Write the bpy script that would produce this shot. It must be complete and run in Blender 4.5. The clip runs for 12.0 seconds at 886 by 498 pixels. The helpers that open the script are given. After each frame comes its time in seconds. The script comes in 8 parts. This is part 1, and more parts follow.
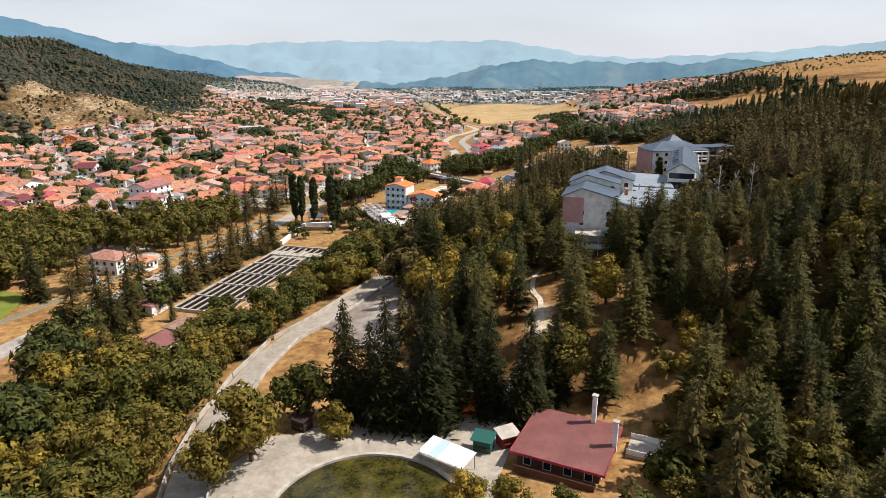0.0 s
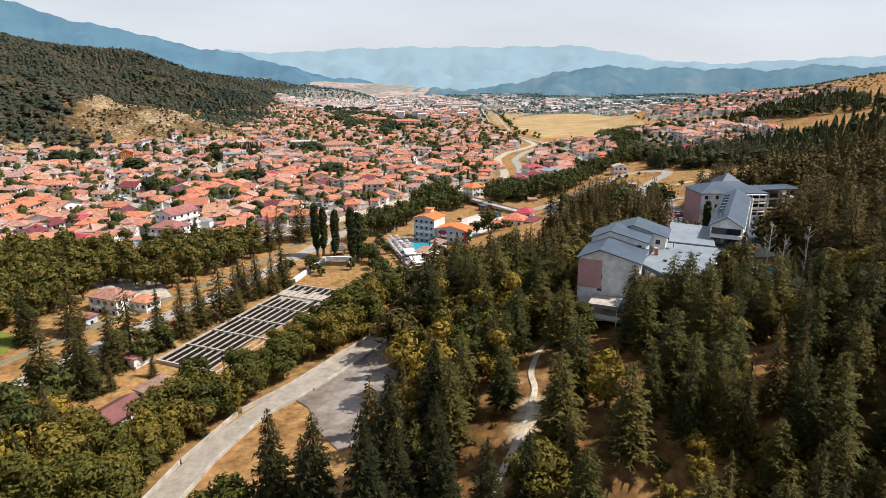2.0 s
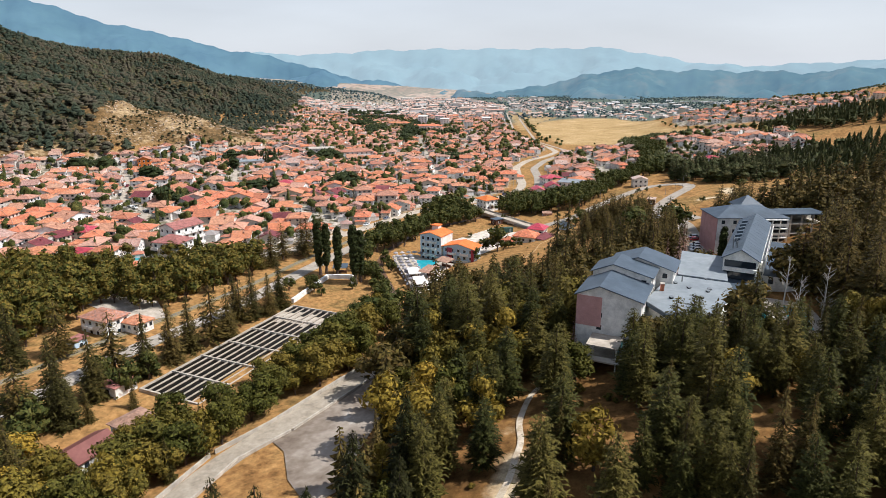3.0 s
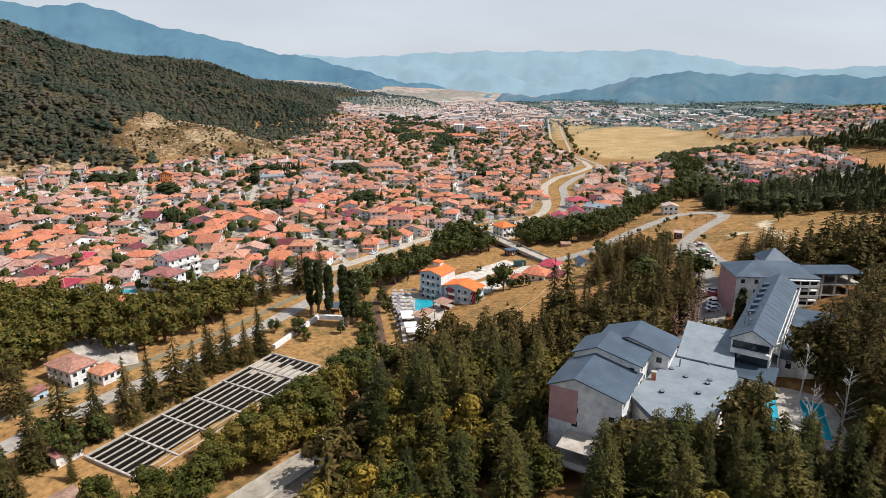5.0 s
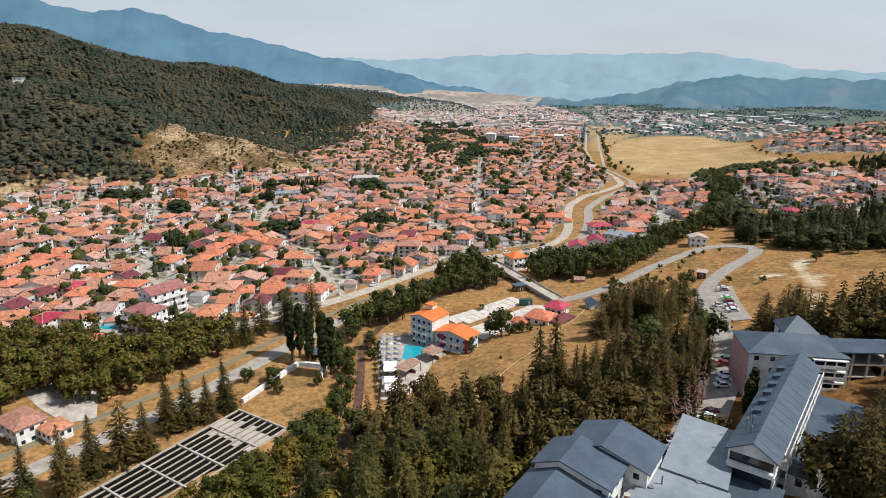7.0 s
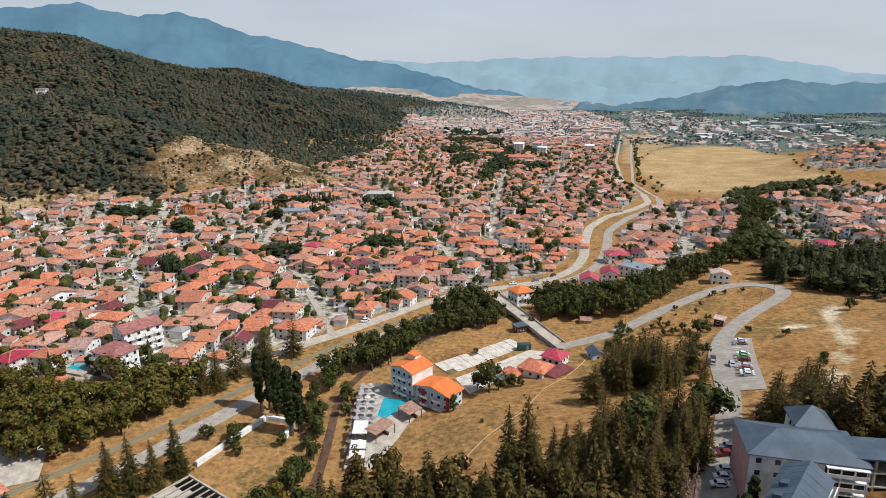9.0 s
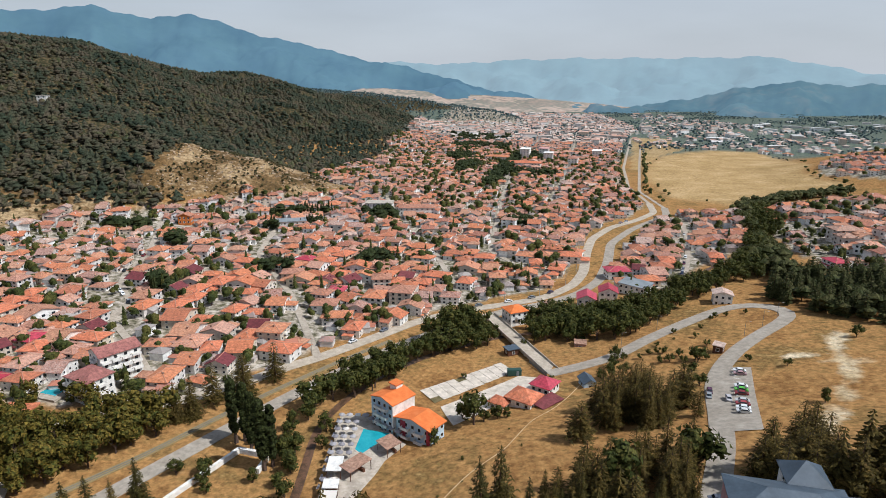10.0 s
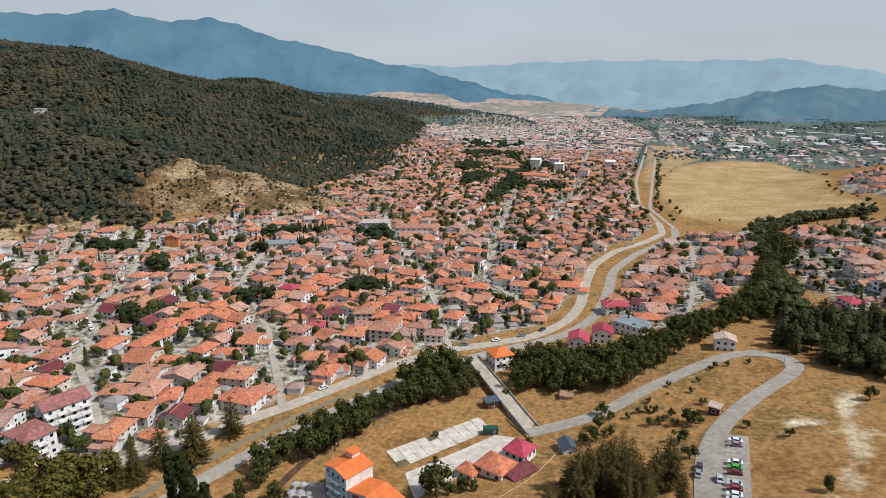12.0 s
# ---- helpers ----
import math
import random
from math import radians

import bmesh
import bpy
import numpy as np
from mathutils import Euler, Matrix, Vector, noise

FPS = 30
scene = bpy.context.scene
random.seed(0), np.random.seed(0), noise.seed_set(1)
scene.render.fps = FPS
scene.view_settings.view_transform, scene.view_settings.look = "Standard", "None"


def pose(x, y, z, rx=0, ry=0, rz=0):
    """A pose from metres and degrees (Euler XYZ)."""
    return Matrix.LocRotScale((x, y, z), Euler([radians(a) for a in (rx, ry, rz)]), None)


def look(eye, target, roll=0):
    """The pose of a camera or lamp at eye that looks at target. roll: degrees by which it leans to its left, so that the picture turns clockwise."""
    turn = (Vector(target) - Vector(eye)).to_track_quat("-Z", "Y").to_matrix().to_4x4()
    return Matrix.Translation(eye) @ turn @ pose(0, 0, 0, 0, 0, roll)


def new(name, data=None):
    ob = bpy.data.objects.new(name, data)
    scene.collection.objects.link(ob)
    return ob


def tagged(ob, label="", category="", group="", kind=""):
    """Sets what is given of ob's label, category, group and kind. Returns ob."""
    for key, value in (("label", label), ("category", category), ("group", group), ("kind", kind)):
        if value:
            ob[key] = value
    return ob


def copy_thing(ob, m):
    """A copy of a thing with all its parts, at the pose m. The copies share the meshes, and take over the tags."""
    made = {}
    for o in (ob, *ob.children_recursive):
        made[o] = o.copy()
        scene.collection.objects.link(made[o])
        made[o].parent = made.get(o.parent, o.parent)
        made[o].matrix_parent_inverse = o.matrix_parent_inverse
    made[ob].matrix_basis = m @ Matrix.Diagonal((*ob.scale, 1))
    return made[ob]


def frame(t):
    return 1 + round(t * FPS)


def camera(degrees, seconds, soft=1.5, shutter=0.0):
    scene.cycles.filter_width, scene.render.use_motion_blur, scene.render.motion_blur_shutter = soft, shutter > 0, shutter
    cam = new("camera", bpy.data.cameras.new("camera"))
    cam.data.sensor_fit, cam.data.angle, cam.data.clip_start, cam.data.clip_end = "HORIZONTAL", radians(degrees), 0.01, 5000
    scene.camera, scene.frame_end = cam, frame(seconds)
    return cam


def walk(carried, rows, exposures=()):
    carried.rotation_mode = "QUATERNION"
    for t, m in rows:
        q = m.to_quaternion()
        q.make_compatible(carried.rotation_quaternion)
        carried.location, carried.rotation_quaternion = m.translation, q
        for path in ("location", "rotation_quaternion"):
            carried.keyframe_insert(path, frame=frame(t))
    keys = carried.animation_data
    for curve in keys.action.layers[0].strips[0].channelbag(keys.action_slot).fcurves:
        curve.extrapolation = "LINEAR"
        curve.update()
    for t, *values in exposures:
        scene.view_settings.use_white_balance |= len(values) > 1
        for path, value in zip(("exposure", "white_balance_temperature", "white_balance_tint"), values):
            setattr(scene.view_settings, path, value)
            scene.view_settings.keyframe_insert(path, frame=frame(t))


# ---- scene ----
cam = camera(70.3, 12.0, soft=0.8)
# seconds, x, y, z, heading to the left, pitch, roll
PATH = [
    (0, 0.00, 0.00, 62.00, 0.25, -16.41, -0.13),
    (0.5, 4.50, 5.27, 64.09, 2.15, -16.30, -0.12),
    (1, 8.74, 10.72, 66.22, 3.98, -16.17, -0.17),
    (1.5, 12.92, 16.46, 68.49, 5.39, -16.08, -0.19),
    (2, 16.81, 22.11, 70.76, 6.77, -16.03, -0.16),
    (2.5, 20.40, 27.64, 73.05, 8.06, -15.96, -0.14),
    (3, 23.81, 33.27, 75.37, 9.26, -15.91, -0.10),
    (5, 37.53, 56.92, 85.54, 13.47, -15.82, -0.01),
    (5.5, 40.69, 63.30, 87.90, 14.54, -15.80, -0.01),
    (6, 43.76, 69.90, 90.28, 15.49, -15.76, 0.00),
    (6.5, 46.72, 76.65, 92.81, 16.44, -15.72, 0.04),
    (7, 49.54, 83.37, 95.30, 17.37, -15.70, 0.05),
    (9, 59.72, 110.66, 105.13, 20.80, -15.59, 0.17),
    (9.5, 62.14, 117.52, 107.81, 21.33, -15.55, 0.15),
    (10, 64.54, 124.34, 110.67, 21.86, -15.54, 0.16),
    (10.5, 66.62, 131.26, 113.56, 22.37, -15.55, 0.12),
    (11, 68.45, 138.27, 116.41, 22.88, -15.54, 0.10),
    (11.5, 70.26, 145.32, 119.24, 23.34, -15.50, 0.14),
    (12, 72.02, 152.28, 122.01, 23.68, -15.47, 0.16),
]
walk(cam, [(t, pose(x, y, z, 90 + pitch, 0, yaw) @ pose(0, 0, 0, 0, 0, roll)) for t, x, y, z, yaw, pitch, roll in PATH],
     exposures=[(0, 0.45, 6200, 12), (3, 0.38, 6080, 11), (6, 0.2, 5980, 10), (9, 0.06, 5900, 9), (12, -0.07, 5880, 9)])

# ---- light ----
SUN_TO = Vector((1.0, 0.06, 1.28)).normalized()
world = bpy.data.worlds.new("sky")
scene.world = world
world.use_nodes = True
wn = world.node_tree.nodes
sky = wn.new("ShaderNodeTexSky")
sky.sky_type = "NISHITA"
sky.sun_disc = False
sky.sun_elevation = math.asin(SUN_TO.z)
sky.sun_rotation = math.atan2(SUN_TO.x, SUN_TO.y)
sky.air_density, sky.dust_density, sky.ozone_density = 1.0, 1.0, 1.5
wn["Background"].inputs["Strength"].default_value = 0.09
# a milky summer haze lies over the clear sky, thickest at the horizon
coord = wn.new("ShaderNodeTexCoord")
split = wn.new("ShaderNodeSeparateXYZ")
climb = wn.new("ShaderNodeMapRange")
climb.inputs["From Min"].default_value, climb.inputs["From Max"].default_value = 0.0, 0.5
climb.inputs["To Min"].default_value, climb.inputs["To Max"].default_value = 0.92, 0.3
haze = wn.new("ShaderNodeMix")
haze.data_type = "RGBA"
haze.inputs[7].default_value = (6.5, 6.62, 6.75, 1.0)
wl = world.node_tree.links
wl.new(coord.outputs["Generated"], split.inputs[0])
wl.new(split.outputs["Z"], climb.inputs["Value"])
wl.new(climb.outputs[0], haze.inputs["Factor"])
wl.new(sky.outputs[0], haze.inputs[6])
# thin, uneven veils of cloud
veil = wn.new("ShaderNodeTexNoise")
veil.inputs["Scale"].default_value, veil.inputs["Detail"].default_value = 2.2, 6.0
stretch = wn.new("ShaderNodeMapping")
stretch.inputs["Scale"].default_value = (1.0, 1.0, 4.5)
tone = wn.new("ShaderNodeMapRange")
for k, val in (("From Min", 0.35), ("From Max", 0.7), ("To Min", 0.95), ("To Max", 1.09)):
    tone.inputs[k].default_value = val
clouded = wn.new("ShaderNodeMix")
clouded.data_type, clouded.blend_type = "RGBA", "MULTIPLY"
clouded.inputs["Factor"].default_value = 1.0
wl.new(coord.outputs["Generated"], stretch.inputs["Vector"])
wl.new(stretch.outputs[0], veil.inputs["Vector"])
wl.new(veil.outputs[0], tone.inputs["Value"])
wl.new(haze.outputs[2], clouded.inputs[6])
wl.new(tone.outputs[0], clouded.inputs[7])
wl.new(clouded.outputs[2], wn["Background"].inputs["Color"])
sun_data = bpy.data.lights.new("sun", "SUN")
sun_data.energy, sun_data.angle, sun_data.color = 4.6, radians(0.6), (1.0, 0.955, 0.89)
sun = new("sun", sun_data)
sun.matrix_world = look((0, 0, 500), Vector((0, 0, 500)) - SUN_TO)


# ---- materials ----
def rgb(h):
    c = [int(h[i:i + 2], 16) / 255 for i in (0, 2, 4)]
    return tuple(v / 12.92 if v <= 0.04045 else ((v + 0.055) / 1.055) ** 2.4 for v in c) + (1.0,)


def material(name, stops, scale=1.0, rough=0.8, metal=0.0, bump=0.0, fine=6.0, by="noise", mixin=0.35, spec=0.3, bump_dist=0.2):
    """stops: colours from one end of the variation to the other. by: what chooses among them (noise, object, island)."""
    m = bpy.data.materials.new(name)
    m.use_nodes = True
    n, l = m.node_tree.nodes, m.node_tree.links
    b = n["Principled BSDF"]
    b.inputs["Roughness"].default_value, b.inputs["Metallic"].default_value = rough, metal
    b.inputs["Specular IOR Level"].default_value = spec
    pos = n.new("ShaderNodeNewGeometry")
    big = n.new("ShaderNodeTexNoise")
    big.inputs["Scale"].default_value, big.inputs["Detail"].default_value = scale, 4.0
    small = n.new("ShaderNodeTexNoise")
    small.inputs["Scale"].default_value, small.inputs["Detail"].default_value = scale * fine, 3.0
    for t in (big, small):
        l.new(pos.outputs["Position"], t.inputs["Vector"])
    mix = n.new("ShaderNodeMix")
    mix.inputs["Factor"].default_value = mixin
    l.new(small.outputs[0], mix.inputs["B"])
    if by == "noise":
        l.new(big.outputs[0], mix.inputs["A"])
    elif by == "object":
        info = n.new("ShaderNodeObjectInfo")
        l.new(info.outputs["Random"], mix.inputs["A"])
    else:
        l.new(pos.outputs["Random Per Island"], mix.inputs["A"])
    ramp = n.new("ShaderNodeValToRGB")
    e = ramp.color_ramp.elements
    lo, hi = (0.28, 0.72) if by == "noise" else (0.1, 0.9)
    while len(e) < len(stops):
        e.new(0.5)
    for i, c in enumerate(stops):
        e[i].position = lo + (hi - lo) * i / max(1, len(stops) - 1)
        e[i].color = rgb(c)
    l.new(mix.outputs["Result"], ramp.inputs["Fac"])
    l.new(ramp.outputs["Color"], b.inputs["Base Color"])
    if bump:
        bp = n.new("ShaderNodeBump")
        bp.inputs["Strength"].default_value, bp.inputs["Distance"].default_value = bump, bump_dist
        l.new(small.outputs[0], bp.inputs["Height"])
        l.new(bp.outputs["Normal"], b.inputs["Normal"])
    return m


def leafy(name, stops, by="object", scale=0.5):
    """Foliage: matt, and a little light shines through."""
    m = material(name, stops, scale=scale, rough=0.75, by=by, mixin=0.5, fine=4.0, spec=0.15)
    n, l = m.node_tree.nodes, m.node_tree.links
    b, out = n["Principled BSDF"], n["Material Output"]
    tr = n.new("ShaderNodeBsdfTranslucent")
    ramp = [x for x in n if x.type == "VALTORGB"][0]
    l.new(ramp.outputs["Color"], tr.inputs["Color"])
    # sprays of light and dark growth, with lit tips and shade between painted in
    spray_shade = n.new("ShaderNodeTexNoise")
    spray_shade.inputs["Scale"].default_value, spray_shade.inputs["Detail"].default_value = 1.7, 3.0
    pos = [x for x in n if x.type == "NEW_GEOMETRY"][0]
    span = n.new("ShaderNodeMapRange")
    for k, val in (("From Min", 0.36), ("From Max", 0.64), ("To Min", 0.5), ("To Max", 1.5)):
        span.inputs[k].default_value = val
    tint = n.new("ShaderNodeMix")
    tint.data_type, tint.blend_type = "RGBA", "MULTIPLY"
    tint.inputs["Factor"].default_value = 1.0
    l.new(pos.outputs["Position"], spray_shade.inputs["Vector"])
    l.new(spray_shade.outputs[0], span.inputs["Value"])
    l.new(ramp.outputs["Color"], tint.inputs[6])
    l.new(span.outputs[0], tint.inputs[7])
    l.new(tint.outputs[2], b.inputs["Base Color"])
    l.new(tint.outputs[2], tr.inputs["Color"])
    mx = n.new("ShaderNodeMixShader")
    mx.inputs["Fac"].default_value = 0.2
    l.new(b.outputs[0], mx.inputs[1])
    l.new(tr.outputs[0], mx.inputs[2])
    l.new(mx.outputs[0], out.inputs["Surface"])
    return m


def weathered(m, scale=0.9, low=0.66, high=1.3):
    """Stains and sun-bleached streaks over a roof or wall, finer than its own tone."""
    n, l = m.node_tree.nodes, m.node_tree.links
    b = n["Principled BSDF"]
    ramp = [x for x in n if x.type == "VALTORGB"][0]
    pos = [x for x in n if x.type == "NEW_GEOMETRY"][0]
    stain = n.new("ShaderNodeTexNoise")
    stain.inputs["Scale"].default_value, stain.inputs["Detail"].default_value, stain.inputs["Roughness"].default_value = scale, 5.0, 0.65
    span = n.new("ShaderNodeMapRange")
    for k, val in (("From Min", 0.36), ("From Max", 0.64), ("To Min", low), ("To Max", high)):
        span.inputs[k].default_value = val
    tint = n.new("ShaderNodeMix")
    tint.data_type, tint.blend_type = "RGBA", "MULTIPLY"
    tint.inputs["Factor"].default_value = 1.0
    l.new(pos.outputs["Position"], stain.inputs["Vector"])
    l.new(stain.outputs[0], span.inputs["Value"])
    l.new(ramp.outputs["Color"], tint.inputs[6])
    l.new(span.outputs[0], tint.inputs[7])
    l.new(tint.outputs[2], b.inputs["Base Color"])


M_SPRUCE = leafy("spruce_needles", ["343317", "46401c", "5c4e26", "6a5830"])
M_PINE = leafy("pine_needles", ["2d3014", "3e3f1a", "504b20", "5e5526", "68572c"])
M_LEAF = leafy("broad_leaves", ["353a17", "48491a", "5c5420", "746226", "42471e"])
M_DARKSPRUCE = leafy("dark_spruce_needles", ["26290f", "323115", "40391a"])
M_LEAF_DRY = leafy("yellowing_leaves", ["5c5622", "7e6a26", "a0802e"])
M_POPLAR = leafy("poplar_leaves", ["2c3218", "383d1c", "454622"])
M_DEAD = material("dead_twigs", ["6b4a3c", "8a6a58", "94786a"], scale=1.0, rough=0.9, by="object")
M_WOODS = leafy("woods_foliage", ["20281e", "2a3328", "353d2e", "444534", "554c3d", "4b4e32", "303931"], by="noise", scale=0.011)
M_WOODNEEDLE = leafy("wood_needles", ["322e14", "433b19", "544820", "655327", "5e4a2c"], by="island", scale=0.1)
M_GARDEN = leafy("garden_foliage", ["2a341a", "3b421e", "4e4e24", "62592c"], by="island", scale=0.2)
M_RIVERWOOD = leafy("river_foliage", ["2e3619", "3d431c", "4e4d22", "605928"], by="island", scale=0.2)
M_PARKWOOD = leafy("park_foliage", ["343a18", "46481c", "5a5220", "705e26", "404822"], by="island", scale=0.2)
# foliage of the far plain: haze is mixed into its grey-green colours
M_DISTANT_HAZE = leafy("distant_trees", ["3c4c48", "48585a", "586860"], by="island", scale=0.05)
# clay tones paled for haze on the distant town; nearby, plain weathered pale roofs
M_ROOF_PALE = material("haze_paled_and_weathered_roofs", ["a8806e", "b4907e", "bca090", "aca096", "c4b8ac"], scale=0.3, rough=0.9, by="island", mixin=0.2)
M_BARK = material("bark", ["3a2e24", "54443a", "6a5646"], scale=2.0, rough=0.95, bump=0.4)
M_BIRCH = material("pale_bark", ["8f857a", "b5aca2", "cfc8c0"], scale=3.0, rough=0.9)
M_TILE = material("clay_roof_tiles", ["92604e", "ac6a4c", "be7450", "b08266", "9e6e5a", "b48e7c", "bc764e", "967062", "b29a8e"], scale=0.4, rough=0.85, by="object", mixin=0.3, fine=5, bump=0.3)
M_TILE_ORANGE = material("new_clay_tiles", ["b06446", "bc7050", "c47e60"], scale=0.5, rough=0.8, bump=0.3)
M_TILE_BRIGHT = material("bright_orange_tiles", ["c4622e", "d07036", "d88048"], scale=0.5, rough=0.8, bump=0.3)
M_TILE_RED = material("crimson_sheet_roof", ["8f2f3a", "a83a48", "b04a58"], scale=0.4, rough=0.5, by="object")
M_TILE_DARK = material("dark_red_roof", ["5a2a2c", "6e3638", "7c4444"], scale=0.5, rough=0.6, by="object", bump=0.2)
M_TILE_STUFF = material("town_roof_tiles", ["906250", "ac6c4e", "be7854", "b28a72", "a27258", "967064", "b6a092", "ba744f", "9a6654", "a68674"], scale=0.3, rough=0.85, by="island", mixin=0.2)
M_WALL = material("house_render", ["bab4ac", "d2cec8", "e6e4e0", "c2ae98", "eeedea", "b4aca4", "d0bfa6", "c8c4be"], scale=0.5, rough=0.9, by="object", mixin=0.25, bump=0.15)
M_WALL_STUFF = material("town_walls", ["c0bab4", "dcd9d4", "ecebe8", "cab8a4", "bcb6b0", "f2f1ee", "b4a698"], scale=0.2, rough=0.9, by="island", mixin=0.2)
M_WHITE = material("white_render", ["c9c5bd", "dedad2", "e8e5de"], scale=0.6, rough=0.85, bump=0.1)
M_BLUEWALL = material("pale_blue_render", ["a9bcc8", "b8c9d4"], scale=0.6, rough=0.85)
M_PINK = material("dusty_pink_render", ["a8807c", "b98c86", "c49a94"], scale=0.6, rough=0.9, bump=0.1)
M_GREYROOF = material("grey_metal_roof", ["3d4750", "46515b", "515c66"], scale=0.25, rough=0.5, metal=0.0, spec=0.4, bump=0.1)
M_PALEROOF = material("pale_grey_membrane", ["747a7e", "82888a", "8e9294"], scale=0.15, rough=0.7, bump=0.05)
M_MAROON = material("maroon_sheet_roof", ["6c443e", "784c45", "80554d"], scale=0.3, rough=0.45, bump=0.05)
M_BRICK = material("faded_brick_roof", ["84564e", "946058", "a06e64"], scale=0.4, rough=0.8, bump=0.2)
M_GLASS = material("window_glass", ["1c2228", "2a3238"], scale=0.3, rough=0.08, spec=0.6)
M_FRAME = material("window_frames", ["cfccc6", "dddad4"], scale=2, rough=0.6)
M_CONC = material("concrete", ["9a9184", "aea496", "c0b6a6"], scale=0.4, rough=0.95, bump=0.2)
M_PALE = material("pale_paving", ["a09484", "b0a494", "bcb0a2"], scale=0.25, rough=0.95, bump=0.15)
M_ASPHALT = material("asphalt", ["8c8274", "9c9284", "a89e90"], scale=0.2, rough=0.95, bump=0.1)
M_DUSTROAD = material("dusty_road", ["9c907e", "ada08e", "bbae9c"], scale=0.2, rough=0.95, bump=0.1)
M_STREET = material("worn_street", ["948878", "a69a8a", "b6aa9a"], scale=0.15, rough=0.95, bump=0.1)
M_PATH = material("trodden_path", ["9c8a70", "b8a68c", "d0c2ac", "dacebc"], scale=0.5, rough=1.0, bump=0.3)
M_WATER = material("dark_pond_water", ["15150b", "2a2810", "4a431c", "665a26"], scale=0.3, rough=0.15, spec=0.4, fine=7)
M_TANK = material("dark_tank_water", ["080807", "120e0a", "1e1710"], scale=0.12, rough=0.4, spec=0.12)
M_POOL = material("turquoise_pool_water", ["1f8794", "2c98a3", "3aa6ae"], scale=0.3, rough=0.08, spec=0.5)
M_RIVER = material("shallow_river", ["5a4030", "6c503c", "4a3828", "3e3a30"], scale=0.5, rough=0.45)
M_BROWNTILE = material("brown_weathered_roof", ["8a6a58", "9c7a66", "a88874"], scale=0.5, rough=0.9, bump=0.2)
M_METAL = material("grey_painted_steel", ["6a6e70", "7c8082"], scale=1.0, rough=0.5, metal=0.3)
M_TYRE = material("tyre_rubber", ["141414", "1e1e1e"], scale=4, rough=0.9)
M_CANVAS = material("pale_canvas", ["cfc6bc", "ddd6cc"], scale=1, rough=0.9, by="object")
M_TIMBER = material("dark_timber", ["4a3024", "6a4632"], scale=1, rough=0.8)
M_CAR = material("car_paint", ["d8d8d6", "1e2226", "8c1f22", "b4b8ba", "1a1c1e", "7c1a1e", "2c3a52", "e4e4e2"], scale=0.1, rough=0.25, by="object", mixin=0.0, spec=0.6)
M_GREEN = material("bright_green_paint", ["4a9a2c", "5aa83a"], scale=1, rough=0.35, spec=0.6)
for m in (M_TILE, M_TILE_ORANGE, M_TILE_STUFF, M_ROOF_PALE, M_TILE_RED, M_TILE_DARK, M_BRICK, M_BROWNTILE):
    weathered(m)
for m in (M_WALL, M_WALL_STUFF, M_WHITE, M_PALE, M_CONC, M_ASPHALT, M_DUSTROAD, M_STREET):
    weathered(m, 0.5, 0.82, 1.14)
weathered(M_PALEROOF, 0.3, 0.94, 1.05)
weathered(M_GREYROOF, 0.25, 0.93, 1.08)
weathered(M_MAROON, 0.35, 0.9, 1.1)
M_YARD = material("pale_dusty_gravel", ["b4a898", "c6baaa", "d4c8ba"], scale=0.2, rough=1.0, bump=0.15)
weathered(M_YARD, 0.4, 0.84, 1.12)
M_RIDGE = material("mortared_ridge", ["9c6a54", "b08068", "bc9480"], scale=0.8, rough=0.95)
M_TANKWALL = material("damp_concrete", ["9a8e7e", "aca090", "bab0a0"], scale=0.4, rough=0.95)
M_WALLROAD = material("dusty_concrete_road", ["867a68", "988c7a", "a69a88", "8e8272"], scale=0.25, rough=0.95, bump=0.15)
weathered(M_WALLROAD, 0.6, 0.86, 1.12)


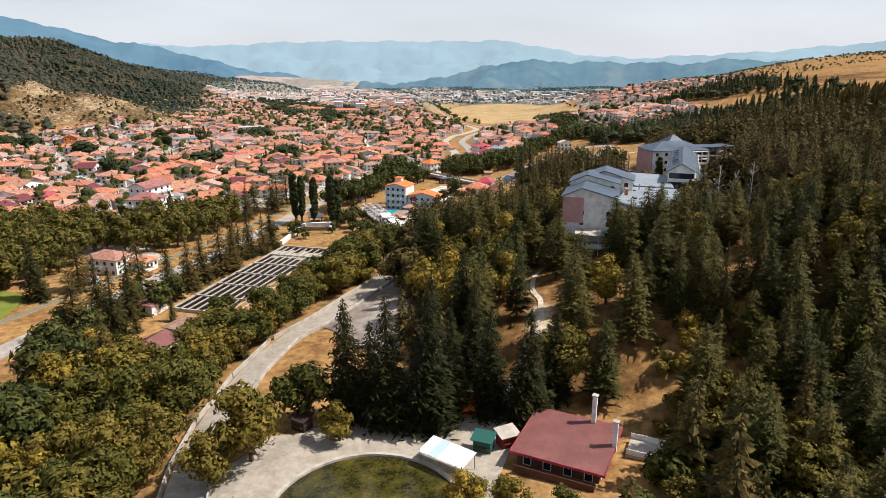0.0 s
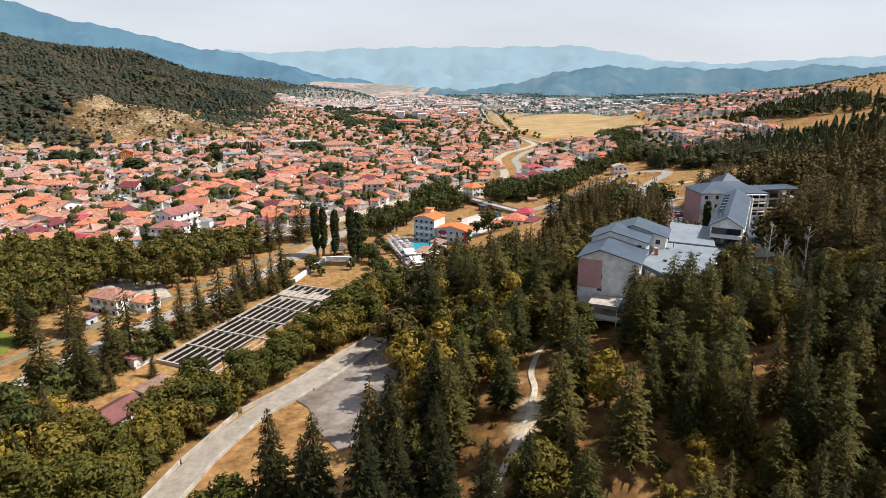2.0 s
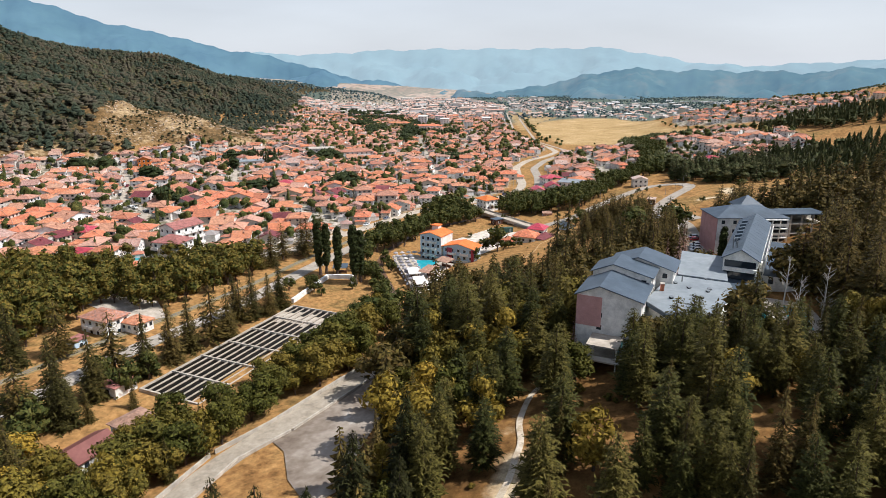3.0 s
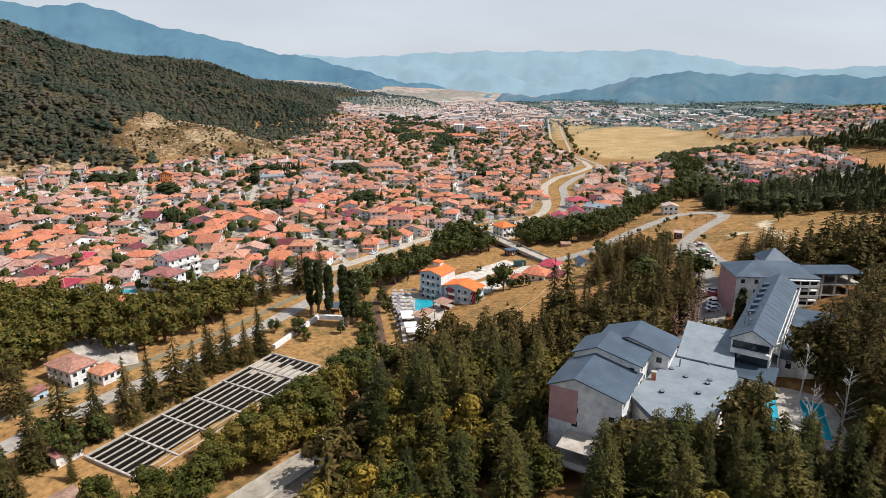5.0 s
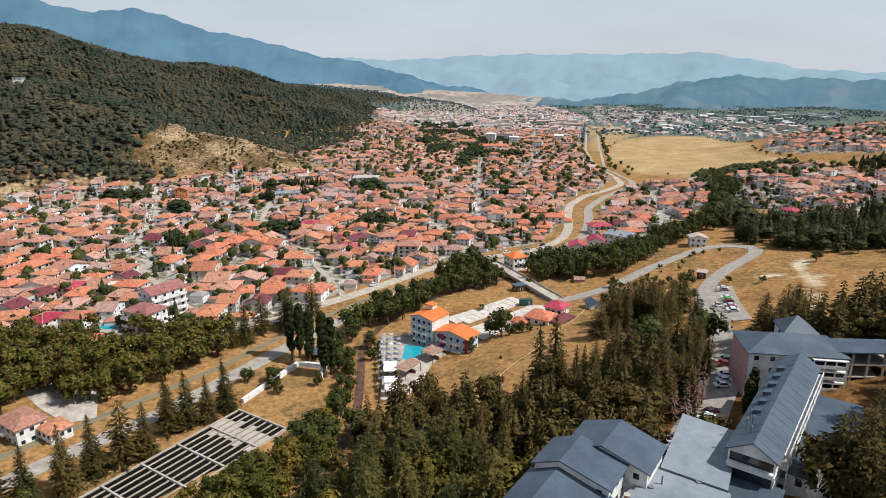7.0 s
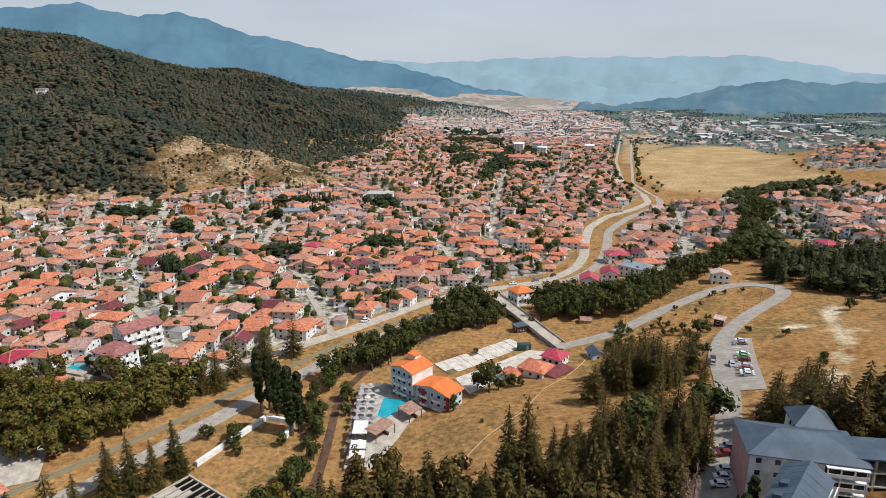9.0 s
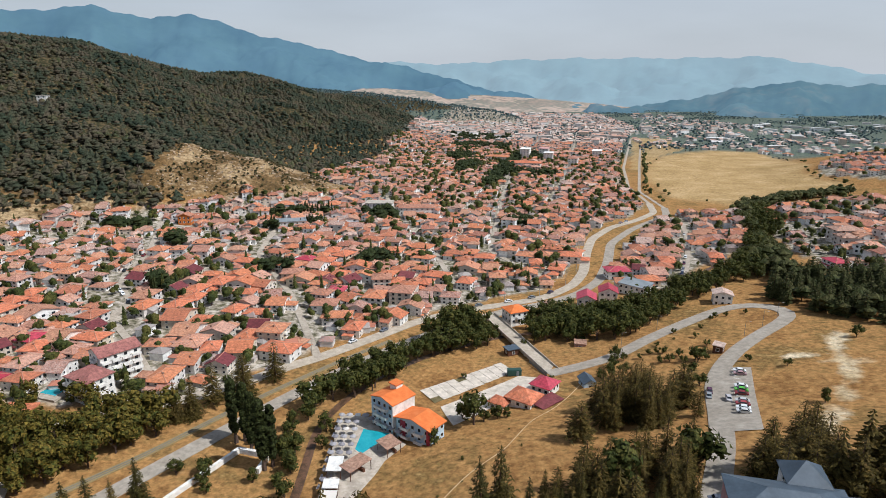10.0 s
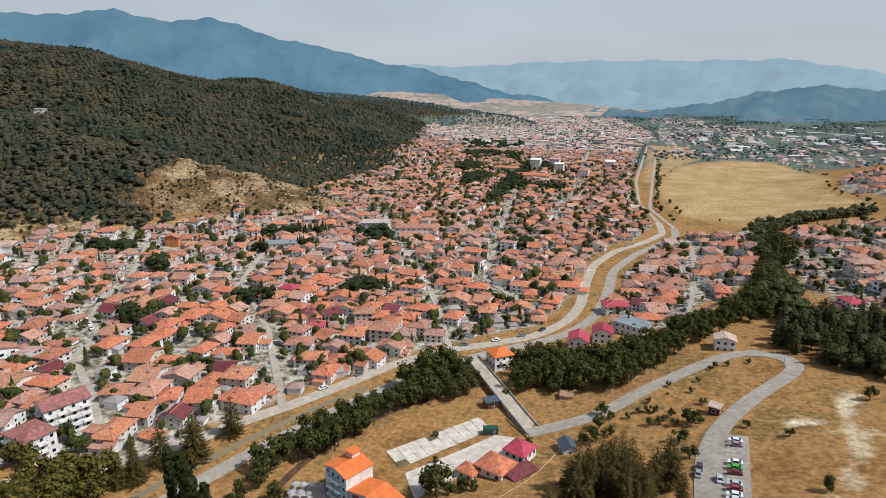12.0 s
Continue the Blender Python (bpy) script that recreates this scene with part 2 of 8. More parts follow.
# ---- mesh building ----
class Shape:
    """Collects faces of one part, with a material slot for each."""

    def __init__(self):
        self.v, self.f, self.m = [], [], []

    def add(self, verts, faces, slot=0):
        k = len(self.v)
        self.v += [tuple(p) for p in verts]
        self.f += [tuple(i + k for i in f) for f in faces]
        self.m += [slot] * len(faces)
        return self

    def box(self, x, y, z, sx, sy, sz, turn=0.0, slot=0):
        c, s = math.cos(radians(turn)), math.sin(radians(turn))
        p = [(x + a * sx / 2 * c - b * sy / 2 * s, y + a * sx / 2 * s + b * sy / 2 * c, z + h * sz)
             for h in (0, 1) for a, b in ((-1, -1), (1, -1), (1, 1), (-1, 1))]
        return self.add(p, [(3, 2, 1, 0), (4, 5, 6, 7), (0, 1, 5, 4), (1, 2, 6, 5), (2, 3, 7, 6), (3, 0, 4, 7)], slot)

    def prism(self, outline, z0, z1, slot=0):
        n = len(outline)
        z0 = z0 if hasattr(z0, "__len__") else [z0] * n
        z1 = z1 if hasattr(z1, "__len__") else [z1] * n
        p = [(x, y, z0[i]) for i, (x, y) in enumerate(outline)] + [(x, y, z1[i]) for i, (x, y) in enumerate(outline)]
        return self.add(p, [tuple(range(n - 1, -1, -1)), tuple(range(n, 2 * n))] + [(i, (i + 1) % n, n + (i + 1) % n, n + i) for i in range(n)], slot)

    def tube(self, a, b, r0, r1, n=6, slot=0, cap=True):
        a, b = Vector(a), Vector(b)
        q = (b - a).to_track_quat("Z", "Y")
        p = [c + q @ Vector((math.cos(2 * math.pi * i / n) * r, math.sin(2 * math.pi * i / n) * r, 0)) for c, r in ((a, r0), (b, r1)) for i in range(n)]
        f = [(i, (i + 1) % n, n + (i + 1) % n, n + i) for i in range(n)]
        return self.add(p, f + ([tuple(range(2 * n - 1, n - 1, -1))[::-1]] if cap else []), slot)

    def gable(self, w, d, z, rise, over=0.6, thick=0.22, slot=0, shift=0.0, ends=None):
        """Ridge along y, over a plan w by d; a slab each side. ends: slot of the gable walls."""
        r = shift * w / 2
        hw, hd = w / 2 + over, d / 2 + over
        for s in (-1, 1):
            run = abs(s * hw - r)
            drop = rise * over / (w / 2 - s * r) if w / 2 - s * r else 0
            e0, r0 = (s * hw, z - drop), (r, z + rise)
            p = [(e0[0], -hd, e0[1]), (r0[0], -hd, r0[1]), (r0[0], hd, r0[1]), (e0[0], hd, e0[1])]
            p += [(x, y, h + thick) for x, y, h in p]
            self.add(p, [(0, 1, 2, 3), (7, 6, 5, 4), (0, 4, 5, 1), (1, 5, 6, 2), (2, 6, 7, 3), (3, 7, 4, 0)] if s > 0 else
                     [(3, 2, 1, 0), (4, 5, 6, 7), (1, 5, 4, 0), (2, 6, 5, 1), (3, 7, 6, 2), (0, 4, 7, 3)], slot)
        if ends is not None:
            for y in (-d / 2, d / 2):
                self.add([(-w / 2, y, z), (w / 2, y, z), (r, y, z + rise)], [(0, 1, 2) if y < 0 else (2, 1, 0)], ends)
        return self

    def hip(self, w, d, z, rise, over=0.7, thick=0.2, slot=0):
        hw, hd = w / 2 + over, d / 2 + over
        if w > d:
            r = [(-(hw - hd), 0), (hw - hd, 0)]
        else:
            r = [(0, -(hd - hw)), (0, hd - hw)]
        if abs(hw - hd) < 0.3:
            r = [(-0.15, 0), (0.15, 0)]
        lo = [(-hw, -hd, z - 0.1), (hw, -hd, z - 0.1), (hw, hd, z - 0.1), (-hw, hd, z - 0.1)]
        up = [(x, y, h + thick) for x, y, h in lo]
        top = [(*r[0], z + thick + rise), (*r[1], z + thick + rise)]
        if w > d:
            f = [(4, 5, 9, 8), (5, 6, 9), (6, 7, 8, 9), (7, 4, 8)]
        else:
            f = [(4, 5, 8), (5, 6, 9, 8), (6, 7, 9), (7, 4, 8, 9)]
            if abs(hw - hd) < 0.3:
                f = [(4, 5, 9, 8), (5, 6, 9), (6, 7, 8, 9), (7, 4, 8)]
        return self.add(lo + up + top, f + [(3, 2, 1, 0), (0, 1, 5, 4), (1, 2, 6, 5), (2, 3, 7, 6), (3, 0, 4, 7)], slot)

    def caps(self, w, d, z, rise, hip, over=0.7, slot=0):
        """Ridge and hip tiles bedded on a roof, a little proud of it."""
        hw, hd = w / 2 + over, d / 2 + over
        top = z + rise + 0.2
        if hip:
            r = [(-(hw - hd), 0), (hw - hd, 0)] if w > d else [(0, -(hd - hw)), (0, hd - hw)]
            if abs(hw - hd) < 0.3:
                r = [(-0.15, 0), (0.15, 0)]
            runs = [((*r[0], top), (*r[1], top))]
            for sx, sy in ((-1, -1), (1, -1), (1, 1), (-1, 1)):
                e = r[0] if (sx < 0 if w > d or abs(hw - hd) < 0.3 else sy < 0) else r[1]
                runs.append(((sx * hw, sy * hd, z + 0.1), (*e, top)))
        else:
            runs = [((0, -hd + 0.1, top), (0, hd - 0.1, top))]
        for a, b in runs:
            self.tube(a, b, 0.2, 0.2, 4, slot, cap=False)
        return self

    def join(self, other, x, y, z=0.0, turn=0.0):
        """Adds another shape's faces, moved and turned, with their slots."""
        c, q, k = math.cos(radians(turn)), math.sin(radians(turn)), len(self.v)
        self.v += [(x + a * c - b * q, y + a * q + b * c, z + h) for a, b, h in other.v]
        self.f += [tuple(i + k for i in f) for f in other.f]
        self.m += other.m
        return self

    def mesh(self, name, mats, smooth=False):
        me = bpy.data.meshes.new(name)
        me.from_pydata(self.v, [], self.f)
        for m in mats:
            me.materials.append(m)
        me.polygons.foreach_set("material_index", self.m)
        if smooth:
            me.polygons.foreach_set("use_smooth", [True] * len(self.f))
        me.update()
        return me


def part(name, shape, mats, parent, label=""):
    """One mesh object under a thing or a part. shape: a Shape or a mesh that is shared."""
    me = shape if isinstance(shape, bpy.types.Mesh) else shape.mesh(name, mats if isinstance(mats, (list, tuple)) else [mats])
    ob = new(name, me)
    ob.parent = parent
    return tagged(ob, label)


def thing(name, label, category, x=0, y=0, z=0, turn=0, group="", kind=""):
    ob = new(name)
    ob.empty_display_size = 0.5
    ob.matrix_basis = pose(x, y, z, 0, 0, turn)
    return tagged(ob, label, category, group, kind)


def setting(name, shape, mats, label, category, kind="structure"):
    me = shape if isinstance(shape, bpy.types.Mesh) else shape.mesh(name, mats if isinstance(mats, (list, tuple)) else [mats])
    return tagged(new(name, me), label, category, kind=kind)


def tri_mesh(name, verts, tris, mats, slots=None):
    me = bpy.data.meshes.new(name)
    verts, tris = np.asarray(verts, np.float32), np.asarray(tris, np.int32)
    me.vertices.add(len(verts))
    me.vertices.foreach_set("co", verts.ravel())
    me.loops.add(tris.size)
    me.loops.foreach_set("vertex_index", tris.ravel())
    me.polygons.add(len(tris))
    me.polygons.foreach_set("loop_start", np.arange(0, tris.size, 3, dtype=np.int32))
    me.polygons.foreach_set("loop_total", np.full(len(tris), 3, np.int32))
    for m in mats:
        me.materials.append(m)
    if slots is not None:
        me.polygons.foreach_set("material_index", np.asarray(slots, np.int32))
    me.polygons.foreach_set("use_smooth", np.zeros(len(tris), bool))
    me.update(calc_edges=True)
    return me


def scatter_mesh(name, templates, places, mats):
    """Joins many copies of low templates (verts, tris, slots). places: rows of x, y, z, turn, width, height, which template."""
    vs, fs, ss, k = [], [], [], 0
    for n, (tv, tf, ts) in enumerate(templates):
        rows = np.array([p[:6] for p in places if p[6] == n], float)
        if not len(rows):
            continue
        c, s = np.cos(rows[:, 3]), np.sin(rows[:, 3])
        x = (tv[None, :, 0] * c[:, None] - tv[None, :, 1] * s[:, None]) * rows[:, 4:5] + rows[:, 0:1]
        y = (tv[None, :, 0] * s[:, None] + tv[None, :, 1] * c[:, None]) * rows[:, 4:5] + rows[:, 1:2]
        z = tv[None, :, 2] * rows[:, 5:6] + rows[:, 2:3]
        vs.append(np.stack([x, y, z], -1).reshape(-1, 3))
        fs.append((tf[None] + (np.arange(len(rows)) * len(tv))[:, None, None] + k).reshape(-1, 3))
        ss.append(np.tile(ts, len(rows)))
        k += len(rows) * len(tv)
    return tri_mesh(name, np.concatenate(vs), np.concatenate(fs), mats, np.concatenate(ss))

# ---- lie of the land: shape ----


def soft(v, w):
    return w * np.logaddexp(0.0, np.asarray(v, float) / w)
def ease(v, a, b):
    u = np.clip((np.asarray(v, float) - a) / (b - a), 0.0, 1.0)
    return u * u * (3 - 2 * u)
# ridge lines: (x, y, height, half-width)
RIDGES = {
    "wooded_hill": ((-1684, 327, 165, 420), (-1292, 573, 165, 400), (-920, 741, 168, 344), (-921, 904, 143, 303), (-705, 1060, 97, 232), (-542, 1032, 48, 150), (-419, 1072, 2, 90)),
    "back_hump": ((-899, 909, 86, 224), (-903, 1254, 109, 264), (-747, 1384, 61, 226), (-542, 1402, -5, 120)),
    "near_flank": ((-900, 250, 105, 260), (-640, 480, 92, 200), (-520, 560, 74, 150)),
    "bare_spur": ((-520, 560, 72, 130), (-410, 556, 54, 90), (-345, 585, 36, 75), (-250, 640, 4, 50)),
    "right_spur": ((900, 500, 120, 260), (450, 600, 55, 190), (260, 650, 20, 110), (180, 670, -4, 60)),
    "far_knoll": ((-1150, 1950, 62, 260), (-768, 1844, 40, 200), (-646, 1899, 20, 150), (-545, 1935, 8, 110), (-475, 1960, -12, 60)),
    "brown_hill": ((1300, 800, 130, 420), (700, 940, 78, 330), (480, 1040, 42, 230), (300, 1120, -5, 120)),
}
def ridge(x, y, line, base):
    best = np.zeros_like(x)
    for (xa, ya, za, wa), (xb, yb, zb, wb) in zip(line, line[1:]):
        dx, dy = xb - xa, yb - ya
        u = np.clip(((x - xa) * dx + (y - ya) * dy) / (dx * dx + dy * dy), 0, 1)
        d = np.hypot(x - xa - u * dx, y - ya - u * dy)
        w = wa + u * (wb - wa)
        top = za + u * (zb - za) - base
        best = np.maximum(best, top * (1 - np.clip(d / (1.55 * w), 0, 1) ** 2) ** 1.6)
    return best
def height(x, y):
    x, y = np.broadcast_arrays(np.asarray(x, float), np.asarray(y, float))
    d = y * 0.983 - x * 0.182
    base = -6 - 0.0185 * soft(d - 620, 60)
    base = base + 0.062 * soft(230 - y, 12) * ease(x, -75, -25)
    # town terrace rising to the west
    base = base + 0.055 * soft(-x - 70 - 0.18 * soft(d - 300, 40), 25) * (1 - ease(d, 900, 1300)) 
    # wooded slope to the east
    x0 = -20 + 62 * (1 - ease(y, 90, 124)) + 28 * ease(y, 270, 345) + 0.22 * soft(y - 520, 30)
    s = 0.245 - 0.105 * ease(y, 250, 450) - 0.06 * ease(y, 480, 800)
    rise = s * soft(x - x0, 9)
    rise = 95 * np.tanh(rise / 95) * (1 - ease(d, 650, 1100))
    base = base + rise
    out = base
    for line in RIDGES.values():
        out = np.maximum(out, base + ridge(x, y, line, base))
    return out


# ---- lie of the land ----
XS = np.concatenate([np.arange(-2600, -760, 80), np.arange(-760, -200, 13), np.arange(-200, 250, 5), np.arange(250, 800, 20), np.arange(800, 2900, 90)]).astype(float)
YS = np.concatenate([np.arange(-1000, -60, 60), np.arange(-60, 480, 5), np.arange(480, 1200, 13), np.arange(1200, 2200, 40), np.arange(2200, 4300, 120)]).astype(float)
GX, GY = np.meshgrid(XS, YS)
BUMPS = sum(a * np.sin(GX / w + p) * np.sin(GY / (w * 0.9) + 2 * p) for a, w, p in ((5, 61, 0.3), (3, 33, 1.7), (2, 17, 0.9)))
BASE = height(GX, GY)
STEEP = np.clip((BASE - 12) / 60, 0, 1)
GZ = BASE + BUMPS * STEEP * (GX < -200)
LEVEL = 1 - ease(np.hypot(GX + 10.8, GY - 71.5), 14, 21)
GZ = GZ * (1 - LEVEL) + 2.75 * LEVEL
LEVEL = 1 - ease(np.hypot(GX - 78.5, (GY - 180) / 1.3), 10, 15)
GZ = GZ * (1 - LEVEL) + float(height(77, 182)) * LEVEL
XL, YL, ZL = XS.tolist(), YS.tolist(), []


def cell_of(edges, v):
    """The last edge at or below v, by halving."""
    lo, hi = 0, len(edges)
    while lo < hi:
        m = (lo + hi) // 2
        if edges[m] <= v:
            lo = m + 1
        else:
            hi = m
    return lo - 1


def ground(x, y):
    """The height of the ground's mesh."""
    i = min(max(cell_of(XL, x), 0), len(XL) - 2)
    j = min(max(cell_of(YL, y), 0), len(YL) - 2)
    u, v = (x - XL[i]) / (XL[i + 1] - XL[i]), (y - YL[j]) / (YL[j + 1] - YL[j])
    a, b, c, d = ZL[j][i], ZL[j][i + 1], ZL[j + 1][i + 1], ZL[j + 1][i]
    return a + u * (b - a) + v * (c - b) if u > v else a + u * (c - d) + v * (d - a)


def inside(x, y, poly):
    """Whether points lie in a polygon (arrays or numbers)."""
    x, y = np.asarray(x, float), np.asarray(y, float)
    hit = np.zeros(x.shape, bool)
    for (xa, ya), (xb, yb) in zip(poly, poly[1:] + poly[:1]):
        hit ^= ((ya > y) != (yb > y)) & (x < (xb - xa) * (y - ya) / ((yb - ya) or 1e-9) + xa)
    return hit


def off_line(x, y, line):
    """The distance from points to a polyline."""
    x, y = np.asarray(x, float), np.asarray(y, float)
    best = np.full(x.shape, 1e9)
    for (xa, ya), (xb, yb) in zip(line, line[1:]):
        dx, dy = xb - xa, yb - ya
        u = np.clip(((x - xa) * dx + (y - ya) * dy) / (dx * dx + dy * dy), 0, 1)
        best = np.minimum(best, np.hypot(x - xa - u * dx, y - ya - u * dy))
    return best


def within(x, y, poly):
    """Whether one point lies in a polygon."""
    hit = False
    xa, ya = poly[-1]
    for xb, yb in poly:
        if (ya > y) != (yb > y) and x < (xb - xa) * (y - ya) / (yb - ya) + xa:
            hit = not hit
        xa, ya = xb, yb
    return hit


def near_line(x, y, lines, gap):
    """Whether one point lies nearer than gap to any of some polylines."""
    for line in lines:
        xa, ya = line[0]
        for xb, yb in line[1:]:
            if min(xa, xb) - gap < x < max(xa, xb) + gap and min(ya, yb) - gap < y < max(ya, yb) + gap:
                dx, dy = xb - xa, yb - ya
                u = min(1.0, max(0.0, ((x - xa) * dx + (y - ya) * dy) / (dx * dx + dy * dy)))
                if math.hypot(x - xa - u * dx, y - ya - u * dy) < gap:
                    return True
            xa, ya = xb, yb
    return False


SCAR = [(-364, 548), (-352, 520), (-340, 496), (-322, 492), (-308, 506), (-296, 512), (-281, 540), (-262, 558), (-246, 584), (-240, 620), (-252, 654), (-296, 676), (-342, 664), (-378, 630), (-386, 590)]
# gullies worn into the bare spur
ALONG = 0.5 * GX + 0.86 * GY
GZ = GZ + np.where(inside(GX, GY, SCAR), 3.4 * np.abs(np.sin(ALONG / 13 + 1.5 * np.sin(GX / 24))) + 2.2 * np.sin(ALONG / 6.5 + GX / 17), 0.0)
ZL += GZ.tolist()
TOWN = [(-365, 365), (-300, 290), (-215, 240), (-168, 246), (-130, 262), (-97, 285), (-88, 322), (-66, 372), (-44, 415), (-10, 452), (0, 500), (-9, 560), (-8, 600), (0, 640), (18, 680),
        (22, 740), (-12, 843), (-38, 1018), (-75, 1400), (-90, 1900), (-300, 2700), (-700, 2700), (-560, 1500), (-430, 1150), (-335, 885), (-335, 770), (-326, 705), (-305, 678), (-250, 668), (-230, 640), (-255, 578), (-295, 510), (-355, 440)]
TOWN_EAST = [(28, 480), (40, 452), (62, 470), (74, 505), (88, 530), (100, 560), (106, 630), (98, 700), (62, 700), (34, 640), (26, 570)]
TOWN_FAR_EAST = [(116, 640), (118, 590), (124, 545), (138, 498), (205, 498), (225, 600), (205, 690), (185, 725), (128, 690)]
TOWN_HILL = [(196, 960), (232, 905), (320, 830), (400, 850), (400, 940), (330, 1060), (225, 1060)]
TOWN_PLAIN = [(-60, 1350), (90, 1340), (240, 1280), (420, 1250), (900, 1700), (800, 2700), (-200, 2800), (-80, 1900)]
FIELD = [(12, 925), (3, 1045), (16, 1215), (60, 1310), (120, 1348), (165, 1330), (183, 1187), (200, 1049), (183, 993), (198, 915), (214, 873), (189, 835), (153, 808), (123, 766), (109, 742), (80, 772), (49, 788), (33, 840)]
ROAD_TOWN = [(-130, 246), (-104, 275), (-90, 296), (-83, 317), (-75, 331), (-61, 366), (-54, 385), (-38, 409), (-19, 426), (-3, 443), (7, 468), (8, 496), (2, 540), (-1, 581), (7, 626),
             (24, 662), (35, 700), (27, 746), (-2, 843), (-27, 1018), (-71, 1550)]
ROAD_RIVER = [(-112, 90), (-106, 137), (-100, 160), (-94, 189), (-83, 219), (-77, 250), (-71, 280), (-66, 303), (-58, 330), (-48, 360), (-34, 390), (-18, 415), (1, 436), (12, 451), (20, 479), (19, 520), (14, 572),
              (23, 624), (46, 690), (42, 727), (12, 815), (-7, 1028), (-32, 1325)]
ROAD_UP = [(19, 350), (28, 356), (42, 367.5), (52, 387), (67, 409.5), (77.5, 424), (88, 436), (96, 439.5), (104, 436), (112, 426), (105, 410), (98, 399), (90, 383), (84, 369), (80, 355), (78, 339), (79, 316), (79, 290), (76.5, 262), (72.5, 235), (62, 214)]
WALL_ROAD = [(-17, 184), (-25, 164), (-31, 148), (-38, 136), (-41, 118), (-41.5, 100), (-40, 86), (-37, 74), (-33, 62)]
FOREST_PATH = [(9, 92), (10.2, 98), (10.8, 104), (13.8, 109), (16.8, 114), (18.2, 118), (20.6, 123), (20.4, 129), (22.2, 134), (20.6, 141), (21.8, 149), (22.6, 154), (25, 158), (32, 166)]
RIVER = [(-18, 200), (-26, 238), (-35, 260), (-46, 285), (-47, 305), (-43, 330), (-32, 355), (-12, 382), (18, 403), (48, 440), (72, 490), (92, 530), (108, 590), (112, 660), (120, 740), (160, 800)]
ROADS = [ROAD_TOWN, ROAD_RIVER, ROAD_UP]
STREETS = [[(-123, 288), (-150, 305), (-186, 324), (-189, 341), (-212, 354), (-227, 370), (-244, 403), (-266, 430), (-300, 470)], [(-37, 409), (-59, 448), (-92, 500), (-140, 560), (-200, 640)],
           [(-241, 452), (-281, 470), (-320, 440)], [(-5, 470), (-60, 520), (-90, 640), (-120, 760), (-150, 900)], [(-75, 331), (-130, 390), (-190, 440), (-230, 520)],
           [(65, 480), (66, 530), (64, 593), (60, 650), (50, 680)], [(-60, 700), (-84, 906), (-123, 1150), (-207, 1658)], [(-120, 640), (-142, 773), (-146, 845), (-253, 1484)], [(-350, 392), (-306, 404), (-325, 425), (-318, 444)]]
BACK_YARDS = [(-420, 380), (-335, 380), (-355, 440), (-300, 508), (-330, 500), (-372, 470), (-400, 430)]

town_mask = (inside(GX, GY, TOWN) | inside(GX, GY, TOWN_EAST) | inside(GX, GY, TOWN_FAR_EAST) | inside(GX, GY, TOWN_HILL)).astype(np.float32)
wood_mask = np.zeros_like(town_mask)
wood_mask[(GX < -230) & (GZ > 15) & (GY < 1900)] = 1.0
BACK_SLOPE = [(-400, 395), (-362, 395), (-336, 440), (-342, 474), (-378, 458), (-402, 432)]
scar_mask = (inside(GX, GY, SCAR) | inside(GX, GY, BACK_SLOPE)).astype(np.float32)
wood_mask[scar_mask > 0] = 0
EAST_WOOD = [(-30, -400), (5, 60), (32, 70), (36, 96), (12, 104), (-8, 108), (-14, 150), (-10, 190), (-22, 236), (2, 240), (30, 236), (60, 250), (90, 266), (120, 290), (140, 300), (170, 330), (200, 340), (220, 440), (900, 440), (900, -400)]
SPUR_WOOD = [(103, 446), (113, 432), (124, 422), (142, 410), (170, 396), (300, 390), (900, 430), (900, 520), (300, 510), (215, 490), (150, 482), (117, 490), (108, 478)]
SPUR_TOP = [(225, 600), (215, 680), (240, 700), (450, 710), (900, 700), (900, 520), (300, 520), (240, 560)]
RIVER_HEDGE = [(100, 600), (110, 600), (114, 705), (132, 738), (164, 790), (210, 822), (206, 838), (152, 806), (120, 756), (99, 715)]
NORTH_MEADOW = [(-70, 1560), (-4, 1600), (47, 1347), (11, 1219), (-4, 1010), (-16, 1010)]
east = inside(GX, GY, EAST_WOOD) | inside(GX, GY, SPUR_WOOD) | inside(GX, GY, SPUR_TOP)
wood_mask[east] = 1.0


def grid_mesh(name, gx, gy, gz, mats):
    h, w = gx.shape
    idx = np.arange(h * w).reshape(h, w)
    a, b, c, d = idx[:-1, :-1].ravel(), idx[:-1, 1:].ravel(), idx[1:, 1:].ravel(), idx[1:, :-1].ravel()
    me = tri_mesh(name, np.stack([gx, gy, gz], -1).reshape(-1, 3), np.concatenate([np.stack([a, b, c], 1), np.stack([a, c, d], 1)]), mats)
    me.polygons.foreach_set("use_smooth", np.ones(len(me.polygons), bool))
    return me


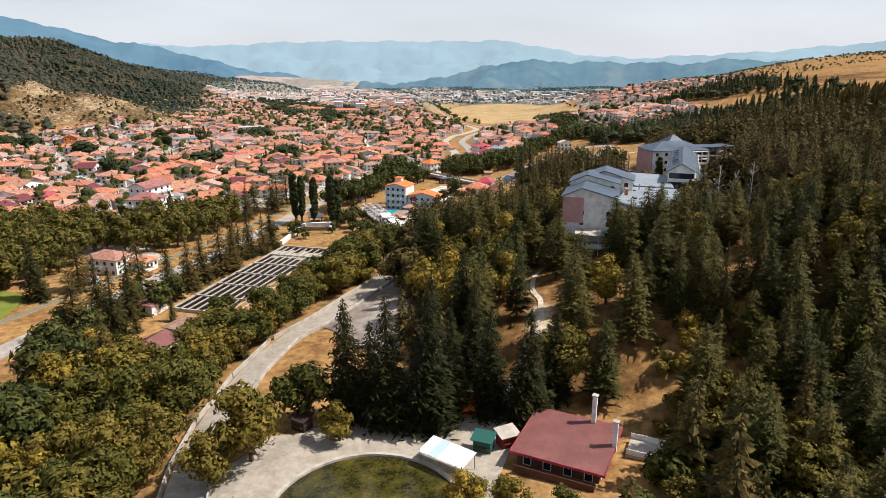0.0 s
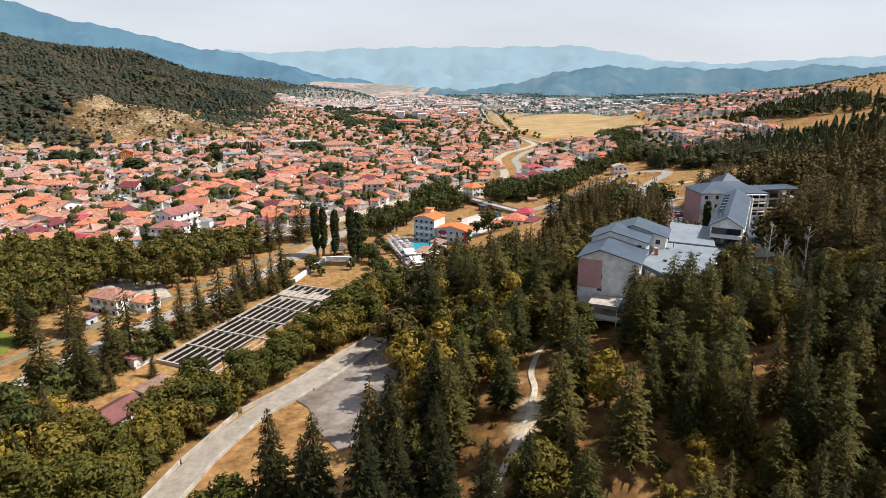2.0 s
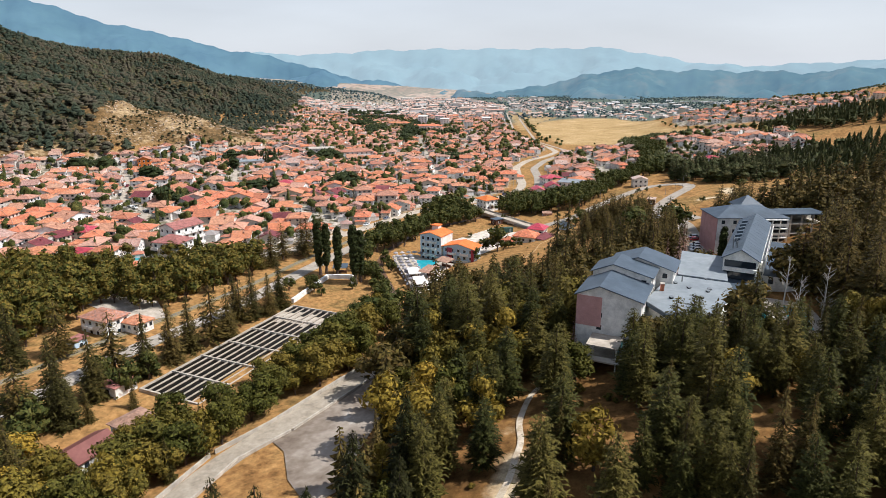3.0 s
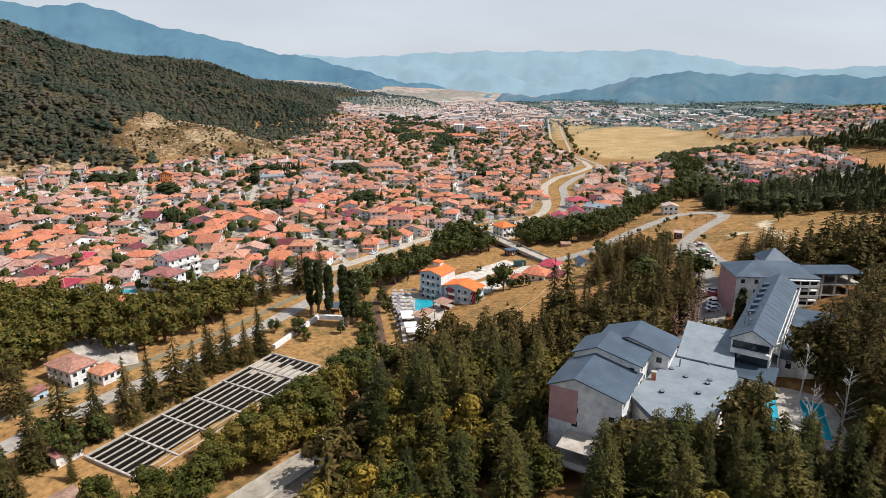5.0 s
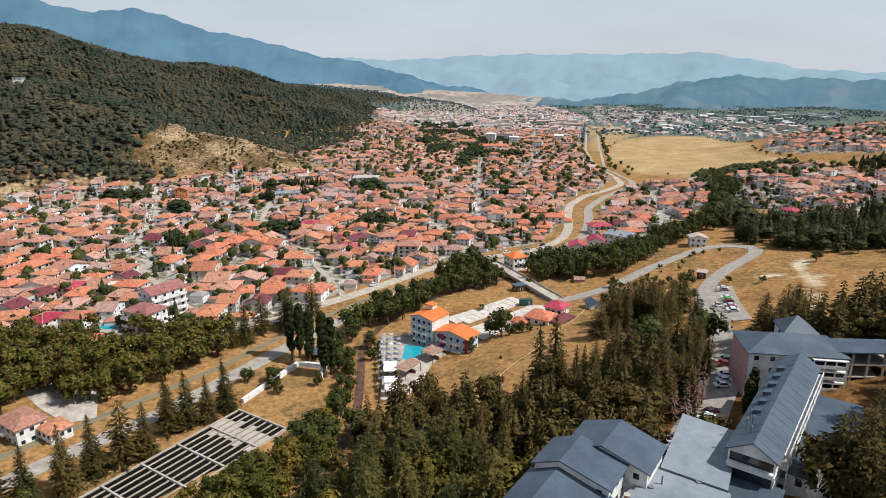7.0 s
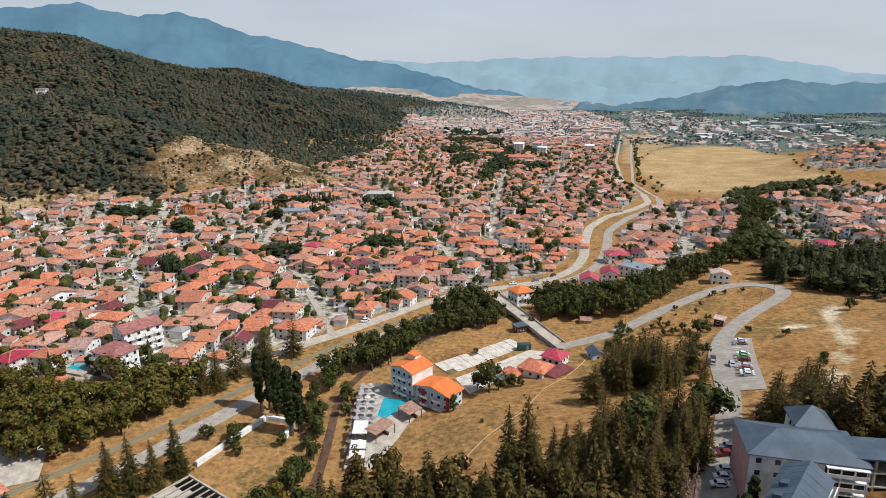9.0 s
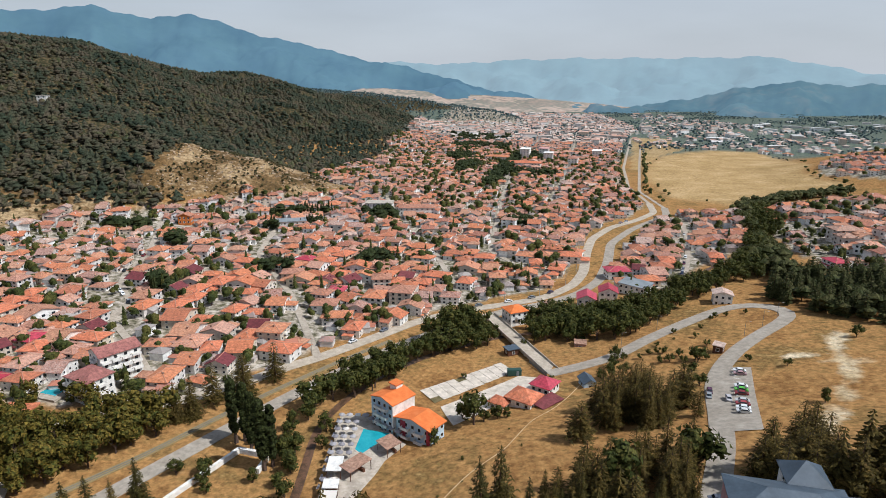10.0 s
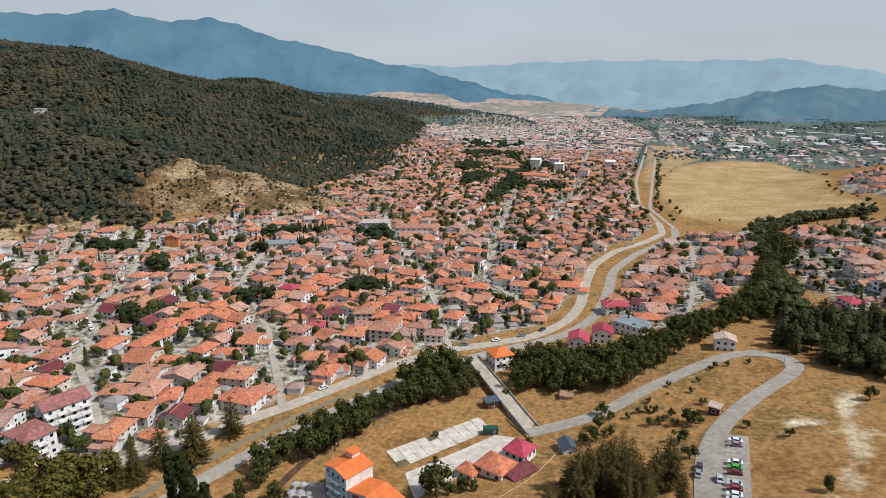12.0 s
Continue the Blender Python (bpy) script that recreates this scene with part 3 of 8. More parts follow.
def ground_material():
    """Dry grass, forest floor, town yards and bare scree, told apart by the land's own zones; the far plain's ground
    colour is tinted for haze.
    """
    m = material("dry_ground", ["6b4e2f", "87633b", "9f794b", "765e38", "b19160"], scale=0.035, rough=1.0, bump=0.3, fine=9, mixin=0.4, spec=0.05)
    n, l = m.node_tree.nodes, m.node_tree.links
    b = n["Principled BSDF"]
    ramp = [x for x in n if x.type == "VALTORGB"][0]
    big, small = [x for x in n if x.type == "TEX_NOISE"]
    both = [x for x in n if x.type == "MIX"][0]
    last = ramp.outputs["Color"]
    geo = [x for x in n if x.type == "NEW_GEOMETRY"][0]
    ragged = n.new("ShaderNodeTexNoise")
    ragged.inputs["Scale"].default_value, ragged.inputs["Detail"].default_value, ragged.inputs["Roughness"].default_value = 0.16, 6.0, 0.68
    l.new(geo.outputs["Position"], ragged.inputs["Vector"])
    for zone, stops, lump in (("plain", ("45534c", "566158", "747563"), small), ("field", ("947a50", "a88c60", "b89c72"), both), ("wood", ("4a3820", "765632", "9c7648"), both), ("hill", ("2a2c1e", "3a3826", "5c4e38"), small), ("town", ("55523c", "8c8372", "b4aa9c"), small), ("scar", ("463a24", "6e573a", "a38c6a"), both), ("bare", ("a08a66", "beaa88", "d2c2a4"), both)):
        at = n.new("ShaderNodeAttribute")
        at.attribute_name = zone
        r = n.new("ShaderNodeValToRGB")
        r.color_ramp.elements.new(0.5)
        for i, c in enumerate(stops):
            r.color_ramp.elements[i].position = (0.35, 0.5, 0.62)[i]
            r.color_ramp.elements[i].color = rgb(c)
        l.new(lump.outputs["Result"] if lump is both else lump.outputs[0], r.inputs["Fac"])
        mx = n.new("ShaderNodeMix")
        mx.data_type = "RGBA"
        share = at.outputs["Fac"]
        if zone == "bare":
            # worn soil with ragged edges
            frayed, sharp = n.new("ShaderNodeMath"), n.new("ShaderNodeMapRange")
            frayed.operation = "MULTIPLY_ADD"
            frayed.inputs[1].default_value = 1.1
            l.new(ragged.outputs[0], frayed.inputs[0])
            l.new(share, frayed.inputs[2])
            for k, val in (("From Min", 0.72), ("From Max", 1.1), ("To Max", 0.9)):
                sharp.inputs[k].default_value = val
            l.new(frayed.outputs[0], sharp.inputs["Value"])
            share = sharp.outputs[0]
        l.new(share, mx.inputs["Factor"])
        l.new(last, mx.inputs[6])
        l.new(r.outputs["Color"], mx.inputs[7])
        last = mx.outputs[2]
    # tufts and litter, finer than the patches
    tufts = n.new("ShaderNodeTexNoise")
    tufts.inputs["Scale"].default_value, tufts.inputs["Detail"].default_value, tufts.inputs["Roughness"].default_value = 0.55, 7.0, 0.7
    span = n.new("ShaderNodeMapRange")
    for k, val in (("From Min", 0.33), ("From Max", 0.67), ("To Min", 0.55), ("To Max", 1.4)):
        span.inputs[k].default_value = val
    tint = n.new("ShaderNodeMix")
    tint.data_type, tint.blend_type = "RGBA", "MULTIPLY"
    tint.inputs["Factor"].default_value = 1.0
    l.new(geo.outputs["Position"], tufts.inputs["Vector"])
    l.new(tufts.outputs[0], span.inputs["Value"])
    l.new(last, tint.inputs[6])
    l.new(span.outputs[0], tint.inputs[7])
    l.new(tint.outputs[2], b.inputs["Base Color"])
    return m


M_GROUND = ground_material()
FIELD_TRACK = [(124, 398), (123, 392), (119, 376), (119, 363), (120, 350), (116, 336), (109, 317), (104, 300)]
land = grid_mesh("ground", GX, GY, GZ, [M_GROUND])
track = np.minimum(off_line(GX, GY, FIELD_TRACK), off_line(GX, GY, [(100, 372), (116, 366), (134, 362), (150, 340)]) * 1.3)
track = np.minimum(track, off_line(GX, GY, FOREST_PATH) * 2.2)
bare_mask = 0.85 * np.clip(0.85 - track / 4.6 + 0.25 * np.sin(GX / 4.1) * np.sin(GY / 5.3), 0, 1).astype(np.float32)
# with distance the valley floor takes on a haze tint in its colour
plain_haze_mask = np.clip((GY * 0.983 - GX * 0.182 - 1080) / 150, 0, 1).astype(np.float32)
hill_mask = np.where((GX < -200) & (scar_mask == 0), wood_mask, 0).astype(np.float32)
edge = off_line(GX, GY, FIELD + FIELD[:1])
field_mask = np.maximum(np.clip(0.6 + np.where(inside(GX, GY, FIELD), edge, -edge) / 14, 0, 1), 0.8 * inside(GX, GY, NORTH_MEADOW)).astype(np.float32)
for zone, mask in (("field", field_mask), ("hill", hill_mask), ("bare", bare_mask), ("plain", plain_haze_mask), ("wood", wood_mask), ("town", town_mask), ("scar", scar_mask)):
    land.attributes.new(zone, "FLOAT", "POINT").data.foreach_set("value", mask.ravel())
setting("ground", land, None, "dry grassy valley floor rising into wooded hills", "ground")


def backdrop(name, line, depth, mat, label, seed, rough=110):
    """A far mountain: a crest line of (bearing in degrees, distance, height) with a rough slope towards the valley."""
    rnd = random.Random(seed)
    ph = [rnd.uniform(0, 6) for _ in range(6)]
    steps, rows = 320, 34
    b0, b1 = line[0][0], line[-1][0]
    gx, gy, gz = (np.zeros((rows, steps)) for _ in range(3))
    for i in range(steps):
        b = b0 + (b1 - b0) * i / (steps - 1)
        r = np.interp(b, [p[0] for p in line], [p[1] for p in line])
        h = np.interp(b, [p[0] for p in line], [p[2] for p in line])
        h += rough / 110 * 5 * math.sin(b * 1.3 + ph[0]) + rough / 110 * 4 * math.sin(b * 2.9 + ph[1]) + rough / 55 * math.sin(b * 7 + ph[2])
        for j in range(rows):
            u = j / (rows - 1)
            rr = r - depth * (1 - u)
            gx[j, i], gy[j, i] = rr * math.sin(radians(b)), rr * math.cos(radians(b))
            gz[j, i] = -95 + (h + 95) * u ** 1.25 + rough * noise.fractal(Vector((gx[j, i], gy[j, i], seed * 99)) / 420, 0.9, 2.1, 7) * u * (1 - u) * 4
    setting(name, grid_mesh(name, gx, gy, gz, [mat]), None, label, "mountain")


# far slopes carry their haze themselves: bluish base colours plus a steady emission
def hazed_far_material(name, stops, airlight):
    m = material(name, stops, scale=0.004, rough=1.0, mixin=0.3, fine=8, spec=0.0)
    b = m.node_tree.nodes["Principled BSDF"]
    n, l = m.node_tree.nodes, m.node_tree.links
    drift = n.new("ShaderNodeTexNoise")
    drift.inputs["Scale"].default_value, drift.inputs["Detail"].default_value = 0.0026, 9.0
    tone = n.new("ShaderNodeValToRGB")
    for e, at, c in zip(tone.color_ramp.elements, (0.35, 0.65), airlight):
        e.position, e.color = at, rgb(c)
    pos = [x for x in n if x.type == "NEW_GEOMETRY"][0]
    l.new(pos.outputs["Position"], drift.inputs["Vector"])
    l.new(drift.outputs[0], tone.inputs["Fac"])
    # the emission imitates air lit between here and the mountains
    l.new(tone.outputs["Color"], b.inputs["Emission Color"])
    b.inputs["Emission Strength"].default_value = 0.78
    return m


M_FAR = hazed_far_material("far_range_in_haze", ["3a5056", "465c5e"], ("96a5ae", "a0afb7"))
M_MID = hazed_far_material("haze_blue_wooded_range", ["2c3e42", "384c48"], ("54708a", "68869c"))
M_NEAR = hazed_far_material("haze_blue_green_hill", ["26363a", "32423e", "544f44"], ("587488", "6c8898"))
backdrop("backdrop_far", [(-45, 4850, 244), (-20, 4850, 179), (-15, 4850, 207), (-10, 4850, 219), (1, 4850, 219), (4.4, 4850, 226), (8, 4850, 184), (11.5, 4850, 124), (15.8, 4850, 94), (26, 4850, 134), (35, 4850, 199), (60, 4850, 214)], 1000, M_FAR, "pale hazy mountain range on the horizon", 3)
backdrop("backdrop_west", [(-85, 3900, 560), (-62, 4000, 450), (-58.9, 4050, 455), (-53, 4100, 415), (-47.6, 4100, 460), (-43.6, 4100, 400), (-40.9, 4100, 440), (-35, 4100, 315), (-31.3, 4100, 272), (-28, 4100, 205), (-23, 4000, 143), (-18.5, 3900, 60), (-14, 3800, -10), (-11, 3700, -60)], 1100, M_MID, "wooded mountain beyond the town, blue with painted haze", 4)
M_FOOT = hazed_far_material("hazed_dry_foothills", ["5c5c52", "8e7a6a", "6a6858", "a89280", "746656", "c0ac9a"], ("444a50", "5e6064"))
backdrop("backdrop_foothills", [(-34, 3300, -14), (-30, 3350, 8), (-27, 3400, 38), (-25, 3400, 40), (-21, 3400, 22), (-17, 3400, 8), (-13, 3400, -4), (-10, 3400, -16), (-6, 3400, -34), (-2, 3400, -60)], 1100, M_FOOT, "dry foothills beyond the town, paled by glowing haze", 6, 14)
backdrop("backdrop_east", [(-9, 3500, -80), (-5, 3500, -50), (-1, 3500, -15), (3.4, 3500, 45), (6.5, 3500, 80), (10, 3500, 70), (14, 3500, 68), (20.5, 3500, 60), (24, 3500, 85), (27, 3500, 65), (36, 3400, 90), (60, 3300, 150)], 800, M_NEAR, "wooded hill at the valley's end, blue-green with painted haze", 5)


# ---- roads and paved ground ----
def ribbon(line, width, lift=0.22, step=5.0, side=0.0, drop=0.9):
    """A strip laid over the ground, with edges that go down into it. side: shifts it to its left."""
    pts = []
    for (xa, ya), (xb, yb) in zip(line, line[1:]):
        n = max(1, int(math.hypot(xb - xa, yb - ya) / step))
        pts += [(xa + (xb - xa) * i / n, ya + (yb - ya) * i / n) for i in range(n)]
    pts.append(line[-1])
    p = np.array(pts)
    for _ in range(3):
        p[1:-1] = (p[:-2] + 2 * p[1:-1] + p[2:]) / 4
    t = np.gradient(p, axis=0)
    t /= np.linalg.norm(t, axis=1)[:, None]
    nrm = np.stack([-t[:, 1], t[:, 0]], 1)
    s = Shape()
    cols = (-1, -0.5, 0, 0.5, 1)
    verts, faces = [], []
    for q, m in zip(p, nrm):
        row = [q + m * (side + c * width / 2) for c in cols]
        zs = [ground(*r) + lift for r in row]
        verts += [(*row[0], zs[0] - drop)] + [(*r, z) for r, z in zip(row, zs)] + [(*row[-1], zs[-1] - drop)]
    k = len(cols) + 2
    for i in range(len(p) - 1):
        faces += [(i * k + j + 1, i * k + j, (i + 1) * k + j, (i + 1) * k + j + 1) for j in range(k - 1)]
    return s.add(verts, faces)


def patch(poly, lift=0.2, cell=4.0, flat=None, thick=0.8):
    """A paved or grown area over the ground: cells of a grid within the outline, or one flat slab."""
    s = Shape()
    if flat is not None:
        return s.prism(poly, flat - thick, flat)
    x0, x1 = min(p[0] for p in poly), max(p[0] for p in poly)
    y0, y1 = min(p[1] for p in poly), max(p[1] for p in poly)
    bm = bmesh.new()
    bmesh.ops.contextual_create(bm, geom=[bm.verts.new((x, y, 0)) for x, y in poly])
    for axis, lo, hi in ((0, x0, x1), (1, y0, y1)):
        c = lo + cell
        while c < hi:
            no = (1, 0, 0) if axis == 0 else (0, 1, 0)
            bmesh.ops.bisect_plane(bm, geom=bm.verts[:] + bm.edges[:] + bm.faces[:], plane_co=(c, c, 0), plane_no=no)
            c += cell
    bmesh.ops.triangulate(bm, faces=bm.faces[:])
    for v in bm.verts:
        v.co.z = ground(v.co.x, v.co.y) + lift
    me = bpy.data.meshes.new("patch")
    bmesh.ops.recalc_face_normals(bm, faces=bm.faces[:])
    bm.to_mesh(me)
    bm.free()
    return me


def paved(name, poly, mat, label, lift=0.2, cell=4.0, flat=None, category="pavement"):
    me = patch(poly, lift, cell, flat)
    if isinstance(me, bpy.types.Mesh):
        me.materials.append(mat)
        return setting(name, me, None, label, category)
    return setting(name, me, mat, label, category)


setting("road_town", ribbon(ROAD_TOWN[:18], 6.2), M_DUSTROAD, "pale dusty asphalt road along the town's edge", "road")
setting("road_town_far", ribbon(ROAD_TOWN[17:], 3.4), M_STREET, "straight grey road leading out of town", "road")
setting("road_river_far", ribbon(ROAD_RIVER[19:], 3.2), M_STREET, "grey road beside the dry field", "road")
setting("road_river", ribbon(ROAD_RIVER[:20], 6.2), M_ASPHALT, "grey asphalt road along the river", "road")
setting("road_up", ribbon(ROAD_UP, 6.5), M_ASPHALT, "grey asphalt road winding up to the car park", "road")
setting("road_wall", ribbon(WALL_ROAD, 6.6), M_WALLROAD, "pale concrete road above the river wall", "road")
setting("path_forest", ribbon(FOREST_PATH, 1.2, step=2), M_PATH, "stony pale path through the pine wood", "path")
MEADOW_PATH = [(33, 341), (31, 330), (28, 318), (23, 307), (20.5, 284), (14, 269), (11, 256), (12, 246)]
for line in STREETS:
    setting("street", ribbon(line, 3.4, lift=0.3), M_STREET, "pale dusty town street", "street")
setting("river", ribbon(RIVER, 2.8, lift=0.12), M_RIVER, "shallow brown river between trees", "river")
M_TRAIL = material("trodden_earth", ["a07e54", "b4946a", "c8ac84", "a88a60"], scale=0.5, rough=1.0, bump=0.2)
setting("path_meadow", ribbon(MEADOW_PATH, 0.4, lift=0.04, step=2, drop=0.3), M_TRAIL, "narrow trodden path across the dry meadow", "path")
paved("pavement_parking", [(80.5, 358), (90.5, 357), (89.5, 300), (80, 298)], M_ASPHALT, "asphalt car park with marked bays", lift=0.25)
paved("plaza_works", [(-15, 181), (-22, 166), (-28.2, 152), (-31.5, 143), (-26, 138), (-21, 128), (-14, 120), (-10, 124), (-10, 140), (-9, 158), (-10, 172)], material("patchy_gravel", ["564a3e", "706254", "85786a", "9c9082", "c4bcb0"], scale=0.09, rough=1.0, bump=0.2), "bare grey gravel lot with pale patches beside the river wall", lift=0.2)
paved("pavement_layby", [(-93, 109), (-86, 121), (-75, 118), (-78, 108)], material("purplish_asphalt", ["5e5450", "6c605c"], scale=0.3, rough=0.95), "dark purplish asphalt lay-by between trees", lift=0.2)
paved("lawn", [(-118, 152), (-134, 150), (-136, 177), (-121, 172)], material("watered_grass", ["5a6420", "6e7428", "7c7c34"], scale=0.4, rough=1.0, bump=0.3), "bright green watered lawn in the park", lift=0.15, category="lawn")
paved("plaza_pond", [(-33, 62), (-36, 78), (-29, 91), (-24, 92), (-18, 97), (-4, 99), (9, 99), (12, 92), (8, 80), (4, 62), (-8, 58), (-26, 58)], M_WALLROAD, "pale paved plaza round the pond", lift=0.2)
apron = paved("apron", [(-24, 322), (-2, 356), (5, 350), (-15, 315)], material("weedy_joints", ["4c4a2c", "6c6040", "807050"], scale=0.6, rough=1.0), "cracked pale concrete slabs with weeds between them", lift=0.2)
slab_rnd = random.Random(3)
SLAB = Shape().prism([(-1.97, -1.9), (1.95, -1.95), (1.97, 1.86), (-1.9, 1.95)], -0.1, 0.0).mesh("slab", [M_YARD])
for i in range(10):
    for j in range(3):
        u, v = (i + 0.5) / 10, (j + 0.5) / 3
        x, y = -24 + 22 * u + (9 - 2 * u) * v, 322 + 34 * u + (-7 + u) * v
        if slab_rnd.random() < 0.95:
            ob = new("slab", SLAB)
            ob.parent = apron
            ob.matrix_basis = pose(x, y, ground(x, y) + 0.34 + slab_rnd.uniform(-0.04, 0.04), slab_rnd.uniform(-0.6, 0.6), slab_rnd.uniform(-0.6, 0.6), 57 + slab_rnd.gauss(0, 1.2))
paved("plaza_villa", [(-130, 226), (-110, 224), (-99, 212), (-104, 206), (-119, 210), (-131, 215)], M_PALE, "pale gravel forecourt of the villa", lift=0.2)
paved("yard", [(-12, 313), (8, 346), (18, 346), (16, 330), (8, 320), (-2, 300)], M_YARD, "pale gravel yard", lift=0.2)
paved("pavement_hotel", [(58, 214), (66, 213), (73, 224), (80, 250), (82, 266), (74, 266), (66, 236)], M_ASPHALT, "small asphalt car park beside the hotel", lift=0.25)


# ---- trees ----
def conifer(seed, layers, most, radius, start, power, droop, sprigs=2):
    """A crown of drooping branches in whorls on a trunk one metre tall: returns crown and trunk meshes' data."""
    rnd = random.Random(seed)
    s = Shape()
    for i in range(layers):
        u = (i + rnd.uniform(-0.3, 0.3)) / layers
        u = min(max(u, 0.0), 0.985)
        z = start + (1 - start) * u
        r = radius * ((1 - u) ** power) * rnd.uniform(0.8, 1.12) + 0.006
        n = max(4, int(most * (0.35 + 0.65 * (1 - u))))
        a0 = rnd.uniform(0, 6.28)
        for k in range(n):
            if rnd.random() < 0.06:
                continue
            a = a0 + 6.283 * k / n + rnd.uniform(-0.25, 0.25)
            ln = r * rnd.uniform(0.7, 1.2)
            w = ln * (rnd.uniform(0.11, 0.2) if sprigs else rnd.uniform(0.15, 0.26)) + 0.005
            dz = -droop * ln * rnd.uniform(0.6, 1.4)
            zz = z + rnd.uniform(-0.4, 0.4) / layers
            c, q = math.cos(a), math.sin(a)

            def at(f, side, h):
                return (c * ln * f - q * side, q * ln * f + c * side, zz + h)
            tip = at(1.0, 0, dz * 1.1)
            slim = 0.55 if sprigs else 1.0
            s.add([at(0.02, 0, 0.02), at(0.55, w * slim, dz * 0.8 - 0.01), at(0.55, -w * slim, dz * 0.8 - 0.01), tip, at(0.6, 0, dz * 0.4 + 0.01)], [(0, 4, 1), (0, 2, 4), (1, 4, 3), (4, 2, 3)] if not sprigs else [(0, 2, 1), (1, 2, 3)])
            for m in range(sprigs):
                f, sd = 0.22 + 0.7 * (m + rnd.random()) / sprigs, 1 if m % 2 else -1
                reach = w * rnd.uniform(1.2, 2.3) * (1.15 - 0.6 * f)
                s.add([at(f - 0.07, 0, dz * f + 0.004), at(f + 0.08, 0, dz * f + 0.004), at(f + rnd.uniform(0.08, 0.26), sd * reach, dz * f + rnd.uniform(-0.03, 0.012))], [(0, 1, 2)])
    t = Shape().tube((0, 0, 0), (0, 0, 0.45), 0.016, 0.011, 7).tube((0, 0, 0.45), (0, 0, 0.97), 0.011, 0.002, 6)
    return s, t


def broadleaf(seed, clumps, leaves, wide, low, puff=1.0, leaf=0.05):
    """A crown of leaf clumps on limbs, one metre tall."""
    rnd = random.Random(seed)
    s, t = Shape(), Shape()
    t.tube((0, 0, 0), (0, 0, low + 0.1), 0.03, 0.02, 7)
    mid = (low + 1) / 2
    for i in range(clumps):
        a, v = rnd.uniform(0, 6.283), rnd.uniform(-1, 1)
        rr = math.sqrt(max(0, 1 - v * v)) * rnd.uniform(0.45, 0.85)
        c = Vector((math.cos(a) * rr * wide, math.sin(a) * rr * wide, mid + v * (1 - low) / 2 * 0.72))
        size = wide * rnd.uniform(0.36, 0.55) * puff
        t.tube((0, 0, low * rnd.uniform(0.7, 1.1)), c * 0.9 + Vector((0, 0, 0.03)), 0.012, 0.004, 4, cap=False)
        # a lumpy dark heart, so that the clump is dense
        ring = []
        for zz, q in ((-0.75, 0.55), (0.0, 0.85), (0.7, 0.55)):
            ring += [c + Vector((math.cos(k * 1.256 + zz) * q, math.sin(k * 1.256 + zz) * q, zz * 0.85)) * size * 0.66 * rnd.uniform(0.75, 1.2) for k in range(5)]
        f = [(r * 5 + k, r * 5 + (k + 1) % 5, r * 5 + 5 + (k + 1) % 5, r * 5 + 5 + k) for r in range(2) for k in range(5)]
        s.add(ring, f + [(4, 3, 2, 1, 0), (10, 11, 12, 13, 14)])
        for _ in range(leaves):
            d = Vector((rnd.gauss(0, 1), rnd.gauss(0, 1), rnd.gauss(0.25, 1))).normalized()
            p = c + Vector((d.x, d.y, d.z * 0.85)) * size * rnd.uniform(0.75, 1.12)
            u = d.orthogonal().normalized()
            u = (u + d.cross(u) * rnd.uniform(-2, 2) + d * rnd.uniform(-0.5, 0.5)).normalized()
            w = d.cross(u).normalized()
            k = leaf * rnd.uniform(0.6, 1.3)
            s.add([p - u * k - w * k * 0.4, p + w * k * 0.9 - d * k * 0.3, p + u * k * 1.1 - w * k * 0.3], [(0, 1, 2)])
    return s, t


def tree_kind(name, label, category, data, mat, bark):
    """Prototypes of one kind, kept below as (root, ...) to be copied."""
    kinds = []
    for s, t in data:
        kinds.append((name, label, category, s.mesh("crown", [mat]), t.mesh("trunk", [bark])))
    return kinds


SPRUCE = tree_kind("spruce_tree", "tall dark green spruce with drooping branches", "tree", [conifer(s, 28, 13, 0.175, 0.05, 0.8, 0.42, 5) for s in (1, 2, 3)], M_SPRUCE, M_BARK)
POND_SPRUCE = tree_kind("tall_spruce_tree", "very tall dense dark spruce beside the pond plaza", "tree", [conifer(s, 32, 15, 0.18, 0.04, 0.72, 0.5, 6) for s in (4, 5)], M_DARKSPRUCE, M_BARK)
PINE = tree_kind("pine_tree", "slender olive green pine on the wooded slope", "tree", [conifer(s, 28, 13, 0.2, 0.18, 0.45, 0.18, 5) for s in (11, 12, 13, 14)], M_PINE, M_BARK)
BROAD = tree_kind("broadleaf_tree", "round-crowned broadleaf tree in dull summer green", "tree", [broadleaf(s, 18, 92, 0.42, 0.16, leaf=0.034) for s in (21, 22, 23)], M_LEAF, M_BARK)
GOLD = tree_kind("willow_tree", "yellowing broadleaf tree with a soft crown", "tree", [broadleaf(s, 14, 80, 0.4, 0.16, leaf=0.037) for s in (31, 32)], M_LEAF_DRY, M_BARK)
POPLAR = tree_kind("poplar_tree", "narrow upright dark green poplar beside the road", "tree", [broadleaf(s, 80, 56, 0.062, 0.02, 1.2, leaf=0.026) for s in (41, 42)], M_POPLAR, M_BARK)
BUSH = tree_kind("bush", "low rounded green bush on dry grass", "bush", [broadleaf(s, 9, 55, 0.6, 0.05, leaf=0.085) for s in (51, 52)], M_LEAF, M_BARK)
DEAD = tree_kind("dead_pine_tree", "dry reddish-brown dead pine", "tree", [conifer(61, 14, 7, 0.15, 0.2, 0.7, 0.2)], M_DEAD, M_BARK)

planted = []
# open ground beside the river road: a lay-by with its verge, and a watered lawn
ROADSIDE = [(-84, 111), (-91, 109), (-116, 141), (-110, 150), (-100, 150), (-92, 132)]
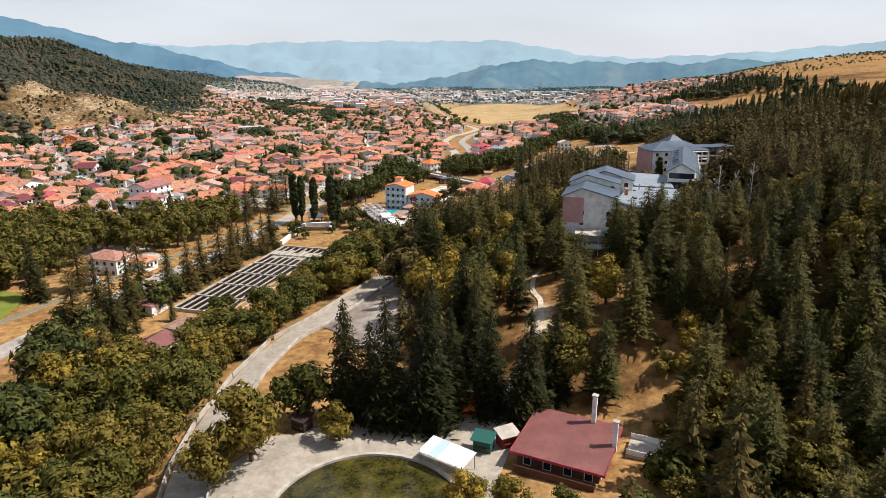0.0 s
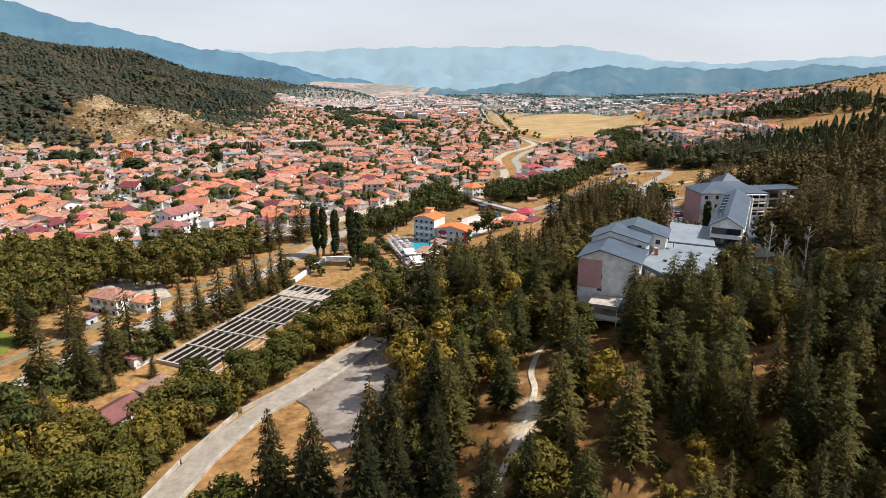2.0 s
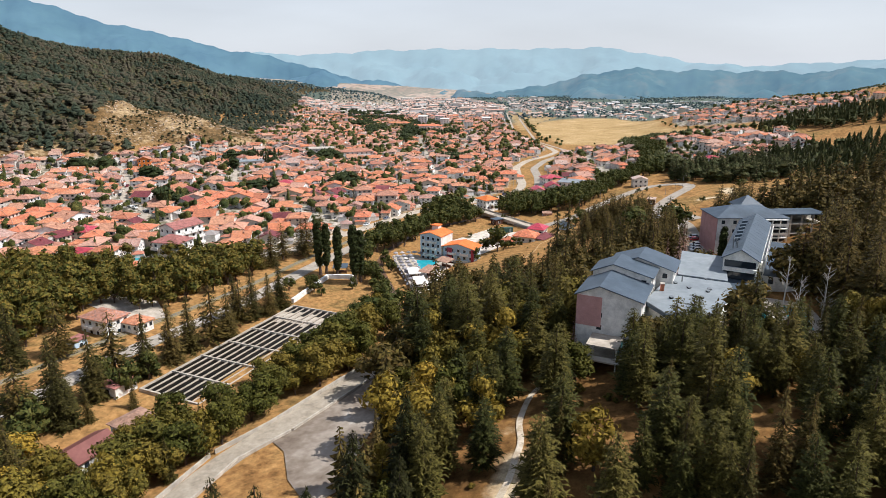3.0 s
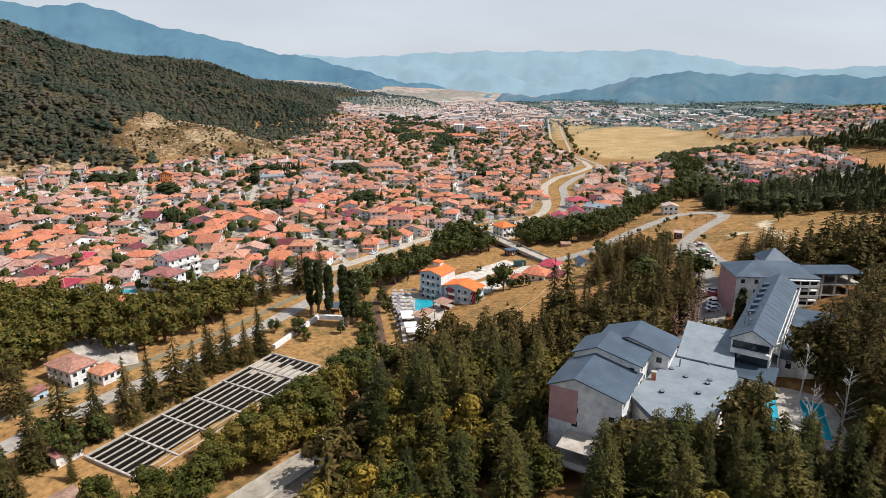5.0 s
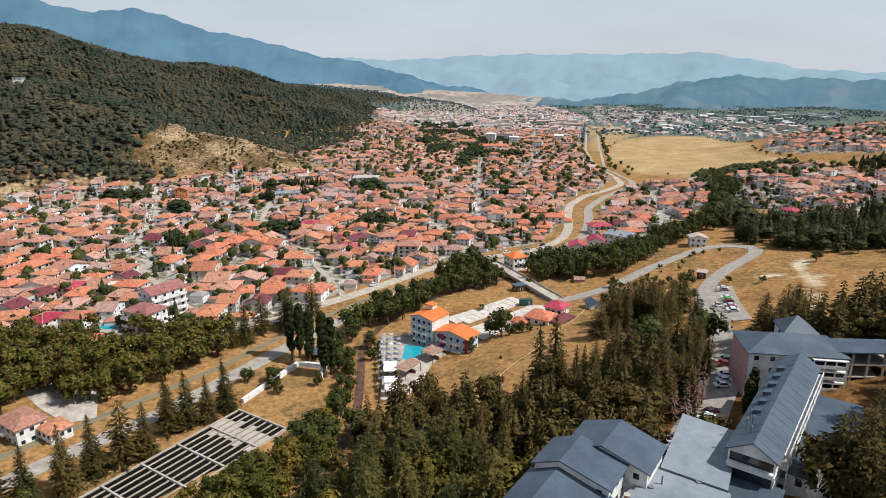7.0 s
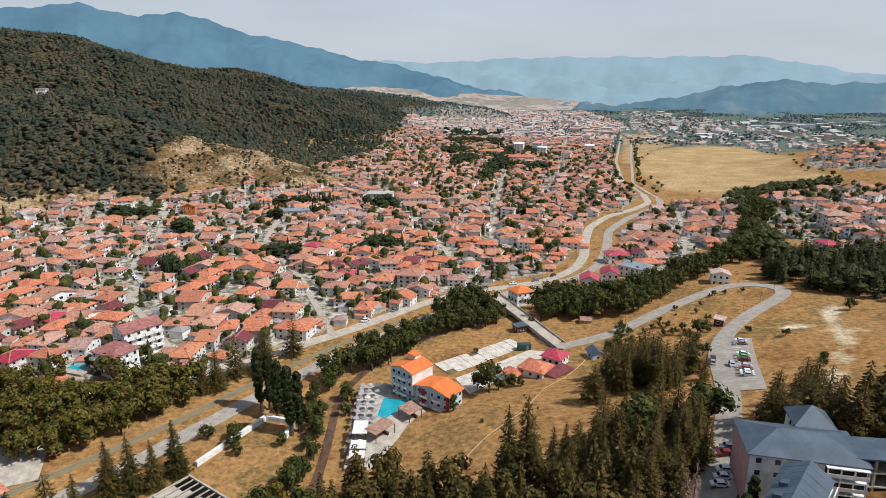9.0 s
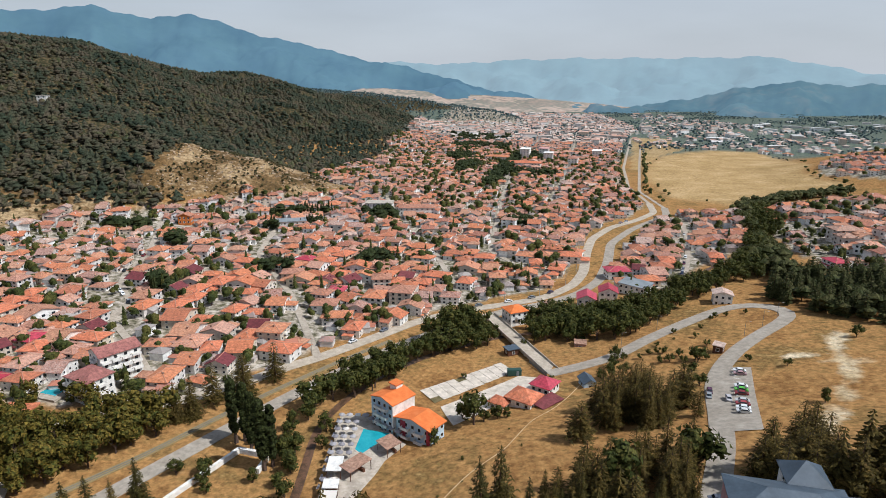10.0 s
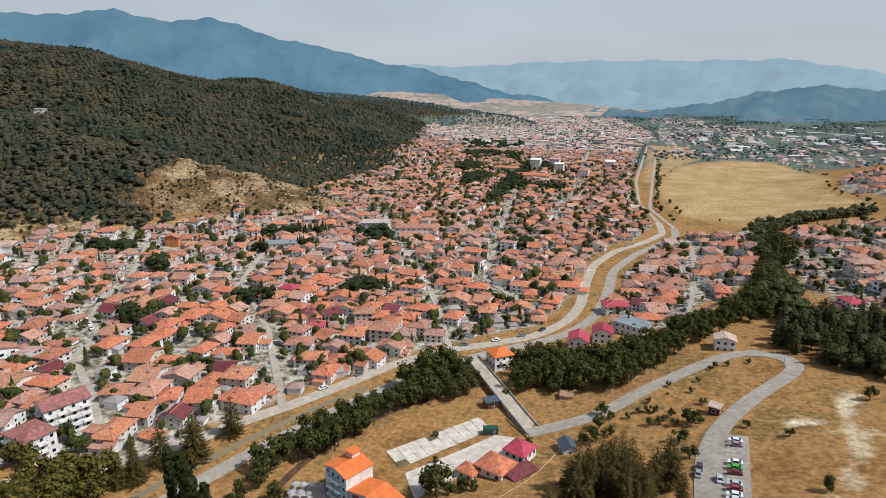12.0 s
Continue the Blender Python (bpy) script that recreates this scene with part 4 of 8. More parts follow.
LAWN = [(-118, 154), (-130, 153), (-131, 172), (-120, 170)]


def plant(kinds, x, y, tall, wide=1.0, rnd=random, sink=0.15, group=""):
    """Notes a tree; grow() below builds them all."""
    if 64 < x < 90 and 138 < y < 172:
        tall = min(tall, 7.0 + (172 - y) * 0.36)
    if within(x, y, ROADSIDE) or within(x, y, LAWN):
        return
    across, along = (x + 60.2) * 0.971 - (y - 196.5) * 0.2385, (x + 60.2) * 0.2385 + (y - 196.5) * 0.971
    if abs(along) < 34 and -12 < across < 14.2:
        return
    if -6 < along < 38 and 14.2 <= across < 19:
        return
    if abs(along) < 38 and 14.2 <= across < 26:
        tall = min(tall, 6.0 + 0.3 * (across - 14.2))
    if -16 < x < 34 and 168 < y < 246:
        tall *= 1.28
    planted.append((kinds, x, y, tall, wide, rnd.uniform(0, 360), rnd.randrange(len(kinds)), group))


def grow(kinds, x, y, tall, wide, turn, which, group):
    name, label, category, crown, trunk = kinds[which]
    root = new(name)
    root.empty_display_size = 0.5
    root.matrix_basis = pose(x, y, ground(x, y) - 0.15, turn % 4 - 2, turn % 3 - 1.5, turn) @ Matrix.Diagonal((tall * wide, tall * wide, tall, 1))
    tagged(root, label, category, group)
    for n, me in (("trunk", trunk), ("crown", crown)):
        ob = new(n, me)
        ob.parent = root


def low_conifer(seed, layers, n, radius, start):
    rnd = random.Random(seed)
    v, f = [], []
    for i in range(layers):
        z0, z1 = start + (1 - start) * i / layers, start + (1 - start) * min(1, (i + 1.7) / layers)
        r = radius * (1 - i / layers) ** 0.75
        k = len(v)
        v.append((rnd.uniform(-0.01, 0.01), rnd.uniform(-0.01, 0.01), z1))
        for j in range(2 * n):
            a = 3.1416 * j / n + rnd.uniform(-0.2, 0.2)
            q = r * (rnd.uniform(0.8, 1.2) if j % 2 else rnd.uniform(0.35, 0.55))
            v.append((math.cos(a) * q, math.sin(a) * q, z0 + (-0.02 if j % 2 else 0.05)))
        f += [(k, k + 1 + j, k + 1 + (j + 1) % (2 * n)) for j in range(2 * n)]
    k = len(v)
    v += [(0.015, 0, 0), (-0.008, 0.013, 0), (-0.008, -0.013, 0), (0, 0, 0.6)]
    f += [(k, k + 1, k + 3), (k + 1, k + 2, k + 3), (k + 2, k, k + 3)]
    slots = [0] * (len(f) - 3) + [1] * 3
    return np.array(v), np.array(f), np.array(slots)


def low_round(seed, lumps, leaves=0):
    """A small lumpy crown."""
    rnd = random.Random(seed)
    v, f = [], []
    for _ in range(lumps):
        c = np.array([rnd.uniform(-0.22, 0.22), rnd.uniform(-0.22, 0.22), rnd.uniform(0.35, 0.72)])
        r = rnd.uniform(0.2, 0.32)
        k = len(v)
        v.append(c + (0, 0, r))
        for zz, q in ((0.35, 0.9), (-0.5, 0.85)):
            for j in range(5):
                a = 1.2566 * j + zz + rnd.uniform(-0.3, 0.3)
                v.append(c + np.array((math.cos(a) * q, math.sin(a) * q, zz)) * r * rnd.uniform(0.75, 1.25))
        f += [(k, k + 1 + j, k + 1 + (j + 1) % 5) for j in range(5)]
        for j in range(5):
            a, b = k + 1 + j, k + 1 + (j + 1) % 5
            f += [(a, a + 5, b), (b, a + 5, b + 5)]
        for _ in range(leaves):
            d = np.array([rnd.gauss(0, 1), rnd.gauss(0, 1), rnd.gauss(0.2, 1)])
            d /= np.linalg.norm(d)
            p = c + d * r * rnd.uniform(0.9, 1.15)
            k2 = len(v)
            e = np.array([rnd.uniform(-1, 1) for _ in range(3)]) * 0.07
            g = np.array([rnd.uniform(-1, 1) for _ in range(3)]) * 0.07
            v += [p - e, p + g, p + e]
            f.append((k2, k2 + 1, k2 + 2))
    k = len(v)
    v += [np.array(p) for p in ((0.03, 0, 0), (-0.015, 0.026, 0), (-0.015, -0.026, 0), (0, 0, 0.5))]
    f += [(k, k + 1, k + 3), (k + 1, k + 2, k + 3), (k + 2, k, k + 3)]
    return np.array(v), np.array(f), np.array([0] * (len(f) - 3) + [1] * 3)


def rounded(me):
    me.polygons.foreach_set("use_smooth", np.ones(len(me.polygons), bool))
    return me


# Where nothing may grow: (x, y, radius)
KEEP = [(40, 172, 11), (43, 182, 11), (49, 190, 11), (57, 180, 13), (65, 198, 12), (74, 200, 8), (79, 215, 9), (84, 228, 9), (90, 246, 14), (104, 248, 12), (79, 181, 12), (66, 222, 10), (74, 245, 9),
        (19, 85, 13), (38, 160.5, 7.5), (-9.5, 402.5, 8), (20, 432, 8), (29, 444, 8), (6.5, 416, 8), (26, 380, 6), (4, 100, 4), (78, 262, 7), (30, 84, 6), (55, 167, 7), (77, 168, 7), (83, 174, 8), (92, 206, 8), (95, 216, 9), (98, 230, 9)]


def free(x, y, gap=0.0):
    if any((x - a) ** 2 + (y - b) ** 2 < (r + gap) ** 2 for a, b, r in KEEP):
        return False
    return not near_line(x, y, ROADS + [WALL_ROAD], 5.5 + gap) and not near_line(x, y, [FOREST_PATH], 4.2 + gap)


def fill(poly, spacing, seed, jitter=0.42):
    """Places on a shaken grid within an outline."""
    rnd = random.Random(seed)
    x0, x1 = min(p[0] for p in poly), max(p[0] for p in poly)
    y0, y1 = min(p[1] for p in poly), max(p[1] for p in poly)
    out, row, y = [], 0, y0
    while y < y1:
        x = x0 + (row % 2) * spacing / 2
        while x < x1:
            p = (x + rnd.uniform(-jitter, jitter) * spacing, y + rnd.uniform(-jitter, jitter) * spacing)
            if within(*p, poly):
                out.append(p)
            x += spacing
        y += spacing * 0.87
        row += 1
    return out


rnd = random.Random(5)
# the wood on the slope: the part that the camera passes as single trees, the rest as one mass
NEAR_WOOD = [(8, 100), (36, 100), (40, 62), (30, 34), (90, 34), (98, 55), (125, 120), (128, 200), (112, 232), (96, 212), (92, 170), (70, 160), (46, 158), (30, 166), (30, 215), (4, 214), (-8, 180), (-6, 130), (0, 108)]
CLEARING = [(14, 112), (30, 108), (44, 118), (62, 118), (70, 130), (56, 142), (36, 152), (28, 162), (18, 160), (15, 135)]
LEDGE = [(32, 104), (36, 98), (52, 97), (54, 103), (46, 110), (36, 111)]
spots = []
wood_rest = []
for x, y in fill(EAST_WOOD, 6.0, 7):
    if x > 430 or y < 34 or not free(x, y):
        continue
    if within(x, y, CLEARING) and rnd.random() < 0.5:
        continue
    if within(x, y, LEDGE):
        continue
    if x < 80 and y < 150 and rnd.random() < (0.36 if x < 34 else 0.12):
        continue
    if within(x, y, NEAR_WOOD) and len(spots) < 400:
        spots.append((x, y))
    else:
        wood_rest.append((x, y))
for x, y in spots:
    if rnd.random() < (0.72 if x > 26 else 0.5):
        plant(PINE, x, y, rnd.uniform(12, 19), rnd.uniform(0.9, 1.25), rnd, group="wood on the slope")
    elif rnd.random() < (0.25 if x < 30 and y > 145 else 0.62):
        plant(SPRUCE, x, y, rnd.uniform(12, 19), rnd.uniform(0.9, 1.1), rnd, group="wood on the slope")
    else:
        plant(BROAD if rnd.random() < 0.7 else GOLD, x, y, rnd.uniform(8, 13), rnd.uniform(0.75, 1.0), rnd, group="wood on the slope")
def as_arrays(pair):
    """A prototype's crown and trunk as one template."""
    v, f, m = [], [], []
    for slot, s in enumerate(pair):
        k = len(v)
        v += s.v
        for face in s.f:
            for i in range(1, len(face) - 1):
                f.append((face[0] + k, face[i] + k, face[i + 1] + k))
                m.append(slot)
    return np.array(v), np.array(f), np.array(m)


LOW_C = [low_conifer(s, 6, 5, 0.2, 0.1) for s in (1, 2, 3)]
FINE_C = [as_arrays(conifer(s, 22, 10, 0.2, 0.14, 0.5, 0.22, 4)) for s in (74, 75)]
MID_C = [as_arrays(conifer(s, 17, 9, 0.205, 0.14, 0.55, 0.24, 0)) for s in (71, 72, 73)]
rows = []
for x, y in wood_rest:
    if x > 135 and rnd.random() < 0.36:
        continue
    leafed = x < 135 and y > 75 and rnd.random() < 0.35
    h = rnd.uniform(8, 13) if leafed else rnd.uniform(11, 18)
    rows.append((x, y, ground(x, y) - 0.2, rnd.uniform(0, 6.28), h * rnd.uniform(0.95, 1.3), h, rnd.randrange(6, 8) if leafed else rnd.randrange(3) + (3 if x > 165 else 0)))
tagged(new("pine_wood", scatter_mesh("pine_wood", MID_C + LOW_C + [as_arrays(broadleaf(s, 12, 40, 0.42, 0.16, leaf=0.052)) for s in (67, 68)], rows, [M_WOODNEEDLE, M_BARK])), "dense pine wood covering the slope", "wood", kind="stuff")

# tall spruces and single trees round the pond
for x, y, h in ((-16.8, 97.5, 20), (-13, 99, 16), (-9.4, 94.5, 21), (-2.3, 94, 22), (1.2, 99, 18), (8, 98.5, 18), (14, 95.5, 19), (20, 103, 15), (5, 108, 18), (-3, 112, 19), (3, 121, 18)):
    plant(POND_SPRUCE, x, y, h * 1.16, 1.25, rnd, group="spruces by the pond")
for x, y, h, k in ((-24.5, 96, 12, BROAD), (-17.3, 89.6, 7.5, GOLD), (-30, 84, 13, BROAD), (-31.5, 88, 11, BROAD), (-34.5, 78, 9, BROAD), (-33, 96, 6, BUSH), (-4, 60, 5, GOLD), (4, 74.5, 5, GOLD), (8, 73, 5, BROAD), (3, 133, 13, GOLD), (-3, 140, 15, GOLD), (2, 148, 13, GOLD), (33, 78, 7, BROAD), (38, 84, 6, GOLD), (31, 70, 6, BROAD), (43, 92, 7, BROAD), (2, 72, 7, GOLD), (9, 70, 6, GOLD), (16, 70, 5, BROAD), (48, 82, 7, GOLD), (40, 74, 8, BROAD), (25, 66, 7, BROAD)):
    plant(k, x, y, h, 1.0, rnd)
plant(DEAD, 34, 112, 13, 0.7, rnd)

# the belt of trees along the river, down to the lower left
BELT_NEAR = [(-100, 40), (-43, 40), (-45, 100), (-45, 124), (-41, 140), (-33, 156), (-22, 182), (-19, 200), (-28, 224), (-37, 226), (-44, 205), (-48, 184), (-54, 162), (-60, 132), (-78, 130), (-92, 140), (-100, 120)]
for x, y in fill(BELT_NEAR, 5.9, 8):
    if free(x, y, -0.8) and not (-77 < x < -57 and 127 < y < 152) and not (-68 < x < -48 and y > 152):
        low = 0.85 if x < -34 and y > 118 else 1.0
        k = rnd.random()
        plant(BROAD if k < 0.78 else GOLD if k < 0.9 else SPRUCE, x, y, rnd.uniform(8, 14) * low, rnd.uniform(0.85, 1.15), rnd, group="trees along the river")
BELT = [(-30, 222), (-24, 200), (-18, 214), (-20, 236), (-33, 262), (-44, 296), (-38, 326), (-29, 350), (-6, 380), (4, 378), (22, 384), (41, 389), (56, 411), (71, 444), (87, 466), (103, 480), (112, 545), (122, 600), (124, 690), (112, 700), (105, 620), (99, 525), (84, 490), (62, 462), (47, 446), (26, 420), (2, 410),
        (-16, 404), (-30, 378), (-42, 350), (-52, 325), (-56, 300), (-52, 276), (-40, 250)]
for x, y in fill(BELT, 6.2, 9):
    if free(x, y, -1.5) and not near_line(x, y, [RIVER[:5]], 2.6) and not near_line(x, y, [[(-26, 406), (21, 351)]], 7.5):
        h = rnd.uniform(8, 13) if y < 420 else rnd.uniform(6, 11)
        if 238 < y < 286:
            if rnd.random() < 0.3:
                continue
            h *= 0.6
        plant(BROAD if rnd.random() < 0.85 else GOLD, x, y, h, rnd.uniform(0.85, 1.2), rnd, group="trees along the river")
for x, y in ((-80, 165), (-86, 140), (-92, 132), (-84, 128), (-78, 122), (-95, 146), (-76, 118), (-90, 156), (-80, 150), (-74, 158), (-88, 166), (-70, 126), (-96, 124), (-88, 118), (-79, 172), (-83, 134)):
    if free(x, y, -1.5):
        plant(BROAD if rnd.random() < 0.75 else SPRUCE, x, y, rnd.uniform(8, 12), 1.0, rnd, group="trees along the river")
# the park west of the road
LEFT_TREES = [(-190, 50), (-118, 50), (-116, 110), (-124, 150), (-150, 150), (-190, 190)]
PARK = [(-112, 212), (-99, 222), (-94, 236), (-92, 264), (-108, 268), (-128, 262), (-150, 250), (-190, 225), (-190, 190), (-150, 150), (-122, 150), (-124, 205)]
for x, y in fill(PARK, 6.8, 10) + fill(LEFT_TREES, 7.5, 25):
    if free(x, y) and not (-124 < x < -96 and 186 < y < 214):
        plant(BROAD if rnd.random() < 0.9 else GOLD, x, y, rnd.uniform(9, 14), rnd.uniform(0.9, 1.15), rnd, group="park trees")
for x, y, h in ((-65, 226, 14), (-76, 216, 13), (-71, 218, 14), (-73, 213, 12), (-88, 171, 15), (-82, 175, 14), (-79, 183, 15), (-78, 191, 14), (-74, 197, 15), (-72, 202, 13), (-68, 207, 15), (-66, 212, 14), (-67, 222, 12), (-65, 219, 15), (-66, 229, 14), (-86, 160, 15), (-90, 152, 16), (-84, 147, 15), (-91, 143, 15), (-96, 130, 16), (-110, 178, 14), (-118, 170, 15), (-92, 118, 17), (-72, 120, 15)):
    plant(SPRUCE if rnd.random() < 0.55 else PINE, x, y, h * 1.3, 1.4, rnd, group="conifers beside the road")
for x, y, h in ((-89, 273, 12), (-88, 283, 12), (-79, 289, 14), (-83, 293, 12), (-79, 307, 12), (-92, 269, 11)):
    plant(SPRUCE, x, y, h * 1.4, 1.5, rnd, group="conifers on the verge")
for x, y, h in ((-65, 267, 26), (-63.2, 269, 24), (-57, 264.5, 24), (-47.5, 258.5, 27), (-46.3, 261, 24)):
    plant(POPLAR, x, y, h, 1.0, rnd, group="poplars")
for x, y, h in ((-60, 246, 7), (-63, 250, 6), (-70, 246, 6), (-56, 243, 5), (-46, 272, 6), (-41, 262, 7), (-47, 252, 5)):
    plant(GOLD, x, y, h, 1.0, rnd)
# pines between the meadow and the hotel
GROVE = [(30, 238), (40, 232), (60, 214), (63, 220), (70, 244), (75.5, 268), (74, 279), (64, 280), (57, 273), (49, 267), (42, 257), (34, 252)]
GROVE_NORTH = [(45, 301), (43.5, 314), (45, 326), (57, 328), (65, 316), (66, 302), (60, 296), (51, 296)]
for x, y in fill(GROVE, 5.2, 12) + fill(GROVE_NORTH, 5.6, 14):
    if free(x, y, -2.3):
        plant(PINE if rnd.random() < 0.78 else GOLD if rnd.random() < 0.15 else SPRUCE, x, y, rnd.uniform(12, 18) * (1.0 if x < 60 else 0.85), rnd.uniform(1.0, 1.4), rnd, group="pines beside the meadow")
for x, y, h in ((29, 236, 21), (32, 240, 22), (34.5, 238, 18), (26, 226, 14), (20, 224, 13), (12, 226, 12), (6, 222, 12)):
    plant(SPRUCE, x, y, h, 1.35, rnd)
for x, y, h in ((64, 222, 14), (67, 230, 15), (69, 236, 13), (62, 228, 12)):
    plant(DEAD, x, y, h, 1.0, rnd)
GROVE_EAST = [(78.5, 262), (79.5, 258), (92, 262), (106, 262), (101, 270), (100, 288), (94, 290), (89, 285), (82, 272)]
for x, y in fill(GROVE_EAST, 5.2, 13):
    if free(x, y, -2.2):
        plant(PINE, x, y, rnd.uniform(12, 16.5), 1.35, rnd, group="pines beside the hotel")
for x, y, h, k in ((4.5, 302, 13, BROAD), (-1, 306, 7, BROAD), (9, 310, 4, BUSH), (43, 357, 6, BROAD), (47, 352, 5, BROAD), (108, 325, 5, BUSH), (90, 364, 3.6, BUSH), (102, 359, 4, BUSH), (129, 393, 6, BROAD), (42, 367, 6, BROAD), (44, 347, 7, BROAD), (40, 345, 5, BROAD), (72, 391, 3, BUSH), (78, 415, 2.6, BUSH), (76, 366, 3, BUSH), (68, 362, 4, BUSH), (60, 361, 4, BUSH), (72, 365, 6, BROAD), (60, 372, 4, BUSH), (52, 366, 3, BUSH), (63, 396, 3, BUSH), (74, 402, 3, BUSH), (84, 420, 3, BUSH), (80, 418, 3.4, BUSH), (92, 424, 3, BUSH), (57, 380, 3, BUSH), (-12, 338, 3, BUSH), (-5, 322, 3, BUSH), (22, 343, 3.4, BUSH), (46, 364, 4, BUSH), (-8, 290, 5, GOLD), (-3, 286, 6, BROAD), (14, 390, 4, BUSH), (26, 386, 3.5, BUSH), (2, 376, 4, BROAD)):
    plant(k, x, y, h, 1.0, rnd)

plant(PINE, 41, 292, 13, 1.9, rnd)
for x, y, h, k in ((63, 363, 4, BUSH), (70, 351, 6, GOLD), (73, 363.5, 7, BROAD), (58, 372, 3.4, BUSH), (55, 371, 3, BUSH), (66, 369, 4, BROAD), (76, 381, 3.4, BUSH), (69, 333, 6, BROAD), (73.5, 340, 6, BROAD), (73, 311, 10, PINE), (11, 308, 5, BUSH), (14, 309, 4, BROAD), (7, 305, 5, BUSH)):
    plant(k, x, y, h, 1.1, rnd)
for x, y, h in ((-94.5, 252, 12), (-98, 261, 14), (-95, 266, 14), (-101, 256, 13), (-91, 259, 10)):
    plant(BROAD, x, y, h, 1.1, rnd, group="park trees")
for x, y, h in ((-34, 372, 15), (-30, 378, 16), (-26.5, 385, 15), (-38, 366, 13), (-32, 386, 16), (-36, 378, 14)):
    plant(BROAD, x, y, h, 1.0, rnd, group="trees along the river")
# olive undergrowth round the lodge, trees before the hall, pines at the meadow's foot
for x, y in fill([(28, 64), (36, 98), (44, 112), (62, 112), (72, 92), (66, 62)], 4.2, 31):
    if free(x, y) and not (within(x, y, LEDGE) and rnd.random() < 0.3):
        q = rnd.random()
        plant(GOLD if q < 0.35 else BUSH if q < 0.75 else BROAD, x, y, rnd.uniform(2.5, 6.5), rnd.uniform(0.9, 1.2), rnd, group="undergrowth by the lodge")
for x, y in ((27, 157), (29, 151), (48, 157), (51, 155), (53, 160), (57, 156), (60, 161), (63, 157), (66, 161), (69, 157), (72, 163), (75, 159), (48, 151), (55, 150), (62, 151), (70, 150)):
    plant(PINE if rnd.random() < 0.7 else SPRUCE, x, y, rnd.uniform(11.5, 15), rnd.uniform(1.05, 1.3), rnd, group="wood on the slope")
for x, y in ((42, 314), (46, 311), (50, 314), (54, 311), (57, 316), (61, 314), (65, 318), (46, 318), (52, 319), (58, 321), (49, 307), (55, 306), (61, 308), (68, 326), (70, 320)):
    plant(PINE, x, y, rnd.uniform(12, 16), 1.5, rnd, group="pines beside the meadow")
planted.append((SPRUCE, 67.8, 163, 18.0, 1.4, 40.0, 0, "wood on the slope"))
for x, y, h, k in ((29, 163, 13, PINE), (32, 158, 9, BROAD), (31.5, 168, 11, DEAD), (28, 170, 14, PINE), (45.5, 157, 12, PINE), (49, 161, 11, PINE), (31, 176, 13, BROAD), (33, 183, 13, BROAD)):
    plant(k, x, y, h, 1.1, rnd, group="wood on the slope")
planted.append((POPLAR, 77.6, 227, 12.0, 1.3, 10.0, 0, ""))
planted.append((POPLAR, 79.4, 233, 12.0, 1.3, 70.0, 1, ""))
for x, y in ((89, 164), (92, 170), (90, 177), (93, 184), (90, 190), (95, 192), (88, 196), (97, 178), (96, 164), (99, 199), (94, 201), (101, 206), (103, 214), (105, 222), (100, 186), (91, 196), (98, 209), (97, 192), (94, 173), (91, 168), (91, 159), (95, 155), (93, 149), (98, 161), (90.5, 181), (99, 170)):
    plant(PINE, x, y, rnd.uniform(16, 20), 1.3, rnd, group="wood on the slope")
# low growth on the forest floor and along the meadow
for x, y in fill([(12, 108), (36, 106), (66, 112), (76, 132), (56, 148), (34, 160), (16, 160)], 5.5, 33):
    if free(x, y) and rnd.random() < 0.6:
        plant(BUSH, x, y, rnd.uniform(0.8, 2.2), 1.1, rnd, group="undergrowth in the clearing")
for x, y in fill([(0, 250), (26, 244), (40, 280), (34, 330), (60, 372), (90, 412), (60, 405), (24, 372), (10, 300)], 13, 34):
    if free(x, y) and rnd.random() < 0.35:
        plant(BUSH, x, y, rnd.uniform(0.6, 1.6), 1.0, rnd)
# the nearest of each kind stand as single trees, the others as one mass
planted.sort(key=lambda p: (p[1] - 10) ** 2 + (p[2] - 130) ** 2)
FULL_R = [as_arrays(broadleaf(s, 10, 34, 0.42, 0.16, 1.12, leaf=0.055)) for s in (44, 45, 46, 49, 50)]
tally, massed = {}, {}
for p in planted:
    name = p[0][0][0]
    tally[name] = tally.get(name, 0) + 1
    if tally[name] <= {"bush": 90, "willow_tree": 80}.get(name, 150):
        grow(*p)
    else:
        massed.setdefault((name, p[7] == "park trees"), []).append((p[1], p[2], ground(p[1], p[2]) - 0.2, radians(p[5]), p[3] * p[4] * (1.0 if name == "pine_tree" else 0.95), p[3], p[6] % 2 + 3 if p[2] < 335 else p[6] % 3))
for (name, park), spots in massed.items():
    leafed = name not in ("pine_tree", "spruce_tree")
    mass_mesh = scatter_mesh("wood", FULL_R if leafed else MID_C + FINE_C, spots, [(M_PARKWOOD if park else M_RIVERWOOD) if leafed else M_WOODNEEDLE, M_BARK])
    tagged(new("wood", mass_mesh), ("round olive crowns of the park" if park else "mass of river trees") if leafed else "mass of pines", "wood", kind="stuff")

